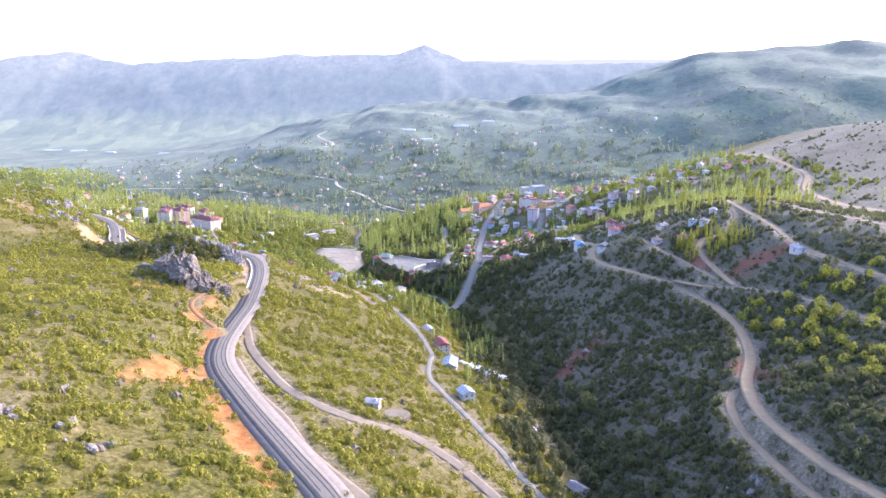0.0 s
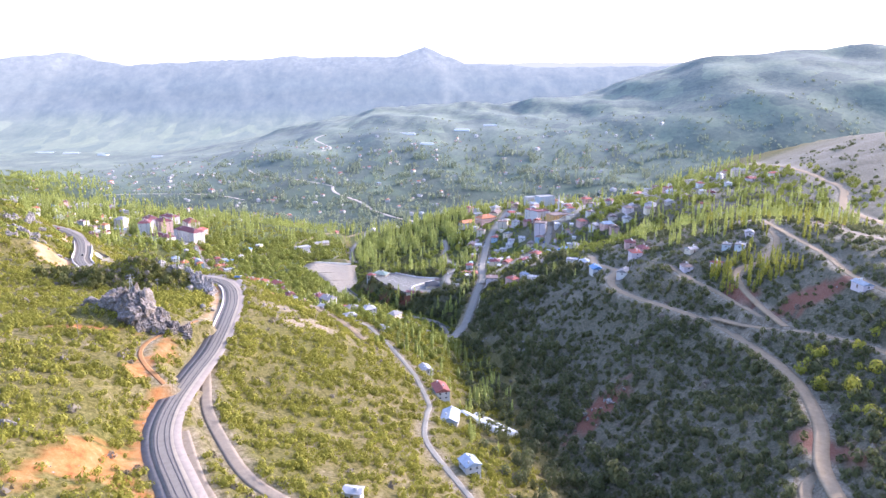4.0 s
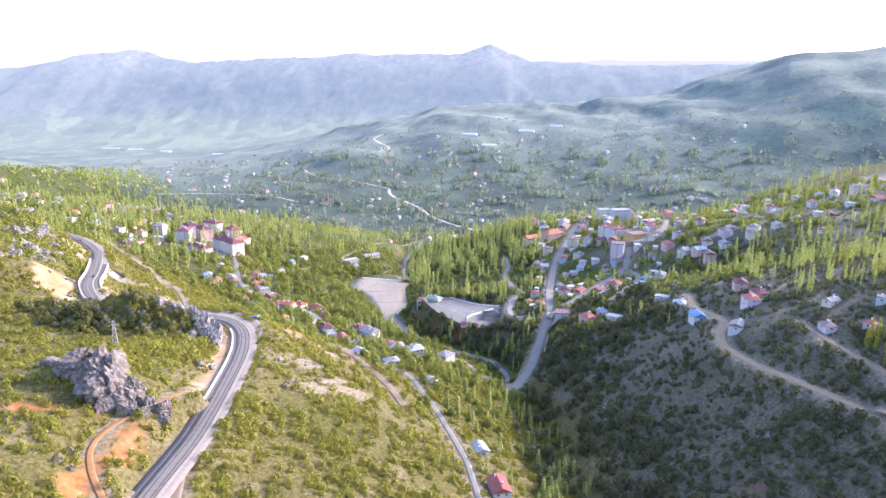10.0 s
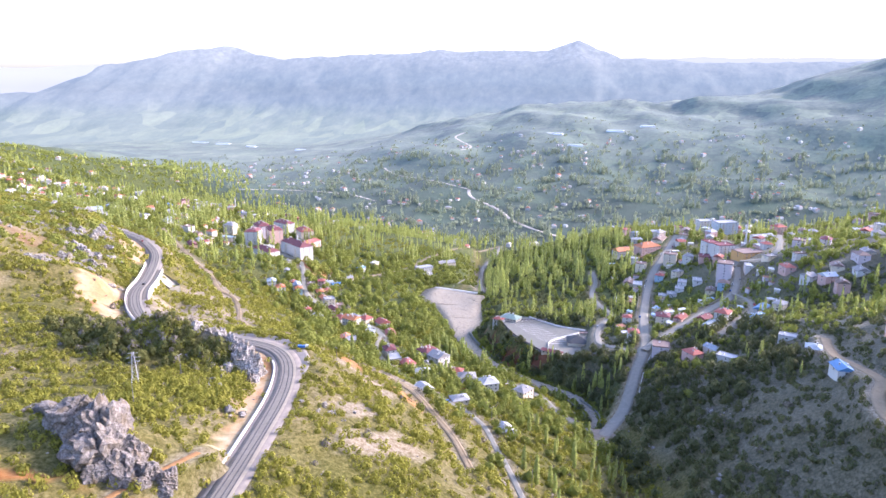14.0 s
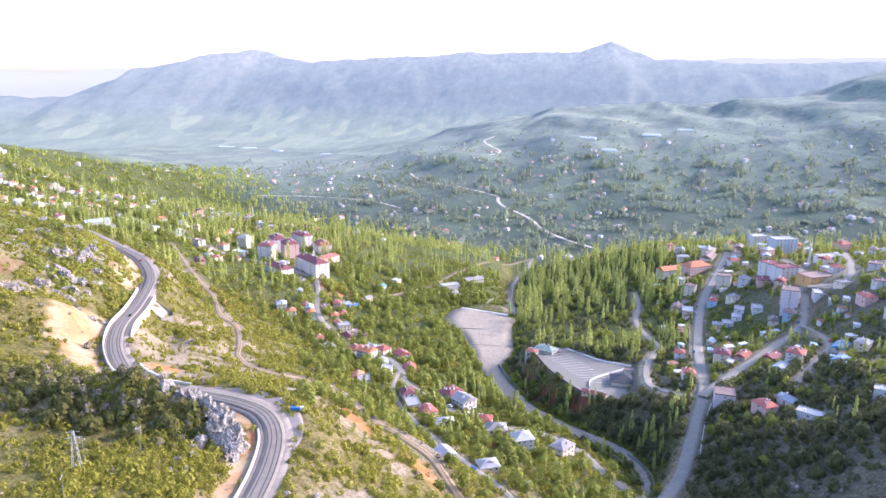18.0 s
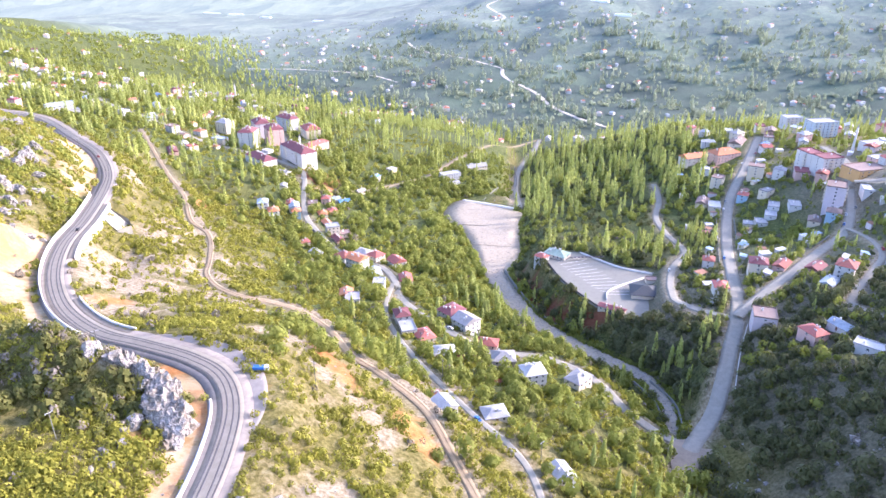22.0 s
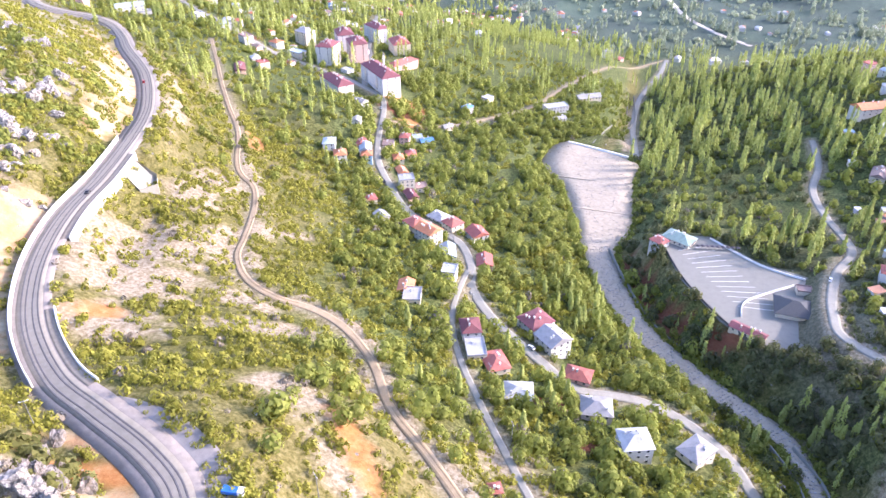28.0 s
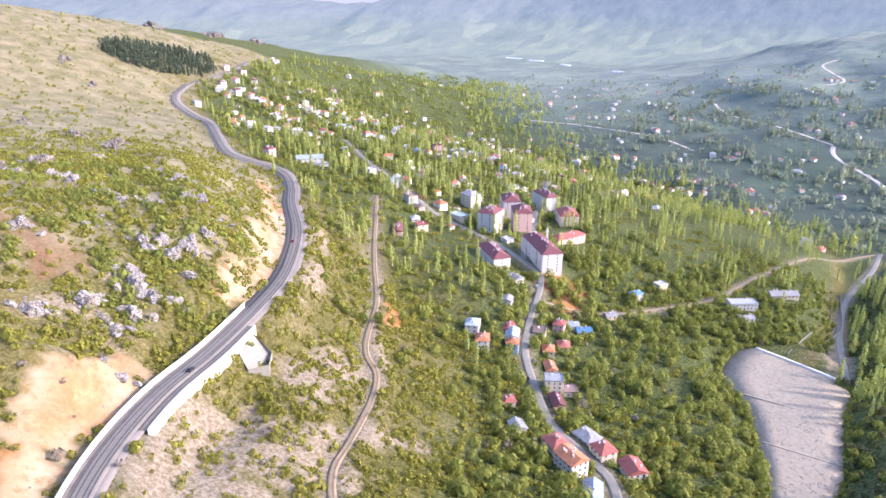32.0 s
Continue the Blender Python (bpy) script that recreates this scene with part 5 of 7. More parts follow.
WEIR = [
    (-232, 1179, 40, 24, 11, 2, 'flat', 'pale', 'white'),
    (-212, 1237, 40, 26, 11, 1, 'gable', 'grey', 'cream'),
    (-222, 1158, 40, 12, 7, 1, 'gable', 'grey', 'white'),
    (-302, 1112, -1, 9, 8, 2, 'hip', 'blue', 'white'),
    (-296, 1151, -1, 10, 8, 2, 'flat', 'pale', 'cream'),
    (-391, 1372, -1, 14, 9, 1, 'hip', 'pale', 'white'),
    (-367, 1625, -1, 11, 9, 1, 'flat', 'pale', 'white'),
    (-324, 1662, -1, 12, 9, 1, 'hip', 'red', 'white'),
    (-227, 1495, -1, 12, 9, 1, 'hip', 'red', 'pink'),
    (-346, 1662, -1, 12, 9, 1, 'hip', 'red', 'white'),
]
GORGE = [
    (-2, 497, -1, 14, 9, 2, 'gable', 'red', 'white'),
    (4, 453, -1, 15, 10, 1, 'gable', 'bluegrey', 'white'),
    (13, 382, -1, 9, 8, 2, 'gable', 'bluegrey', 'white'),
    (-13, 542, -1, 11, 7, 1, 'gable', 'pale', 'white'),
    (-36, 320, -1, 7, 5, 1, 'gable', 'pale', 'white'),
    (67, 310, -1, 9, 7, 1, 'gable', 'grey', 'cream'),
]
QUARTERS = {"TOWN": TOWN, "TOWN2": TOWN2, "TOWN3": TOWN3, "TOWN4": TOWN4, "UPPER": UPPER, "UPPER2": UPPER2, "FLATS": FLATS, "FLATS2": FLATS2, "VILLAGE": VILLAGE, "VILLAGE2": VILLAGE2, "STREET": STREET, "STREET2": STREET2, "LOWER": LOWER, "WEIR": WEIR, "GORGE": GORGE}

PLACES = {"TOWN": "buildings of the town centre", "TOWN2": "buildings of the town centre", "TOWN3": "houses below the town", "TOWN4": "houses below the town", "UPPER": "houses of the upper town", "UPPER2": "houses of the upper town", "FLATS": "apartment blocks round the square", "FLATS2": "houses near the apartment blocks", "VILLAGE": "houses of the far village", "VILLAGE2": "houses of the far village", "STREET": "houses along the valley road", "STREET2": "houses along the valley road", "LOWER": "houses by the gorge lane", "WEIR": "houses near the weir", "GORGE": "farm buildings in the gorge"}
house_at = []
for key, rows in QUARTERS.items():
    for x, y, yaw, w, d, storeys, kind, roof, wall in rows:
        ob = house(x, y, yaw, w, d, storeys, kind, roof, wall, PLACES[key], key in ("STREET", "STREET2", "LOWER", "GORGE", "WEIR"))
        house_at.append((ob.matrix_world.translation.x, ob.matrix_world.translation.y, max(w, d) * 0.62))
town_rng = random.Random(11)
made = 0
for k in range(900):
    x0, x1, y0, y1 = (175, 430, 860, 1200) if k % 5 < 2 else (40, 250, 990, 1290)
    x, y = town_rng.uniform(x0, x1), town_rng.uniform(y0, y1)
    i, dist = near_road(x, y)
    if made >= 50 or dist < road_pts[i][3] + 7 or min(math.hypot(x - a, y - b) for a, b, _ in house_at) < 15:
        continue
    made += 1
    ob = house(x, y, town_rng.uniform(0, 90), town_rng.choice((10, 12, 14)), town_rng.choice((8, 9, 10)), town_rng.choice((1, 1, 2, 2, 3, 3, 4)), town_rng.choice(("hip", "gable", "flat")), town_rng.choice(("red", "pale", "brown", "grey", "maroon", "bluegrey")), town_rng.choice(("white", "cream", "mauve", "pink")), "houses of the upper town", False)
    house_at.append((x, y, 8))
# farther roofs scattered in the village and on the hill over the valley
far_rng = random.Random(5)
for k in range(28):
    if k < 14:
        x, y = far_rng.uniform(-1150, -420), far_rng.uniform(1250, 1850)
    else:
        x, y = far_rng.uniform(-520, 520), far_rng.uniform(1900, 2650)
    ob = house(x, y, far_rng.uniform(0, 180), far_rng.choice((11, 13, 15)), 9, far_rng.choice((1, 1, 2)), far_rng.choice(("hip", "gable", "flat")), far_rng.choice(("red", "pale", "bluegrey", "brown", "pale")), far_rng.choice(("white", "cream")), "far houses in the valley", False)
    house_at.append((x, y, 9))
OUTSKIRTS = [(-766, 1730), (-633, 1371), (-605, 1143), (-487, 1046), (-545, 1292), (-536, 1396), (-580, 1705), (-514, 1701), (-331, 1679), (-655, 1376), (-699, 1332), (-806, 1718), (-1086, 1256), (-1132, 1329), (-1098, 1326), (-1051, 1257), (-1152, 1312), (-1240, 1637), (-1180, 1596), (-925, 1408), (-803, 1358), (-806, 1300), (-904, 1763), (-847, 1741), (-1048, 1734), (-686, 1665), (-240, 1474)]
for x, y in OUTSKIRTS:
    ob = house(x, y, far_rng.uniform(0, 180), far_rng.choice((10, 12, 14)), far_rng.choice((8, 9, 10)), far_rng.choice((1, 2, 2, 3)), far_rng.choice(("hip", "gable", "flat")), far_rng.choice(("red", "pale", "maroon", "brown", "grey")), far_rng.choice(("white", "cream", "pink")), "houses of the far village", False)
    house_at.append((x, y, 8))
house_tree = tree_of([(a, b) for a, b, _ in house_at])


# ---- plants ----
def leaf_material(name, dark, mid, lite, through=0.5, haze_sheen=0.05):
    m, n, l, b = mat(name, 0.75, 0.0, 0.2)
    # sheen brightens backlit leaves where haze would lift them
    b.inputs["Sheen Weight"].default_value, b.inputs["Sheen Roughness"].default_value = haze_sheen, 0.5
    out = n["Material Output"]
    pick = node(n, "ShaderNodeNewGeometry").outputs["Random Per Island"]
    c = ramp(n, l, pick, [(0.0, dark), (0.5, mid), (1.0, lite)])
    wide = ramp(n, l, noise_at(n, l, 0.03, 3.0), [(0.35, tuple(v * 0.72 for v in mid)), (0.65, tuple(v * 1.25 for v in mid))])
    c = mix(n, l, 0.5, c, wide)
    l.new(c, b.inputs["Base Color"])
    tr = node(n, "ShaderNodeBsdfTranslucent")
    l.new(c, tr.inputs["Color"])
    ms = node(n, "ShaderNodeMixShader", Fac=through)
    ms.inputs[0].default_value = through
    l.new(b.outputs[0], ms.inputs[1])
    l.new(tr.outputs[0], ms.inputs[2])
    l.new(ms.outputs[0], out.inputs["Surface"])
    return m


POPLAR = leaf_material("poplar_leaves", (0.22, 0.26, 0.06), (0.42, 0.46, 0.13), (0.58, 0.59, 0.22), haze_sheen=0.07)
ORCHARD = leaf_material("broad_leaves", (0.145, 0.172, 0.03), (0.26, 0.288, 0.058), (0.39, 0.4, 0.108))
SHRUB = leaf_material("shrub_leaves", (0.16, 0.165, 0.022), (0.29, 0.283, 0.045), (0.41, 0.385, 0.08))
SCRUB = leaf_material("dark_scrub_leaves", (0.065, 0.078, 0.028), (0.13, 0.142, 0.056), (0.22, 0.222, 0.098), haze_sheen=0.22)
TWIG = leaf_material("bare_twigs", (0.14, 0.115, 0.09), (0.22, 0.19, 0.15), (0.3, 0.26, 0.2), through=0.1)
YELLOW = leaf_material("yellow_green_leaves", (0.2, 0.22, 0.03), (0.36, 0.36, 0.06), (0.5, 0.48, 0.11))
# needle colour lightened to carry some haze
CONIFER = leaf_material("conifer_needles", (0.05, 0.07, 0.04), (0.075, 0.1, 0.06), (0.11, 0.135, 0.085), through=0.2, haze_sheen=0.08)
# far leaves: haze painted in as a paler, greyer colour and strong sheen
HAZED_FARTREE = leaf_material("far_leaves_haze_paled", (0.22, 0.26, 0.17), (0.33, 0.375, 0.25), (0.44, 0.48, 0.34), through=0.6, haze_sheen=0.3)
KNOLL_LEAF = leaf_material("olive_leaves", (0.09, 0.1, 0.028), (0.185, 0.188, 0.055), (0.29, 0.285, 0.095))
BARK = plain("grey_bark", (0.2, 0.165, 0.13), 0.95)


def tuft(seed, n, height, radius, leaf, base=0.0, profile="round", stretch=1.0):
    """Leaf clumps on the outside of a crown; three verts for each small tilted blade."""
    r = np.random.RandomState(seed)
    u = (np.arange(n) + r.uniform(0, 1, n)) / n
    a = np.arange(n) * 2.399 + r.uniform(-0.5, 0.5, n)
    if profile == "round":
        lat = np.arcsin(2 * u - 1)
        lump = 1 + 0.22 * np.sin(3 * a + seed) + 0.15 * r.uniform(-1, 1, n)
        rad = np.cos(lat) * radius * lump * np.sqrt(r.uniform(0.45, 1.0, n))
        z = base + (np.sin(lat) * 0.5 + 0.5) * (height - base) * (0.9 + 0.16 * r.uniform(-1, 1, n))
        up = np.sin(lat)
    elif profile == "spire":
        z = base + u * (height - base)
        rad = radius * np.sin(np.pi * (0.1 + 0.88 * u ** 0.75)) * r.uniform(0.55, 1.1, n)
        up = 0.25 + 0.5 * u
    else:
        z = base + u * (height - base)
        rad = radius * (1 - u) * r.uniform(0.7, 1.1, n) + 0.1
        up = np.full(n, 0.35)
    p = np.column_stack([rad * np.cos(a), rad * np.sin(a), z])
    nrm = np.column_stack([np.cos(a), np.sin(a), up + 0.25]) + r.uniform(-0.3, 0.3, (n, 3))
    nrm /= np.linalg.norm(nrm, axis=1)[:, None]
    side = np.cross(nrm, [0, 0, 1.0]) + 1e-4
    side /= np.linalg.norm(side, axis=1)[:, None]
    rise = np.cross(side, nrm)
    s = (leaf * 1.35 * r.uniform(0.65, 1.35, n))[:, None]
    t = s * stretch
    q = np.stack([p - side * s * 0.5 - rise * t * 0.4, p + side * s * 0.5 - rise * t * 0.3, p + side * s * r.uniform(-0.3, 0.3, n)[:, None] + rise * t * 0.55], 1)
    q += nrm[:, None, :] * r.uniform(-0.15, 0.15, (n, 3, 1)) * leaf
    return q.reshape(-1, 3)


def scatter(name, templates, places, material, label, category, corners=3):
    """Many plants as one object: places are rows of x, y, z, size, stretch."""
    places = np.asarray(places, float)
    if not len(places):
        return None
    r = np.random.RandomState(len(places))
    kind = r.randint(0, len(templates), len(places))
    out = []
    for k, t in enumerate(templates):
        p = places[kind == k]
        if not len(p):
            continue
        a = r.uniform(0, 6.28, len(p))
        ca, sa = np.cos(a)[:, None], np.sin(a)[:, None]
        x = (t[None, :, 0] * ca - t[None, :, 1] * sa) * p[:, 3:4] + p[:, 0:1]
        y = (t[None, :, 0] * sa + t[None, :, 1] * ca) * p[:, 3:4] + p[:, 1:2]
        z = t[None, :, 2] * p[:, 3:4] * p[:, 4:5] + p[:, 2:3]
        out.append(np.stack([x, y, z], -1).reshape(-1, 3))
    v = np.concatenate(out)
    me = bpy.data.meshes.new(name)
    fill_mesh(me, v, np.arange(len(v)).reshape(-1, corners))
    me.materials.append(material)
    return tagged(new(name, me), label, category, kind="stuff")


def clear_of(x, y, gap=2.0):
    i, d = near_road(x, y)
    if d < road_pts[i][3] + min(road_pts[i][4], 2.0) + gap:
        return False
    co, i, d = bed_tree.find((x, y, 0))
    if d < bed_line[i][3] + gap:
        return False
    co, i, d = house_tree.find((x, y, 0))
    return d > house_at[i][2] + gap * 0.6


def sow(seed, n, x0, x1, y0, y1, chance, gap=2.0, sizes=(0.7, 1.35), tall=(0.85, 1.2)):
    """Up to n places in a box, kept with the chance(x, y) and off roads and houses."""
    r = np.random.RandomState(seed)
    x, y = r.uniform(x0, x1, n), r.uniform(y0, y1, n)
    ok = r.uniform(0, 1, n) < chance(x, y)
    ok &= (poly_distance(LOT, x, y) > 1.5) & (np.hypot(x - PLAZA[0], y - PLAZA[1]) > 21)
    x, y = x[ok], y[ok]
    good = np.array([clear_of(a, b, gap) for a, b in zip(x, y)], bool)
    x, y = x[good], y[good]
    s = r.uniform(*sizes, len(x)) * (0.75 + 0.5 * r.uniform(0, 1, len(x)) ** 2)
    return np.column_stack([x, y, at_ground(x, y) - 0.15, s, r.uniform(*tall, len(x))])


def beside(x, y):
    return x - np.interp(y, STREAM_Y, STREAM_X)


def bare(x, y):
    return np.maximum(np.maximum(0.72 * spots(PALE, x, y), spots(OCHRE, x, y)), np.maximum(spots(EARTH, x, y), spots(CUT, x, y, 0.3)))


def drift(x, y, size, seed, lo=-0.2, hi=0.5):
    return smooth(lo, hi, ripple(x, y, size, seed))


shrub_t = [tuft(k, 20, 2.0, 1.55, 0.8) for k in range(5)]
near_t = [tuft(90 + k, 33, 2.1, 1.55, 0.58) for k in range(5)]
tree_t = [tuft(10 + k, 92, 7.2, 3.3, 1.05, 0.6) for k in range(4)]
thin_t = [tuft(14 + k, 44, 6.4, 3.0, 1.4, 0.5) for k in range(4)]
poplar_t = [tuft(20 + k, 62, 20.0, 1.6, 1.05, 0.8, "spire", 2.0) for k in range(5)]
far_t = [tuft(30 + k, 12, 5.0, 3.4, 2.6) for k in range(3)] + [tuft(34, 14, 12.0, 1.4, 2.2, 1.0, "spire", 2.0)]
cone_t = [tuft(40 + k, 26, 10.0, 2.2, 1.7, 0.8, "cone") for k in range(2)]

# slopes
wild = lambda x, y: (0.09 + 0.55 * drift(x, y, 55, 41, -0.3, 0.4) + 0.45 * drift(x, y, 18, 40, 0.0, 0.3)) * (1 - 0.55 * smooth(0, -60, below_road(x, y)) * smooth(820, 900, y)) * (1 - 0.9 * bare(x, y)) * (1 - spots(CUT, x, y, 0.3)) * smooth(4, -14, beside(x, y)) * smooth(120, 200, y)
scatter("hillside_shrubs", near_t, sow(1, 38000, -360, 70, 150, 640, wild, 1.0, (0.55, 1.6)), SHRUB, "low yellow green shrubs dotted over the grassy slope", "shrubs")
outer = lambda x, y: (0.1 + 0.55 * drift(x, y, 55, 41, -0.45, 0.4) + 0.35 * drift(x, y, 18, 40, -0.1, 0.3)) * smooth(4, -14, beside(x, y))
scatter("outer_shrubs", shrub_t, np.concatenate([sow(42, 5600, -640, -360, 60, 640, outer, 1.0, (0.6, 1.5)), sow(43, 2600, -360, 70, -80, 150, outer, 1.0, (0.6, 1.5))]), SHRUB, "shrubs dotted over the higher grassy slope", "shrubs")
scatter("slope_shrubs", shrub_t, sow(36, 33000, -620, 60, 640, 930, wild, 1.0, (0.55, 1.6)), SHRUB, "low yellow green shrubs on the slope below the road", "shrubs")
scatter("upper_shrubs", shrub_t, sow(2, 20000, -1700, -540, 500, 1600, lambda x, y: (0.05 + 0.6 * drift(x, y, 70, 42, 0, 0.6)) * smooth(-1500, -900, x + 0.3 * ripple(x, y, 90, 70) * 300) + 0.11, 1.0, (0.7, 1.5)), SHRUB, "scattered shrubs on the high dry hillside", "shrubs")
dark = lambda x, y: (0.45 + 0.55 * drift(x, y, 45, 43)) * (1 - 0.7 * bare(x, y)) * smooth(4, 16, beside(x, y)) * smooth(360, 280, beside(x, y))
scatter("gorge_scrub", shrub_t, sow(3, 31000, 0, 420, -60, 900, dark, 1.0, (0.7, 1.7)), SCRUB, "dark brownish green scrub on the shaded gorge side", "shrubs")
knob = lambda x, y: smooth(1, 0.7, np.hypot((x + 470) / 120, (y - 770) / 85)) * (1 - spots(EARTH, x, y)) * drift(x, y, 34, 64, -0.05, 0.2) * smooth(-6, -20, below_road(x, y))
scatter("knob_thicket", shrub_t, sow(26, 8000, -600, -340, 670, 870, knob, 1.0, (0.9, 1.9)), ORCHARD, "dark green thicket between the rocks of the knob", "shrubs")
crag_wood = lambda x, y: smooth(1, 0.75, np.hypot((x + 190) / 30, (y - 530) / 46)) * (0.5 + 0.5 * drift(x, y, 22, 65))
scatter("crag_shrubs", near_t, sow(27, 1700, -225, -145, 480, 580, crag_wood, 2.5, (0.8, 1.7)), SHRUB, "dense yellow green shrubs below the crag", "shrubs")
scatter("bare_bushes", shrub_t, sow(4, 4200, -380, 330, 200, 1000, lambda x, y: drift(x, y, 40, 44, 0.1, 0.7) * 0.8, 1.0, (0.7, 1.7)), TWIG, "leafless grey bushes among the scrub", "shrubs")
knoll = lambda x, y: np.maximum(smooth(1, 0.75, np.hypot((x + 232) / 62, (y - 572) / 26)), smooth(1, 0.75, np.hypot((x + 284) / 34, (y - 588) / 20))) * (0.4 + 0.6 * drift(x, y, 30, 60))
scatter("knoll_trees", [tuft(80 + k, 44, 4.4, 2.2, 1.05, 0.4) for k in range(3)], sow(21, 2800, -370, -160, 530, 640, knoll, 2.0, (0.7, 1.35)), KNOLL_LEAF, "dark thicket of low trees on the knoll", "trees")
scatter("bare_trees", [tuft(84 + k, 44, 5.0, 2.2, 0.85, 0.4) for k in range(3)], sow(22, 620, -370, -160, 530, 640, knoll, 2.0, (0.6, 1.1)), TWIG, "leafless grey trees among the thicket", "trees")
scatter("hilltop_shrubs", shrub_t, sow(46, 5200, 330, 720, 300, 1050, lambda x, y: 0.1 + 0.7 * drift(x, y, 70, 77, 0.0, 0.4), 1.0, (0.7, 1.7)), SCRUB, "dull green shrubs on the bare upper hill", "shrubs")
# trees of the valley terraces, the gorge floor and the gardens
terrace = lambda x, y: smooth(-250, -200, beside(x, y)) * smooth(-4, -14, beside(x, y)) * smooth(600, 720, y) * smooth(1250, 1150, y) * (0.55 + 0.45 * drift(x, y, 50, 45))
scatter("terrace_trees", tree_t, sow(5, 7600, -480, 20, 600, 1250, terrace, 1.5, (0.7, 1.35)), ORCHARD, "dense light green fruit trees on the valley terraces", "trees")
west = lambda x, y: smooth(5, 30, below_road(x, y)) * (0.3 + 0.7 * drift(x, y, 80, 46)) * smooth(-200, -260, beside(x, y)) * smooth(760, 860, y + 0.25 * x + 60)
scatter("village_trees", thin_t, sow(6, 8500, -1250, -330, 800, 1750, west, 1.5, (0.7, 1.4)), ORCHARD, "fruit trees and thickets between the village houses", "trees")
floor_wood = lambda x, y: smooth(46, 24, np.abs(beside(x, y) - 6)) * smooth(900, 720, y)
scatter("gorge_trees", tree_t, sow(7, 1900, -60, 150, 180, 900, floor_wood, 1.5, (0.7, 1.35)), SCRUB, "dark trees crowding the gorge floor", "trees")
garden = lambda x, y: (0.25 + 0.75 * drift(x, y, 60, 47)) * smooth(15, 40, beside(x, y)) * smooth(700, 780, y)
scatter("garden_trees", thin_t, sow(8, 6200, -140, 460, 690, 1420, garden, 2.0, (0.6, 1.25)), ORCHARD, "dark garden trees between the town houses", "trees")
side = lambda x, y: smooth(8, 20, beside(x, y)) * smooth(175, 130, beside(x, y)) * smooth(640, 400, y) * (0.35 + 0.65 * drift(x, y, 40, 73, -0.3, 0.2)) * (1 - 0.9 * bare(x, y))
scatter("gorge_side_trees", thin_t, sow(39, 7000, 50, 260, 150, 640, side, 1.5, (0.35, 0.8)), SCRUB, "close low trees covering the shaded gorge side", "trees")
scatter("rim_trees", thin_t, sow(40, 1700, 168, 330, 170, 440, lambda x, y: 0.35 + 0.65 * drift(x, y, 40, 74), 1.5, (0.4, 0.9)), SCRUB, "dark olive trees on the plateau rim", "trees")
scatter("edge_poplars", poplar_t, sow(41, 900, 185, 380, 620, 890, lambda x, y: drift(x, y, 55, 75, 0.0, 0.3), 1.5, (0.42, 0.78)), POPLAR, "bright poplars along the town edge", "trees")
scatter("plateau_trees", tree_t, sow(9, 420, 186, 300, 290, 430, lambda x, y: 0.5 + 0 * x, 1.5, (0.6, 1.1)), YELLOW, "yellow green young trees on the plateau", "trees")
scatter("dell_trees", tree_t, sow(23, 1500, -70, 130, 690, 850, lambda x, y: smooth(6, 20, beside(x, y)) * (0.5 + 0.5 * drift(x, y, 30, 61)), 1.5, (0.6, 1.2)), SCRUB, "dark trees in the shaded dell below the town", "trees")
scatter("valley_bushes", shrub_t, sow(24, 11000, -760, -130, 720, 1350, lambda x, y: smooth(-20, -40, beside(x, y)) * (0.3 + 0.5 * drift(x, y, 45, 62)), 1.0, (0.8, 1.7)), SHRUB, "light green bushes between the terrace trees", "shrubs")
scatter("flats_poplars", poplar_t, sow(25, 2900, -800, -330, 1090, 1560, lambda x, y: drift(x, y, 60, 63, -0.1, 0.3) * 0.85, 2.0, (0.65, 1.1)), POPLAR, "tall bright poplars around the apartment blocks", "trees")
# green undergrowth in the darkest leaf colour, to paint the bank's shade
scatter("wood_undergrowth", thin_t, sow(28, 2200, -170, 60, 900, 1420, lambda x, y: smooth(14, 34, beside(x, y)) * (0.4 + 0.6 * drift(x, y, 40, 66)), 1.5, (0.4, 0.9)), SCRUB, "dark green undergrowth between the poplars", "trees")
scatter("bank_trees", tree_t, sow(29, 1900, -135, -10, 800, 940, lambda x, y: smooth(8, 15, x - np.interp(y, [787, 804, 823, 847, 886, 925, 965], [-12, -37, -62, -89, -113, -130, -137])) * (0.15 + 0.7 * drift(x, y, 22, 67, -0.2, 0.3)), 1.5, (0.5, 1.05)), SCRUB, "dark trees on the slope below the car park", "trees")
scatter("weir_orchard", thin_t, sow(37, 1300, -290, -160, 1110, 1330, lambda x, y: 0.75 + 0 * x, 1.5, (0.45, 0.85)), ORCHARD, "orchard of small trees beside the weir", "trees")
scatter("town_bushes", shrub_t, sow(38, 5200, 20, 440, 760, 1250, lambda x, y: 0.35 + 0.65 * drift(x, y, 35, 72), 1.0, (0.6, 1.5)), ORCHARD, "garden bushes between the town houses", "shrubs")
br = np.random.RandomState(81)
pick = br.randint(0, len(bed_line), 1500)
along = np.gradient(bed_line[:, :2], axis=0)
along /= np.linalg.norm(along, axis=1)[:, None]
out = np.where(br.uniform(0, 1, 1500) < 0.55, -1, 1) * (bed_line[pick, 3] * 1.05 + br.uniform(-0.6, 3.5, 1500))
bx, by = bed_line[pick, 0] - along[pick, 1] * out, bed_line[pick, 1] + along[pick, 0] * out
scatter("bank_bushes", shrub_t, np.column_stack([bx, by, at_ground(bx, by) - 0.1, br.uniform(0.5, 1.3, 1500), br.uniform(0.8, 1.5, 1500)]), ORCHARD, "green bushes fringing the river bed", "shrubs")
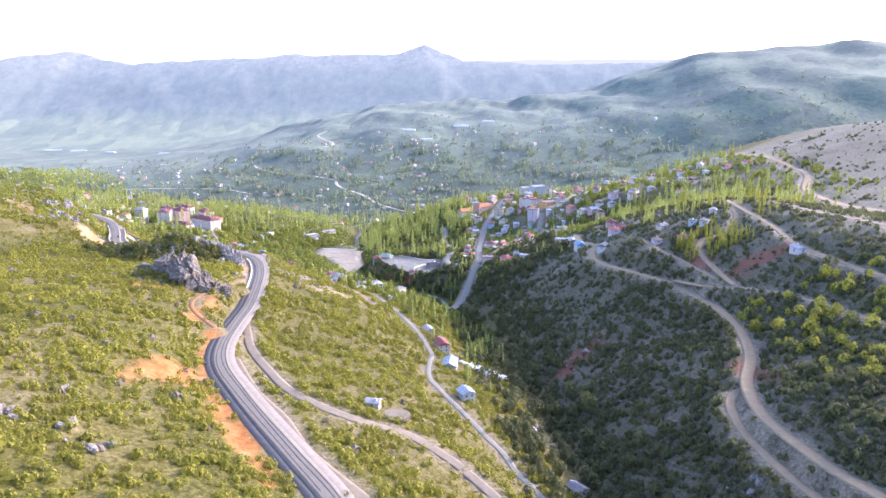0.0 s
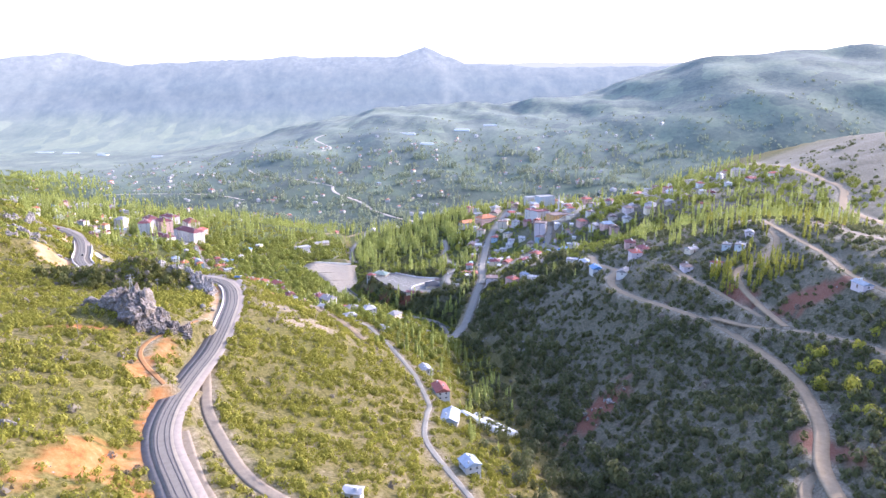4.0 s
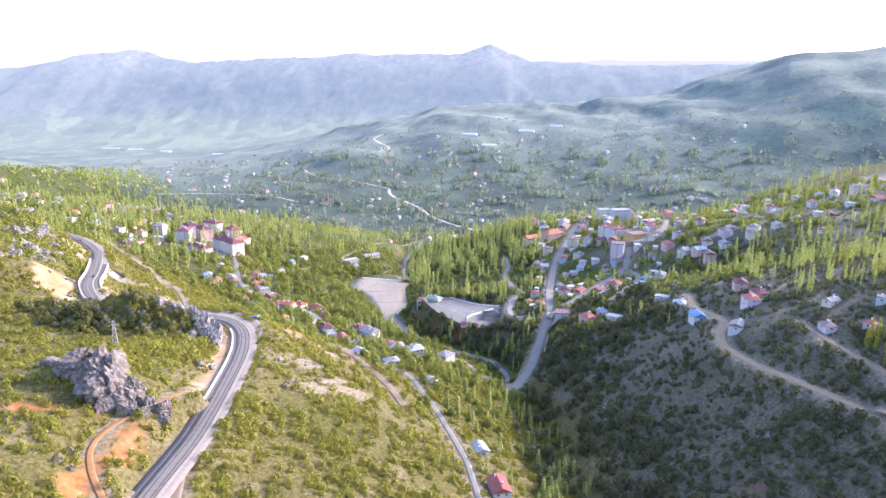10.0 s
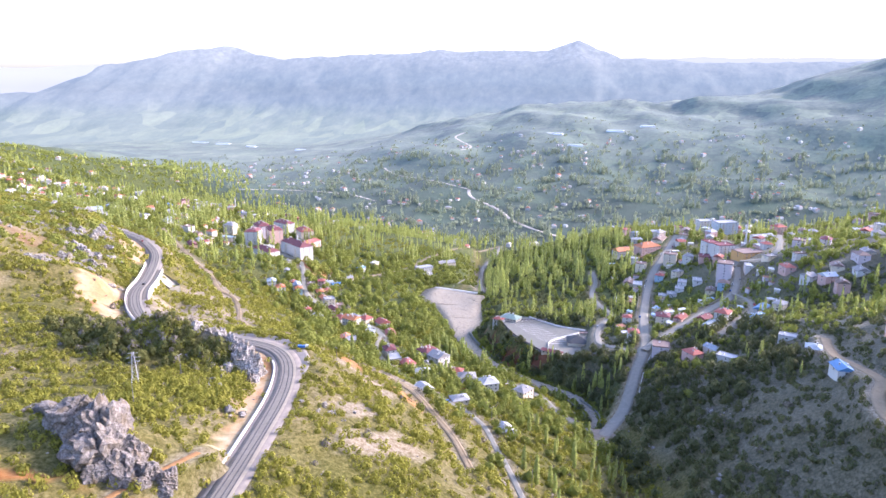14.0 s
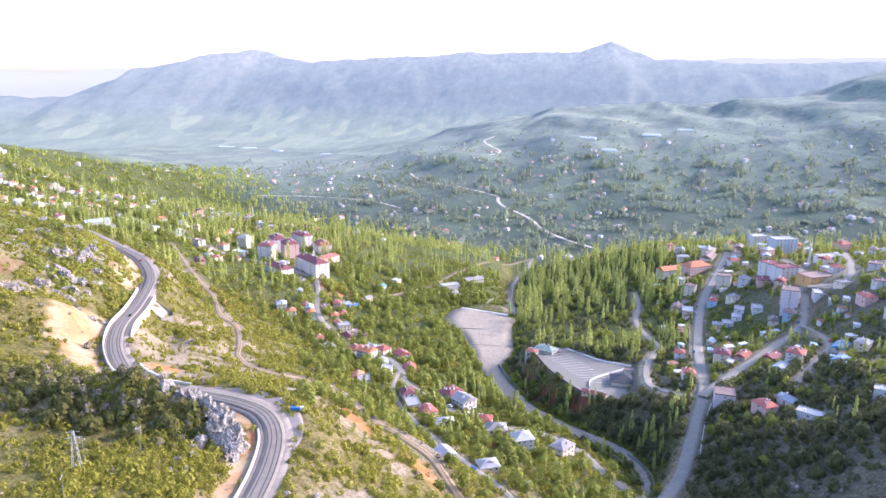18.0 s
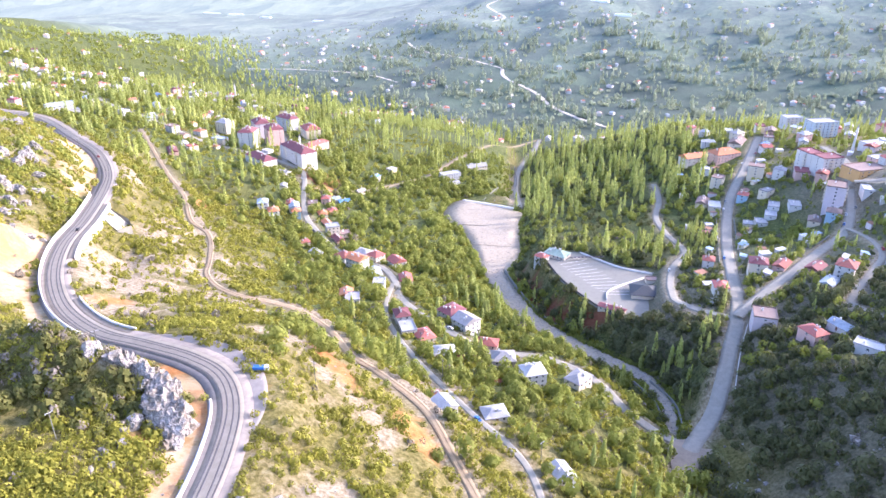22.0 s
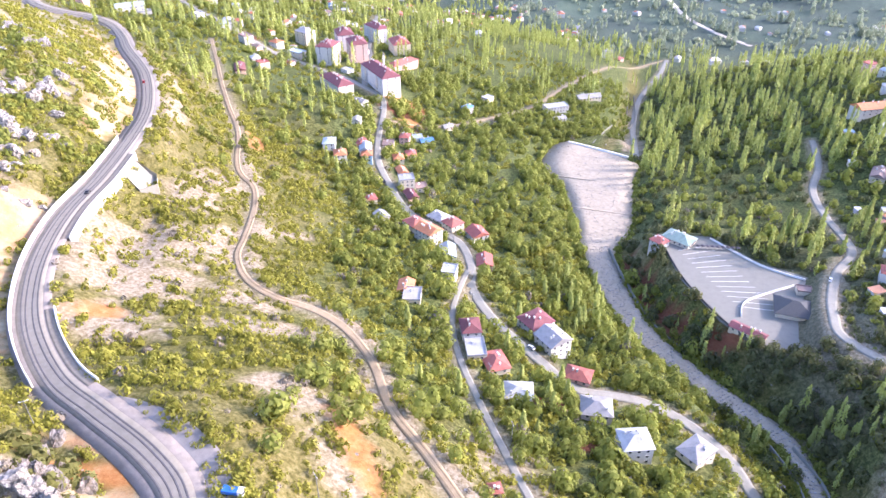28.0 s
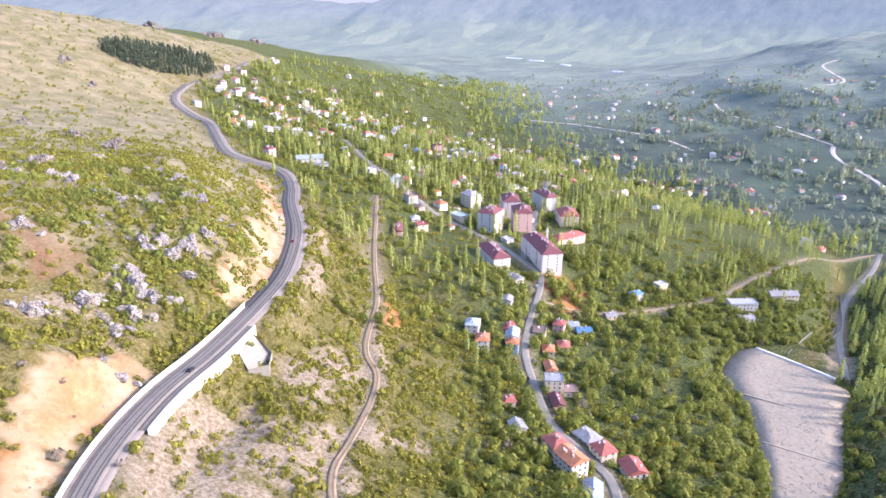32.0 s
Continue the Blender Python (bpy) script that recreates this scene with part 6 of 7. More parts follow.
scatter("bare_valley_trees", [tuft(88 + k, 60, 6.6, 2.9, 0.8, 0.5) for k in range(2)], sow(45, 560, -480, 20, 660, 1200, lambda x, y: terrace(x, y) * drift(x, y, 60, 76, 0.1, 0.5), 1.5, (0.7, 1.2)), TWIG, "grey brown trees not yet in leaf on the terraces", "trees")
# poplars
wood = lambda x, y: smooth(14, 34, beside(x, y)) * smooth(250, 190, beside(x, y)) * smooth(900, 945, y) * smooth(1420, 1330, y) * smooth(62, 44, x) * np.maximum(smooth(1035, 1075, y), np.maximum(smooth(975, 955, y), smooth(40, 22, beside(x, y)))) * drift(x, y, 30, 48, 0.0, 0.25)
scatter("poplar_wood", poplar_t, sow(10, 2300, -160, 70, 880, 1420, wood, 1.5, (0.75, 1.3)), POPLAR, "wood of tall slender light green poplars by the river bed", "trees")
rows_w = lambda x, y: smooth(5, 30, below_road(x, y)) * drift(x, y, 75, 49, 0.0, 0.45) * smooth(-150, -240, beside(x, y))
scatter("village_poplars", poplar_t, sow(11, 4000, -1250, -300, 900, 1800, rows_w, 1.5, (0.6, 1.05)), POPLAR, "rows of slender poplars through the village", "trees")
scatter("ridge_poplars", poplar_t, sow(12, 2300, -420, 520, 1200, 1640, lambda x, y: drift(x, y, 90, 50, -0.3, 0.3), 1.5, (0.55, 0.95)), POPLAR, "belt of poplars behind the town ridge", "trees")
bank = lambda x, y: np.maximum(smooth(26, 14, np.hypot((x - 8) * 0.6, y - 785)), np.maximum(smooth(1, 0.6, np.hypot((x + 62) / 34, (y - 838) / 34)), smooth(1, 0.7, np.hypot((x + 110) / 40, (y - 850) / 60)) * 0.6))
scatter("bank_poplars", poplar_t, sow(13, 650, -170, 60, 740, 930, bank, 1.5, (0.5, 0.9)), POPLAR, "slender poplars on the river banks", "trees")
scatter("lane_poplars", poplar_t, sow(14, 420, -70, 60, 420, 720, lambda x, y: smooth(40, 15, np.abs(beside(x, y) + 26)) * drift(x, y, 40, 51), 1.5, (0.35, 0.65)), POPLAR, "young poplars beside the gorge lane", "trees")
town_pop = lambda x, y: drift(x, y, 70, 52, 0.15, 0.5) * smooth(60, 90, beside(x, y))
scatter("town_poplars", poplar_t, sow(15, 1300, 20, 420, 640, 1250, town_pop, 2.0, (0.45, 0.82)), POPLAR, "clumps of bright poplars among the houses", "trees")
scatter("plateau_poplars", poplar_t, sow(16, 130, 192, 240, 520, 570, lambda x, y: 0.8 + 0 * x, 1.0, (0.42, 0.72)), YELLOW, "tight clump of yellow green poplars on the plateau", "trees")
scatter("plateau_grove", poplar_t, sow(17, 260, 225, 330, 560, 720, lambda x, y: drift(x, y, 50, 53), 1.5, (0.42, 0.75)), YELLOW, "grove of yellow green trees along the plateau edge", "trees")
scatter("conifer_wood", cone_t, sow(18, 1700, -1270, -1090, 1090, 1330, lambda x, y: smooth(1, 0.85, np.hypot((x + 1182) / 68, (y - 1210) / 98)), 1.0, (0.8, 1.2)), CONIFER, "dark planted conifer wood on the hillside", "trees")
# the far side of the main valley
far_ch = lambda x, y: (0.12 + 0.88 * drift(x, y, 170, 54, -0.15, 0.35) * (0.4 + 0.6 * drift(x, y, 60, 56, -0.3, 0.3))) * smooth(1500, 1650, y) * smooth(3000, 2300, y) * smooth(-40, 60, beyond_river(x, y))
scatter("far_woods", far_t[:3], sow(19, 17000, -1500, 1500, 1500, 3000, far_ch, 1.0, (0.7, 1.5)), HAZED_FARTREE, "dark woods over the far side of the valley", "trees")
flat_ch = lambda x, y: smooth(60, -40, np.abs(beyond_river(x, y)) - 120) * (0.3 + 0.7 * drift(x, y, 70, 57)) + 0.5 * drift(x, y, 90, 58, 0.1, 0.5) * smooth(0, -120, beyond_river(x, y)) * smooth(10, 60, below_road(x, y))
scatter("valley_poplars", far_t[3:], sow(30, 9000, -2000, -200, 1480, 2600, flat_ch, 1.0, (0.7, 1.3)), POPLAR, "lines of poplars along the main valley", "trees")
slope_ch = lambda x, y: (0.15 + 0.85 * drift(x, y, 110, 59, -0.2, 0.4)) * smooth(-20, -100, beyond_river(x, y)) * smooth(10, 60, below_road(x, y))
scatter("valley_woods", far_t[:3], sow(32, 19000, -2100, -300, 1480, 2700, slope_ch, 1.0, (0.6, 1.2)), ORCHARD, "green orchards on the far village slope", "trees")
hill_pop = lambda x, y: drift(x, y, 120, 68, 0.1, 0.5) * smooth(20, 90, beyond_river(x, y))
scatter("hill_poplars", far_t[3:], sow(33, 9000, -800, 900, 1560, 2500, hill_pop, 1.0, (0.8, 1.5)), HAZED_FARTREE, "grey green poplars on the far hill", "trees")


# hamlets too far away to tell single houses apart
wall_t = np.array([(-5, -4, -2), (5, -4, -2), (5, -4, 5), (-5, -4, 5), (5, -4, -2), (5, 4, -2), (5, 4, 5), (5, -4, 5), (5, 4, -2), (-5, 4, -2), (-5, 4, 5), (5, 4, 5), (-5, 4, -2), (-5, -4, -2), (-5, -4, 5), (-5, 4, 5)])
roof_t = np.array([(-5.4, -4.4, 4.9), (5.4, -4.4, 4.9), (3, -0.2, 7), (-3, -0.2, 7), (5.4, -4.4, 4.9), (5.4, 4.4, 4.9), (3, 0.2, 7), (3, -0.2, 7), (5.4, 4.4, 4.9), (-5.4, 4.4, 4.9), (-3, 0.2, 7), (3, 0.2, 7), (-5.4, 4.4, 4.9), (-5.4, -4.4, 4.9), (-3, -0.2, 7), (-3, 0.2, 7), (-3, -0.2, 7), (3, -0.2, 7), (3, 0.2, 7), (-3, 0.2, 7)])
hamlet = lambda x, y: drift(x, y, 150, 69, 0.25, 0.6) * (smooth(10, 50, below_road(x, y)) + smooth(40, 120, beyond_river(x, y)))
near_homes = sow(35, 1000, -1150, -430, 1130, 1780, lambda x, y: drift(x, y, 110, 71, -0.1, 0.4) * smooth(10, 50, below_road(x, y)) * 0.8, 3.0, (0.7, 1.15))
homes = sow(34, 1500, -1400, 800, 1450, 2650, hamlet, 3.0, (0.7, 1.2))
homes = np.concatenate([homes, near_homes])
far_roof, fn, fl, fb = mat("far_roofs", 0.85)
fl.new(ramp(fn, fl, noise_at(fn, fl, 0.05, 2.0), [(0.4, (0.62, 0.6, 0.58)), (0.5, (0.5, 0.47, 0.45)), (0.52, (0.42, 0.15, 0.09)), (0.62, (0.5, 0.2, 0.12))]), fb.inputs["Base Color"])
scatter("hamlet_walls", [wall_t], homes, plain("far_plaster", (0.55, 0.53, 0.5), 0.9), "pale walls of small far hamlets", "houses", 4)
scatter("hamlet_roofs", [roof_t], homes, far_roof, "red and pale roofs of small far hamlets", "roofs", 4)


def tree_thing(kind):
    ob = new("poplar_tree" if kind == "poplar" else "broadleaf_tree")
    bm = bmesh.new()
    h, r = (9.0, 0.2) if kind == "poplar" else (3.4, 0.24)
    bmesh.ops.create_cone(bm, segments=7, radius1=r, radius2=r * 0.3, depth=h, cap_ends=True, matrix=pose(0, 0, h / 2 - 0.4))
    for k in range(5):
        a = k * 2.4
        bmesh.ops.create_cone(bm, segments=5, radius1=r * 0.4, radius2=r * 0.1, depth=h * 0.4, matrix=pose(math.cos(a) * h * 0.1, math.sin(a) * h * 0.1, h * (0.5 + 0.08 * k), 0, 35 if kind != "poplar" else 12, math.degrees(a)))
    part("trunk", bm, BARK, ob)
    t = tuft(61, 150, 14.0, 1.5, 0.95, 0.9, "spire", 1.6) if kind == "poplar" else tuft(62, 190, 6.2, 2.8, 0.95, 1.0)
    me = bpy.data.meshes.new("crown")
    fill_mesh(me, t, np.arange(len(t)).reshape(-1, 3))
    part("crown", me, POPLAR if kind == "poplar" else ORCHARD, ob)
    return ob


def single_trees(kind, seed, boxes, each, group, label):
    first = None
    r = random.Random(seed)
    for x0, x1, y0, y1 in boxes:
        for k in range(each):
            x, y = r.uniform(x0, x1), r.uniform(y0, y1)
            if not clear_of(x, y, 1.5):
                continue
            s = r.uniform(0.6, 1.1)
            m = pose(x, y, float(at_ground(x, y)[0]), 0, 0, r.uniform(0, 360)) @ Matrix.Diagonal((s, s, s * r.uniform(0.85, 1.15), 1))
            if first is None:
                first = tree_thing(kind)
                tagged(first, label, "tree", group)
                first.matrix_world = m
            else:
                t = copy_thing(first, m)
                t.matrix_basis = m


single_trees("poplar", 71, [(-40, 20, 560, 700), (-150, -90, 790, 880), (-30, 30, 770, 800), (-30, 40, 930, 1000), (-200, -100, 700, 760), (20, 40, 500, 560)], 20, "single poplars in the valley", "slender light green poplar with upright branches")
single_trees("broad", 72, [(-100, -40, 690, 730), (-110, -20, 620, 700), (-150, -100, 720, 760), (-250, -200, 770, 830), (-180, -130, 760, 850), (-60, 0, 560, 640)], 20, "garden trees by the lane", "round light green fruit tree in young leaf")


# ---- rocks ----
def rock_material(name, dark, mid, lite):
    m, n, l, b = mat(name, 0.95, 0.0, 0.15)
    c = ramp(n, l, noise_at(n, l, 0.5, 9.0, 0.72), [(0.3, dark), (0.48, mid), (0.66, lite)])
    crack = node(n, "ShaderNodeTexVoronoi", Scale=0.45)
    crack.feature = "DISTANCE_TO_EDGE"
    l.new(node(n, "ShaderNodeNewGeometry").outputs["Position"], crack.inputs["Vector"])
    c = mix(n, l, ramp(n, l, crack.outputs["Distance"], [(0.0, (0.75, 0.75, 0.75)), (0.09, (0, 0, 0))]), c, dark)
    c = mix(n, l, ramp(n, l, noise_at(n, l, 0.2, 4.0), [(0.52, (0, 0, 0)), (0.68, (0.6, 0.6, 0.6))]), c, (0.2, 0.15, 0.09))
    l.new(c, b.inputs["Base Color"])
    bump(n, l, noise_at(n, l, 1.3, 8.0, 0.75), b, 1.0, 0.5)
    return m


ROCK = rock_material("grey_limestone", (0.12, 0.11, 0.098), (0.31, 0.288, 0.265), (0.46, 0.435, 0.405))
DARKROCK = rock_material("dark_weathered_limestone", (0.085, 0.075, 0.065), (0.21, 0.188, 0.168), (0.34, 0.31, 0.285))


def rock_mesh(seed, rough=0.2, fine=3):
    """An angular block: planes cut at chance angles, then cracked and pitted."""
    r = random.Random(seed * 13 + 5)
    planes = []
    for k in range(13):
        d = Vector((r.gauss(0, 1), r.gauss(0, 1), r.gauss(0, 0.8))).normalized()
        planes.append((d, r.uniform(0.55, 0.95)))
    bm = bmesh.new()
    bmesh.ops.create_icosphere(bm, subdivisions=fine, radius=1.0)
    for v in bm.verts:
        d = v.co.normalized()
        far = min([w / max(d.dot(n), 0.05) for n, w in planes] + [1.25])
        p = d * 1.6 + Vector((seed * 7.3, seed * 3.1, seed))
        n = (0.25 - abs(noise.noise(p * 1.7))) * 1.3 + (0.25 - abs(noise.noise(p * 4.1))) * 0.7 + noise.noise(p * 9.0) * 0.3
        v.co = d * far * (1 + rough * n * 1.5)
    me = bpy.data.meshes.new("boulder")
    bm.to_mesh(me)
    bm.free()
    return me


rock_shapes = {False: [rock_mesh(k) for k in range(6)], True: [rock_mesh(k + 9, 0.26) for k in range(5)]}
crag_shapes = {False: [rock_mesh(k + 20, 0.22, 4) for k in range(4)], True: [rock_mesh(k + 30, 0.2, 4) for k in range(4)]}
for shapes in (rock_shapes, crag_shapes):
    for k, ms in shapes.items():
        for me in ms:
            me.materials.append(DARKROCK if k else ROCK)


def outcrop(rows, seed, dark, label, group="rock outcrops"):
    """Boulders (x, y, width, height) that stand together as one outcrop."""
    r = random.Random(seed)
    x0, y0 = rows[0][:2]
    z0 = float(at_ground(x0, y0)[0])
    ob = root("rock_outcrop", x0, y0, z0, 0, label, "rock", group)
    for x, y, w, h in rows:
        z = float(at_ground(x, y)[0])
        m = pose(x - x0, y - y0, z - z0 + h * 0.1, r.uniform(-14, 14), r.uniform(-14, 14), r.uniform(0, 360)) @ Matrix.Diagonal((w * r.uniform(0.42, 0.6), w * r.uniform(0.36, 0.55), h * 0.72, 1))
        part("boulder", r.choice((crag_shapes if w > 7 else rock_shapes)[dark]), None, ob, m=m)
    return ob


def scree(cx, cy, a, b, turn, n, small, big, seed, tall=0.8):
    r = random.Random(seed)
    t = radians(turn)
    rows = []
    for k in range(n):
        u, v = r.gauss(0, 0.5) * a, r.gauss(0, 0.5) * b
        w = small + (big - small) * r.random() ** 2
        rows.append((cx + u * math.cos(t) - v * math.sin(t), cy + u * math.sin(t) + v * math.cos(t), w, w * tall * r.uniform(0.6, 1.2)))
    return [q for q in rows if clear_of(q[0], q[1], q[2] * 0.4)] or rows[:1]


cliff = [(-172, 454, 20, 15), (-181, 458, 19, 16), (-163, 452, 16, 12), (-190, 462, 18, 13), (-156, 453, 13, 9), (-168, 448, 15, 11), (-177, 450, 15, 11), (-199, 467, 15, 9), (-150, 454, 10, 6), (-161, 446, 12, 8), (-208, 471, 13, 7), (-186, 453, 13, 9), (-216, 474, 11, 5), (-155, 447, 9, 5), (-170, 443, 10, 6), (-148, 449, 6, 4), (-225, 477, 9, 4), (-176, 462, 16, 14), (-166, 458, 14, 11)]
outcrop(cliff, 1, True, "big dark grey limestone crag on the slope above the road")
outcrop([(-177, 571, 12, 12), (-182, 571, 11, 12), (-173, 567, 9, 9), (-187, 573, 10, 11), (-180, 564, 9, 8), (-193, 576, 9, 9), (-171, 560, 6, 5), (-176, 564, 10, 9), (-199, 578, 8, 9), (-187, 561, 6, 5), (-204, 577, 7, 6), (-211, 576, 7, 6), (-184, 577, 8, 10)], 2, False, "pale grey crag standing over the road bend")
outcrop(scree(-205, 585, 22, 6, 160, 14, 3, 8, 3, 1.0), 3, True, "dark grey rocks along the knoll crest")
outcrop(scree(-186, 548, 6, 14, 0, 9, 2, 5, 4), 4, False, "pale boulders below the crag")
outcrop(scree(-160, 521, 5, 5, 0, 5, 2.5, 5, 5), 5, False, "small group of pale boulders beside the road")
for k, (cx, cy, a, n) in enumerate([(-419, 738, 9, 12), (-409, 712, 8, 10), (-409, 737, 6, 8), (-399, 746, 6, 7), (-393, 729, 5, 7), (-389, 714, 6, 7), (-413, 687, 9, 9), (-430, 780, 6, 8), (-442, 798, 6, 7), (-474, 829, 5, 5), (-430, 765, 5, 6), (-412, 766, 4, 5), (-450, 760, 12, 10), (-466, 715, 7, 6), (-529, 762, 10, 8), (-489, 782, 12, 9), (-501, 823, 9, 8), (-537, 827, 10, 8), (-359, 702, 5, 5), (-463, 746, 6, 6), (-547, 740, 9, 9), (-571, 763, 9, 8), (-533, 767, 7, 7), (-483, 780, 8, 9), (-468, 808, 7, 9), (-452, 816, 5, 6), (-440, 768, 7, 9), (-435, 798, 5, 6), (-589, 810, 7, 6), (-542, 827, 6, 6)]):
    outcrop(scree(cx, cy, a * 1.5, a * 0.8, 35, n + 2, 2.4, 9.0, 20 + k, 0.6), 40 + k, False, "cluster of light grey limestone rocks on the grassy hill")
for k, (cx, cy, a, n) in enumerate([(-1142, 1041, 22, 9), (-1053, 1030, 20, 9), (-738, 865, 24, 14), (-690, 876, 20, 12), (-640, 848, 22, 9), (-569, 761, 16, 9), (-556, 742, 18, 9), (-815, 849, 22, 8), (-1532, 1581, 40, 9), (-1185, 1175, 12, 4), (-1944, 1640, 60, 14), (-1915, 1800, 70, 16), (-1920, 1960, 60, 14)]):
    outcrop(scree(cx, cy, a, a * 0.4, 150, n, 3.0 if cx > -1800 else 10.0, 11.0 if cx > -1800 else 30.0, 110 + k, 0.7), 130 + k, True, "weathered grey outcrop on the dry upper hillside")
for k, (cx, cy, n) in enumerate([(-141, 240, 5), (-153, 301, 4), (-118, 205, 6), (-150, 210, 6), (-196, 262, 5), (-210, 300, 4), (-166, 232, 4), (-134, 214, 4)]):
    outcrop(scree(cx, cy, 7, 6, 0, n + 1, 1.6, 5.2, 60 + k, 0.9), 70 + k, False, "small group of grey boulders in the grass")
for k, (cx, cy, a, b, n) in enumerate([(128, 255, 12, 9, 14), (60, 372, 8, 20, 22), (98, 470, 16, 10, 12), (30, 690, 10, 22, 18), (80, 690, 22, 12, 14), (70, 610, 16, 14, 12), (-126, 545, 16, 8, 10), (150, 640, 14, 8, 9)]):
    outcrop(scree(cx, cy, a, b, 20, n, 1.2, 4.5, 80 + k, 0.7), 90 + k, False, "broken grey rocks on the gorge side")
stone_t = []
for k in range(3):
    bm = bmesh.new()
    bmesh.ops.create_cube(bm, size=1.0)
    rs = random.Random(k)
    for v in bm.verts:
        v.co *= rs.uniform(0.6, 1.2)
    stone_t.append(np.array([v.co for f in bm.faces for v in f.verts]))
    bm.free()
scatter("loose_stones", stone_t, sow(31, 9000, -560, 260, 180, 960, lambda x, y: 0.12 + 0.6 * spots(PALE, x, y) + 0.25 * drift(x, y, 30, 55, 0.4, 0.8), 0.5, (0.4, 1.2), (0.5, 0.9)), ROCK, "loose pale stones lying on the slopes", "stones", 4)
bed_r = np.random.RandomState(8)
pick = bed_r.randint(0, len(bed_line), 2600)
ang = bed_r.uniform(-1, 1, 2600) * bed_line[pick, 3] * 0.97
dirs = np.gradient(bed_line[:, :2], axis=0)
dirs /= np.linalg.norm(dirs, axis=1)[:, None]
scatter("river_stones", stone_t, np.column_stack([bed_line[pick, 0] - dirs[pick, 1] * ang, bed_line[pick, 1] + dirs[pick, 0] * ang, bed_line[pick, 2] + 0.12, bed_r.uniform(0.25, 1.05, 2600) ** 1.5, bed_r.uniform(0.3, 0.5, 2600)]), ROCK, "rounded pale stones strewn over the river bed", "stones", 4)


# ---- weir, walls and lot ----
def straight_wall(name, pts, height, thick, material, label, base=None, sink=1.5, category="wall"):
    p = curve_points([(x, y, float(at_ground(x, y)[0]) if base is None else base) for x, y in pts], 3.0)
    return wall_along(name, p, 0, len(p), 0.0, height, thick, material, label, sink, category)


straight_wall("weir", [(-203, 1123), (-175, 1118), (-144, 1111)], 1.6, 2.4, WHITEWALL, "low pale concrete weir across the river bed", -24.0, 5)
for y0, dz in ((1040, -16.9), (985, -12.9), (940, -10.2)):
    i = int(np.argmin(np.abs(bed_line[:, 1] - y0)))
    c, w = bed_line[i], bed_line[i][3]
    straight_wall("sill", [(c[0] - w, c[1] - w * 0.1), (c[0], c[1]), (c[0] + w, c[1] + w * 0.1)], 0.9, 1.0, GRAVEL, "low stone sill across the gravel bed", dz - 0.6, 2)
straight_wall("channel_wall", [(-181, 1130), (-178, 1191), (-173, 1266), (-190, 1352)], 1.2, 0.7, CONCRETE, "grey wall of the paved channel above the weir")
straight_wall("channel_wall", [(-169, 1130), (-167, 1191), (-163, 1262), (-180, 1352)], 1.2, 0.7, CONCRETE, "grey wall of the paved channel above the weir")
straight_wall("bank_wall", [(-123, 925), (-106, 893), (-82, 855), (-54, 832), (-28, 814)], 2.4, 0.8, CONCRETE, "rough concrete bank wall beside the river bed", -8.0)
straight_wall("channel_wall", [(-8, 782), (5, 762), (8, 738), (6, 720)], 2.2, 0.7, CONCRETE, "stone wall of the narrow stream channel")
straight_wall("channel_wall", [(-18, 780), (-5, 758), (-2, 736), (-3, 724)], 2.0, 0.7, CONCRETE, "stone wall of the narrow stream channel")
straight_wall("lot_wall", [(-93, 924), (-72, 881), (-47, 849), (-31, 835)], 1.2, 0.5, plain("dark_coping", (0.1, 0.095, 0.09), 0.8), "low dark wall along the car park edge", LOT_Z, 4)
straight_wall("lot_wall", [(-62, 933), (-31, 913), (-6, 907)], 1.1, 0.5, WHITEWALL, "low white wall along the car park edge", LOT_Z)
straight_wall("yard_wall", [(-38, 856), (-36, 872), (-12, 898)], 1.4, 0.5, WHITEWALL, "low white wall round the pavilion yard", LOT_Z)
straight_wall("road_parapet", [(34, 752), (39, 780), (46, 808)], 0.9, 0.4, WHITEWALL, "low parapet along the town road")
straight_wall("garden_wall", [(56, 905), (60, 960), (64, 1015)], 1.6, 0.4, CONCRETE, "grey garden wall beside the town road")
straight_wall("garden_wall", [(40, 905), (45, 960), (50, 1020)], 1.5, 0.4, CONCRETE, "grey garden wall beside the town road")
straight_wall("garden_wall", [(60, 905), (80, 905), (105, 922), (118, 938)], 1.6, 0.4, CONCRETE, "grey retaining wall above the branch road")
STRIPE = plain("white_road_paint", (0.75, 0.74, 0.72), 0.8)
lot_ob = bpy.data.objects["car_park"]
for k in range(13):
    bm = bmesh.new()
    box(bm, -11, 11, -0.14, 0.14, 0, 0.02)
    part("parking_line", bm, STRIPE, lot_ob, m=pose(-70 + k * 3.4, 918 - k * 4.2, LOT_Z + 0.004, 0, 0, 38 - k * 2.2))
DARKROOF = plain("dark_slate_roof", (0.08, 0.085, 0.09), 0.7)
ob = root("pavilion", -12, 872, LOT_Z, 4, "open pavilion with a dark hipped roof on the car park terrace", "building")
bm = bmesh.new()
box(bm, -9.5, 9.5, -8, 8, -0.3, 3.2)
part("wall", bm, WALL_MAT["cream"], ob)
part("roof", keep(("roof", "hip", 19, 16, "slate"), roof_build("hip", 19, 16, 1.2)), DARKROOF, ob, m=pose(0, 0, 3.2))
ob = root("kiosk", -7, 893, LOT_Z, 10, "small flat kiosk with a dark roof beside the lot road", "building")
bm = bmesh.new()
box(bm, -4, 4, -3, 3, -0.3, 2.8)
part("wall", bm, WALL_MAT["cream"], ob)
part("roof", keep(("roof", "flat", 8, 6, "brown"), roof_build("flat", 8, 6, 0.3)), ROOF_MAT["brown"], ob, m=pose(0, 0, 2.8))
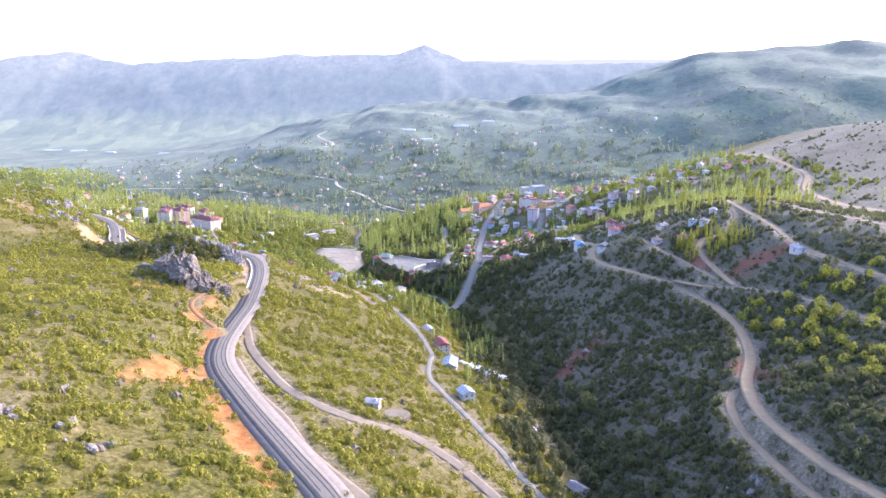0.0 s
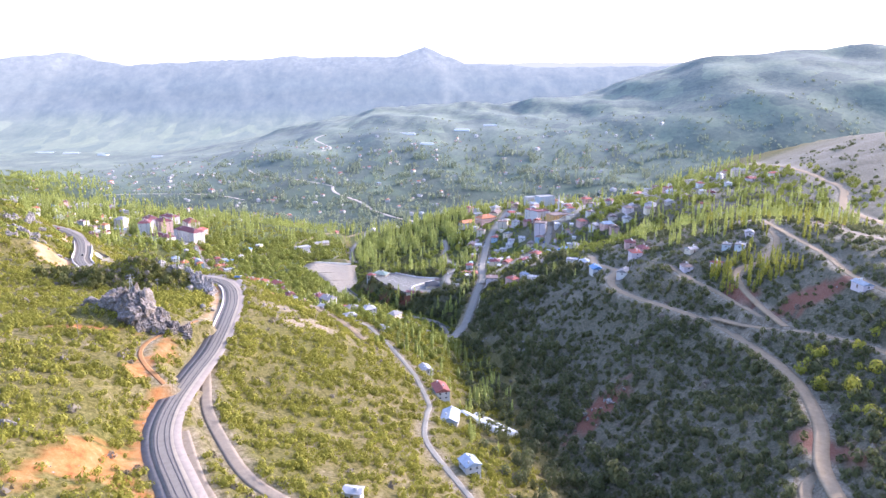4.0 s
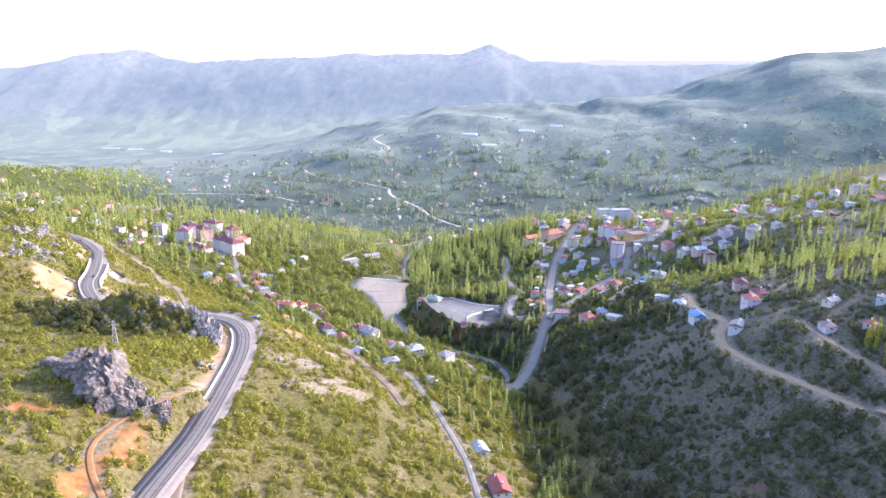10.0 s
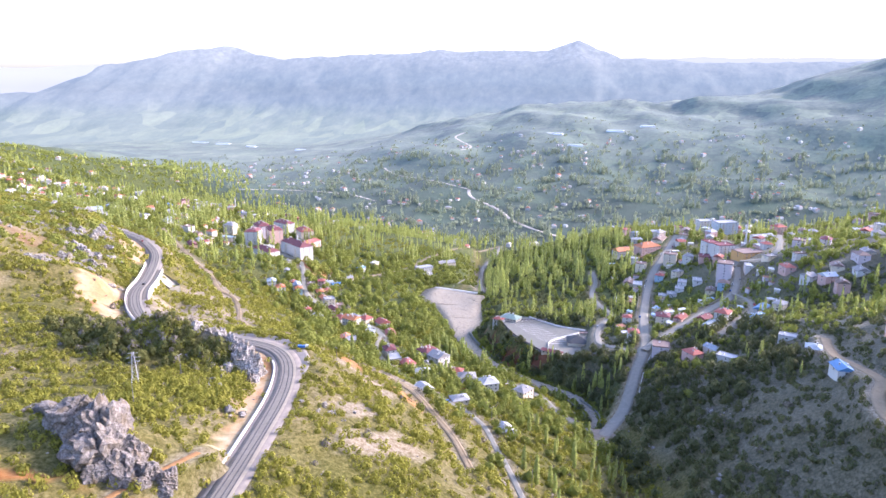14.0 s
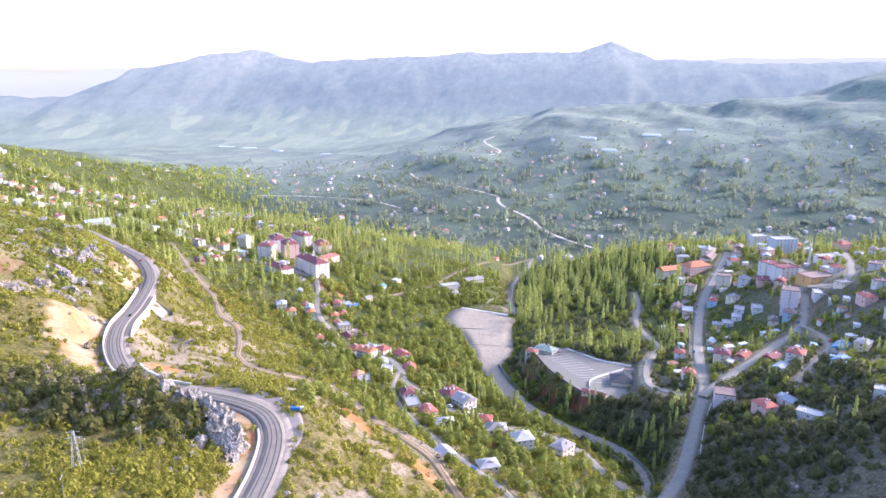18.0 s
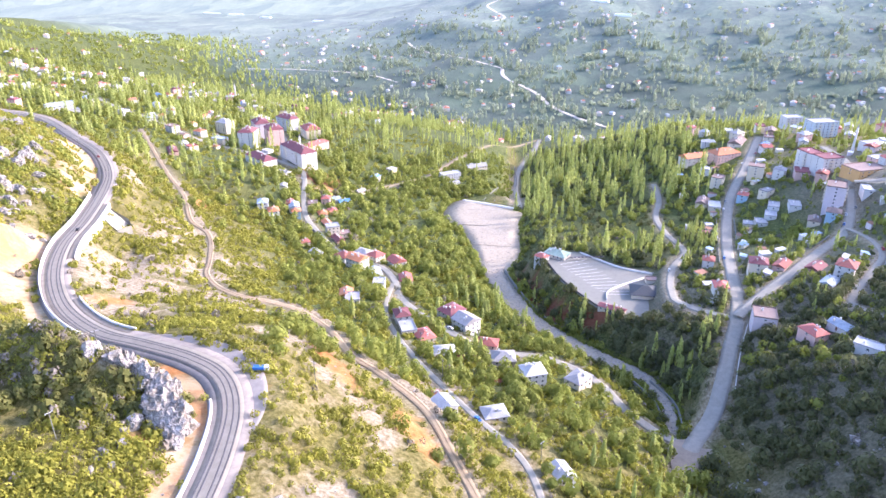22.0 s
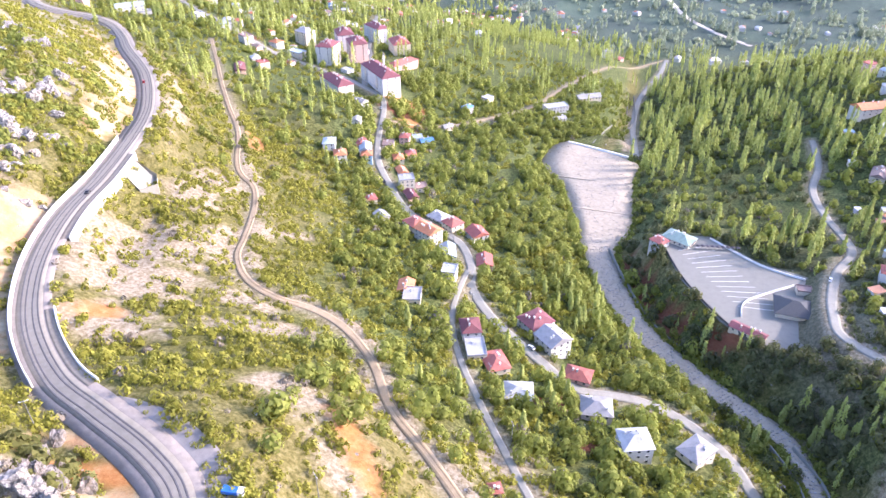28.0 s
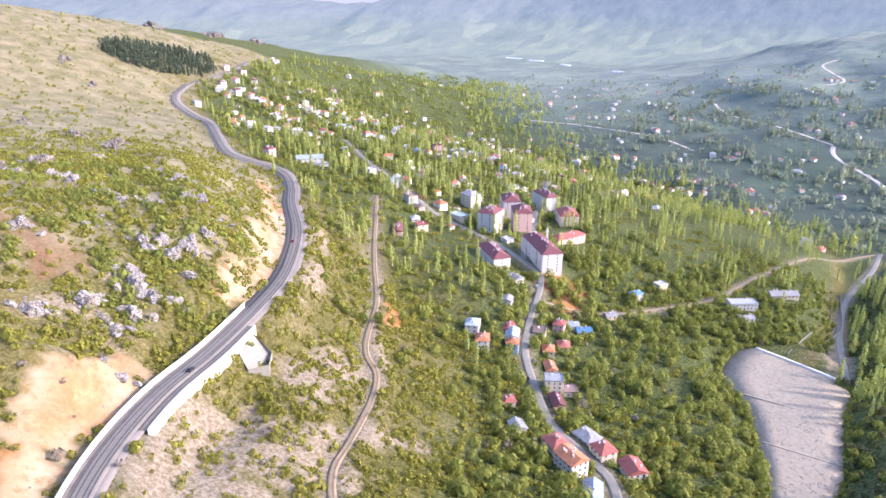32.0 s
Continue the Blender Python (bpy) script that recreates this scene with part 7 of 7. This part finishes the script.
house(-34, 842, 160, 18, 6, 1, "gable", "maroon", "cream", "buildings round the car park", True)
house(-91, 913, 150, 9, 8, 2, "hip", "red", "white", "buildings round the car park", True)
house(-80, 923, 160, 18, 12, 1, "hip", "green", "cream", "buildings round the car park", True)
CANVAS = plain("dark_canvas", (0.09, 0.08, 0.09), 0.85)
first = None
for k in range(9):
    m = pose(-68 + k * 2.9, 918 + k * 0.9, LOT_Z, 0, 0, k * 31)
    if first is None:
        first = root("parasol", 0, 0, 0, 0, "dark canvas parasol on the car park edge", "parasol", "parasols at the car park")
        first.matrix_world = m
        bm = bmesh.new()
        bmesh.ops.create_cone(bm, segments=8, radius1=0.05, radius2=0.05, depth=2.4, cap_ends=True, matrix=pose(0, 0, 1.2))
        part("pole", bm, FRAME, first)
        bm = bmesh.new()
        bmesh.ops.create_cone(bm, segments=8, radius1=1.5, radius2=0.05, depth=0.7, cap_ends=True, matrix=pose(0, 0, 2.6))
        part("canopy", bm, CANVAS, first)
    else:
        copy_thing(first, m)


# ---- sheds of the town ----
SHED_ROOF = [plain("shed_sheet_pale", (0.62, 0.61, 0.6), 0.6), plain("shed_sheet_blue", (0.3, 0.42, 0.55), 0.6), plain("shed_sheet_rust", (0.33, 0.17, 0.11), 0.75), plain("shed_tile_brown", (0.24, 0.15, 0.12), 0.85)]
SHED_TEXT = ["small pale walled shed with a pale sheet roof", "small pale walled shed with a blue sheet roof", "small pale walled shed with a rusty sheet roof", "small pale walled shed with a brown tiled roof"]
shed_rng = random.Random(77)
sheds = 0
for k in range(600):
    x, y = shed_rng.uniform(20, 190), shed_rng.uniform(830, 1180)
    i, dist = near_road(x, y)
    if sheds >= 52 or not road_pts[i][3] + 5 < dist < 30 or min(math.hypot(x - a, y - b) - c for a, b, c in house_at) < 4:
        continue
    sheds += 1
    w, d, h = shed_rng.uniform(4, 8), shed_rng.uniform(3.5, 5.5), shed_rng.uniform(2.4, 3.4)
    kind = shed_rng.choice((0, 0, 0, 1, 2, 3))
    ob = root("shed", x, y, float(at_ground(x, y)[0]), shed_rng.uniform(0, 90), SHED_TEXT[kind], "shed", "sheds among the town houses")
    bm = bmesh.new()
    box(bm, -w / 2, w / 2, -d / 2, d / 2, -1.5, h)
    part("wall", bm, WALL_MAT[shed_rng.choice(("white", "cream", "mauve"))], ob)
    bm = bmesh.new()
    box(bm, -w / 2 - 0.3, w / 2 + 0.3, -d / 2 - 0.3, d / 2 + 0.3, 0.0, 0.14)
    part("roof", bm, SHED_ROOF[kind], ob, m=pose(0, 0, h + 0.22, shed_rng.uniform(3, 6)))
    house_at.append((x, y, w * 0.6))


# ---- greenhouses ----
FOIL = plain("white_greenhouse_film", (0.82, 0.82, 0.8), 0.45, vary=0.06)


def greenhouse(x, y, yaw, length, width):
    z = float(np.mean(at_ground([x, x + 8, x - 8], [y - 8, y + 8, y]))) + 0.3
    ob = root("greenhouse", x, y, z, yaw, "long white film tunnel greenhouse on the gorge floor", "greenhouse", "tunnel greenhouses")
    bm = bmesh.new()
    n = 12
    rows = [[bm.verts.new((u, math.cos(a) * width / 2, math.sin(a) * width * 0.52 - 0.6)) for a in np.linspace(0, math.pi, n)] for u in np.linspace(-length / 2, length / 2, 14)]
    for p, q in zip(rows, rows[1:]):
        for i in range(n - 1):
            bm.faces.new((p[i], p[i + 1], q[i + 1], q[i]))
    bm.faces.new(rows[0])
    bm.faces.new(rows[-1])
    bmesh.ops.recalc_face_normals(bm, faces=bm.faces)
    part("film", bm, FOIL, ob)
    hoop = keep(("hoop", width), lambda bm: [box(bm, -0.06, 0.06, math.cos(a) * (width / 2 + 0.04) - 0.2, math.cos(a) * (width / 2 + 0.04) + 0.2, math.sin(a) * (width * 0.52 + 0.04) - 0.62, math.sin(a) * (width * 0.52 + 0.04) - 0.5) for a in np.linspace(0, math.pi, 14)])
    for u in np.linspace(-length / 2 + 1, length / 2 - 1, 8):
        part("hoop", hoop, FRAME, ob, m=pose(u, 0, 0))
    bm = bmesh.new()
    box(bm, -length / 2 - 0.08, -length / 2, -1, 1, -0.6, 2)
    part("door", bm, DOOR, ob)


greenhouse(23, 469, -47, 34, 6.5)
greenhouse(32, 471, -47, 34, 6.5)


# ---- vehicles ----
RUBBER = plain("black_rubber", (0.02, 0.02, 0.02), 0.9)
PAINT = {k: plain("car_paint_" + k, c, 0.3, vary=0.04, spec=0.5) for k, c in {"white": (0.75, 0.75, 0.74), "grey": (0.25, 0.26, 0.27), "black": (0.03, 0.03, 0.035), "red": (0.4, 0.03, 0.03), "blue": (0.03, 0.14, 0.45)}.items()}


def wheels(ob, xs_, half, r):
    me = keep(("wheel", r), lambda bm: bmesh.ops.create_cone(bm, segments=14, radius1=r, radius2=r, depth=0.22, cap_ends=True, matrix=pose(0, 0, 0, 90)))
    for x in xs_:
        for s_ in (-1, 1):
            part("wheel", me, RUBBER, ob, m=pose(x, s_ * half, r))


def car(x, y, yaw, colour, z=None, group="cars on the roads"):
    i, d = near_road(x, y)
    if z is None:
        z = float(road_pts[i][2]) + 0.35 if d < road_pts[i][3] else float(at_ground(x, y)[0])
    ob = root("car", x, y, z, yaw, f"{colour} car on the road", "car", group)
    bm = bmesh.new()
    box(bm, -2.1, 2.1, -0.85, 0.85, 0.3, 0.95)
    bmesh.ops.bevel(bm, geom=bm.edges[:], offset=0.12, segments=2, affect="EDGES")
    part("body", bm, PAINT[colour], ob)
    bm = bmesh.new()
    v = box(bm, -1.5, 0.9, -0.78, 0.78, 0.93, 1.45)
    for q in v[4:]:
        q.co.x *= 0.72
        q.co.y *= 0.86
    part("windows", bm, GLASS, ob)
    bm = bmesh.new()
    box(bm, -1.02, 0.6, -0.66, 0.66, 1.45, 1.5)
    part("roof", bm, PAINT[colour], ob)
    wheels(ob, (-1.3, 1.3), 0.78, 0.32)


def truck(x, y, z, yaw, colour, label):
    ob = root("truck", x, y, z, yaw, label, "truck")
    bm = bmesh.new()
    box(bm, -3.0, 1.2, -1.05, 1.05, 0.9, 2.1)
    bmesh.ops.bevel(bm, geom=bm.edges[:], offset=0.06, segments=1, affect="EDGES")
    part("bed", bm, PAINT[colour], ob)
    bm = bmesh.new()
    box(bm, 1.3, 3.0, -1.0, 1.0, 0.6, 2.3)
    bmesh.ops.bevel(bm, geom=bm.edges[:], offset=0.15, segments=2, affect="EDGES")
    part("cab", bm, PAINT["white"], ob)
    bm = bmesh.new()
    box(bm, 2.4, 3.03, -0.9, 0.9, 1.5, 2.1)
    part("windscreen", bm, GLASS, ob)
    bm = bmesh.new()
    box(bm, -3.0, 2.8, -0.5, 0.5, 0.55, 0.88)
    part("chassis", bm, RUBBER, ob)
    wheels(ob, (-2.0, 2.1), 0.9, 0.45)


zt = float(at_ground(-163.5, 603.5)[0])
truck(-163.5, 603.5, zt, 15, "blue", "blue box truck with a white cab on the road bend")
truck(53, 373, float(at_ground(53, 373)[0]), 110, "white", "white box truck standing on the gorge floor")


def road_car(key, x, y, side, colour):
    line = LINES[key]
    i = sample_near(line, x, y)
    d = line[min(i + 2, len(line) - 1)] - line[max(i - 2, 0)]
    a = math.atan2(d[1], d[0])
    car(line[i][0] - math.sin(a) * side, line[i][1] + math.cos(a) * side, math.degrees(a), colour, line[i][2] + 0.3)


road_car("main_road", -353, 725, -2.0, "black")
road_car("main_road", -452, 872, 2.0, "red")
for k, (key, x, y, side) in enumerate([("town_road", 60, 1035, 3.6), ("town_road", 63, 1050, 3.6), ("town_road", 82, 1115, -3.8), ("town_road", 86, 1130, 3.8), ("town_road", 96, 1165, -3.8), ("town_branch", 134, 955, 3.0), ("town_branch", 139, 968, 3.0), ("town_branch", 141, 980, -3.0), ("town_branch", 147, 1010, 3.0), ("town_branch", 152, 1036, -3.0), ("town_branch", 156, 1060, 3.0), ("town_road", 48, 916, 3.4), ("valley_road", -134, 772, -2.6), ("valley_road", -116, 762, 2.6), ("valley_road", -288, 921, 2.8), ("valley_road", -352, 1036, 2.4), ("town_lane", 138, 900, 1.5), ("gorge_lane", -90, 661, 0.8), ("lot_road", 6, 900, 2.0)]):
    road_car(key, x, y, side, ("white", "grey", "black", "white", "red", "blue")[k % 6])


# ---- poles and minarets ----
STEEL = plain("galvanised_steel", (0.5, 0.5, 0.5), 0.5, 0.6)


def pole_thing(first, x, y, yaw=0.0):
    m = pose(x, y, float(at_ground(x, y)[0]), 0, 0, yaw)
    if first is not None:
        return copy_thing(first, m)
    ob = root("power_pole", x, y, m.translation.z, yaw, "slim pale concrete power pole with a cross arm", "power pole", "power poles")
    bm = bmesh.new()
    bmesh.ops.create_cone(bm, segments=8, radius1=0.2, radius2=0.11, depth=11, cap_ends=True, matrix=pose(0, 0, 5.2))
    part("post", bm, CONCRETE, ob)
    bm = bmesh.new()
    box(bm, -1.3, 1.3, -0.07, 0.07, 10.0, 10.15)
    part("cross_arm", bm, STEEL, ob)
    ins = keep(("insulator",), lambda bm: bmesh.ops.create_cone(bm, segments=8, radius1=0.07, radius2=0.1, depth=0.3, cap_ends=True))
    for u in (-1.15, 0, 1.15):
        part("insulator", ins, FRAME, ob, m=pose(u, 0, 10.3))
    return ob


first = pole_thing(None, -215, 530)
for x, y in [(-204, 547), (-196, 500), (-232, 600), (-188, 410), (-150, 620), (-118, 700), (-140, 735), (-170, 790), (-206, 850), (-250, 878), (-300, 920), (-330, 970), (-352, 1000), (-60, 640), (-30, 570), (-25, 500), (38, 850), (42, 940), (50, 1000), (92, 890), (120, 925), (-560, 935), (-610, 970), (-480, 880), (-700, 1030), (-790, 1070)]:
    i, d = near_road(x, y)
    if d > road_pts[i][3] + 0.5:
        pole_thing(first, x, y, random.Random(int(x)).uniform(0, 180))


def beam(bm, a, b, r):
    """A square bar from a to b."""
    a, b = Vector(a), Vector(b)
    m = Matrix.Translation((a + b) / 2) @ (b - a).to_track_quat("Z", "Y").to_matrix().to_4x4()
    bmesh.ops.create_cube(bm, size=1.0, matrix=m @ Matrix.Diagonal((r, r, (b - a).length, 1)))


def pylon(x, y, yaw, h):
    """Four splayed legs, crossed braces and three arms."""
    ob = root("pylon", x, y, float(at_ground(x, y)[0]) - 0.4, yaw, "slim grey lattice steel pylon on the hillside", "pylon", "pylons")
    at = lambda z, sx, sy: (sx * (0.35 + 1.25 * (1 - z / h)), sy * (0.35 + 1.25 * (1 - z / h)), z)
    for sx, sy in ((1, 1), (1, -1), (-1, 1), (-1, -1)):
        bm = bmesh.new()
        beam(bm, at(0, sx, sy), at(h, sx, sy), 0.16)
        part("leg", bm, STEEL, ob)
    steps = [h * k / 6 for k in range(7)]
    for z0, z1 in zip(steps, steps[1:]):
        bm = bmesh.new()
        for p, q in (((1, 1), (1, -1)), ((1, -1), (-1, -1)), ((-1, -1), (-1, 1)), ((-1, 1), (1, 1))):
            beam(bm, at(z0, *p), at(z1, *q), 0.08)
            beam(bm, at(z0, *q), at(z1, *p), 0.08)
        part("brace", bm, STEEL, ob)
    for z, w in ((h - 0.6, 2.2), (h - 2.8, 3.0), (h - 5.0, 2.4)):
        bm = bmesh.new()
        beam(bm, (-w, 0, z), (w, 0, z), 0.14)
        beam(bm, (-w, 0, z), (0, 0, z + 0.7), 0.07)
        beam(bm, (w, 0, z), (0, 0, z + 0.7), 0.07)
        part("cross_arm", bm, STEEL, ob)


pylon(-211, 522, 30, 17)


def minaret(x, y, h):
    z = float(at_ground(x, y)[0])
    ob = root("minaret", x, y, z, 0, "slender white minaret with a pointed grey cap", "minaret", "minarets")
    bm = bmesh.new()
    bmesh.ops.create_cone(bm, segments=14, radius1=1.5, radius2=1.4, depth=h * 0.25, cap_ends=True, matrix=pose(0, 0, h * 0.125 - 0.5))
    bmesh.ops.create_cone(bm, segments=14, radius1=1.05, radius2=0.9, depth=h * 0.6, cap_ends=True, matrix=pose(0, 0, h * 0.55 - 0.5))
    part("shaft", bm, WALL_MAT["white"], ob)
    bm = bmesh.new()
    bmesh.ops.create_cone(bm, segments=14, radius1=1.0, radius2=1.7, depth=1.0, cap_ends=True, matrix=pose(0, 0, h * 0.7))
    part("gallery", bm, WALL_MAT["white"], ob)
    bm = bmesh.new()
    bmesh.ops.create_cone(bm, segments=14, radius1=1.0, radius2=0.02, depth=h * 0.16, cap_ends=True, matrix=pose(0, 0, h * 0.92))
    part("cap", bm, ROOF_MAT["grey"], ob)


minaret(-392, 1112, 26)
minaret(-640, 1400, 26)
minaret(178, 1130, 28)

# sheds and plastic tunnels far off in the fields
for x, y, w in [(-136, 2700, 60), (-60, 2560, 50), (70, 2740, 60), (180, 2800, 50), (-1900, 3380, 90), (-1750, 3330, 70), (-1560, 3250, 60), (-1250, 3100, 50)]:
    bm = bmesh.new()
    box(bm, -w / 2, w / 2, -9, 9, -3, 4)
    bmesh.ops.bevel(bm, geom=[e for e in bm.edges if all(v.co.z > 3 for v in e.verts)], offset=2.5, segments=3, affect="EDGES")
    me = bpy.data.meshes.new("field_shed")
    bm.to_mesh(me)
    bm.free()
    me.materials.append(FOIL)
    ob = new("field_shed", me)
    ob.matrix_world = pose(x, y, float(at_ground(x, y)[0]) + 0.5, 0, 0, (x * 7) % 40 - 20)
    tagged(ob, "long low white plastic greenhouse in the fields", "greenhouse", "far field greenhouses")

house(-246, 588, 30, 6, 5, 1, "gable", "pale", "cream", "huts on the hillside", True)
pad = [(-24 + 7 * math.cos(a), 312 + 6 * math.sin(a)) for a in np.linspace(0, 6.28, 20, endpoint=False)]
tagged(slab("pad", pad, float(np.max(at_ground([-24, -20, -28, -24], [312, 316, 308, 318]))) + 0.1, 1.6, DUST), "bare round turning place beside the track", "clearing", kind="structure")
fan = [(2, 716), (18, 722), (22, 714), (14, 700), (9, 690), (0, 694), (-2, 708)]
tagged(slab("junction_apron", fan, float(np.mean(at_ground([8, 10], [708, 712]))) + 0.35, 1.2, DUST), "dusty apron at the valley road junction", "road", kind="structure")
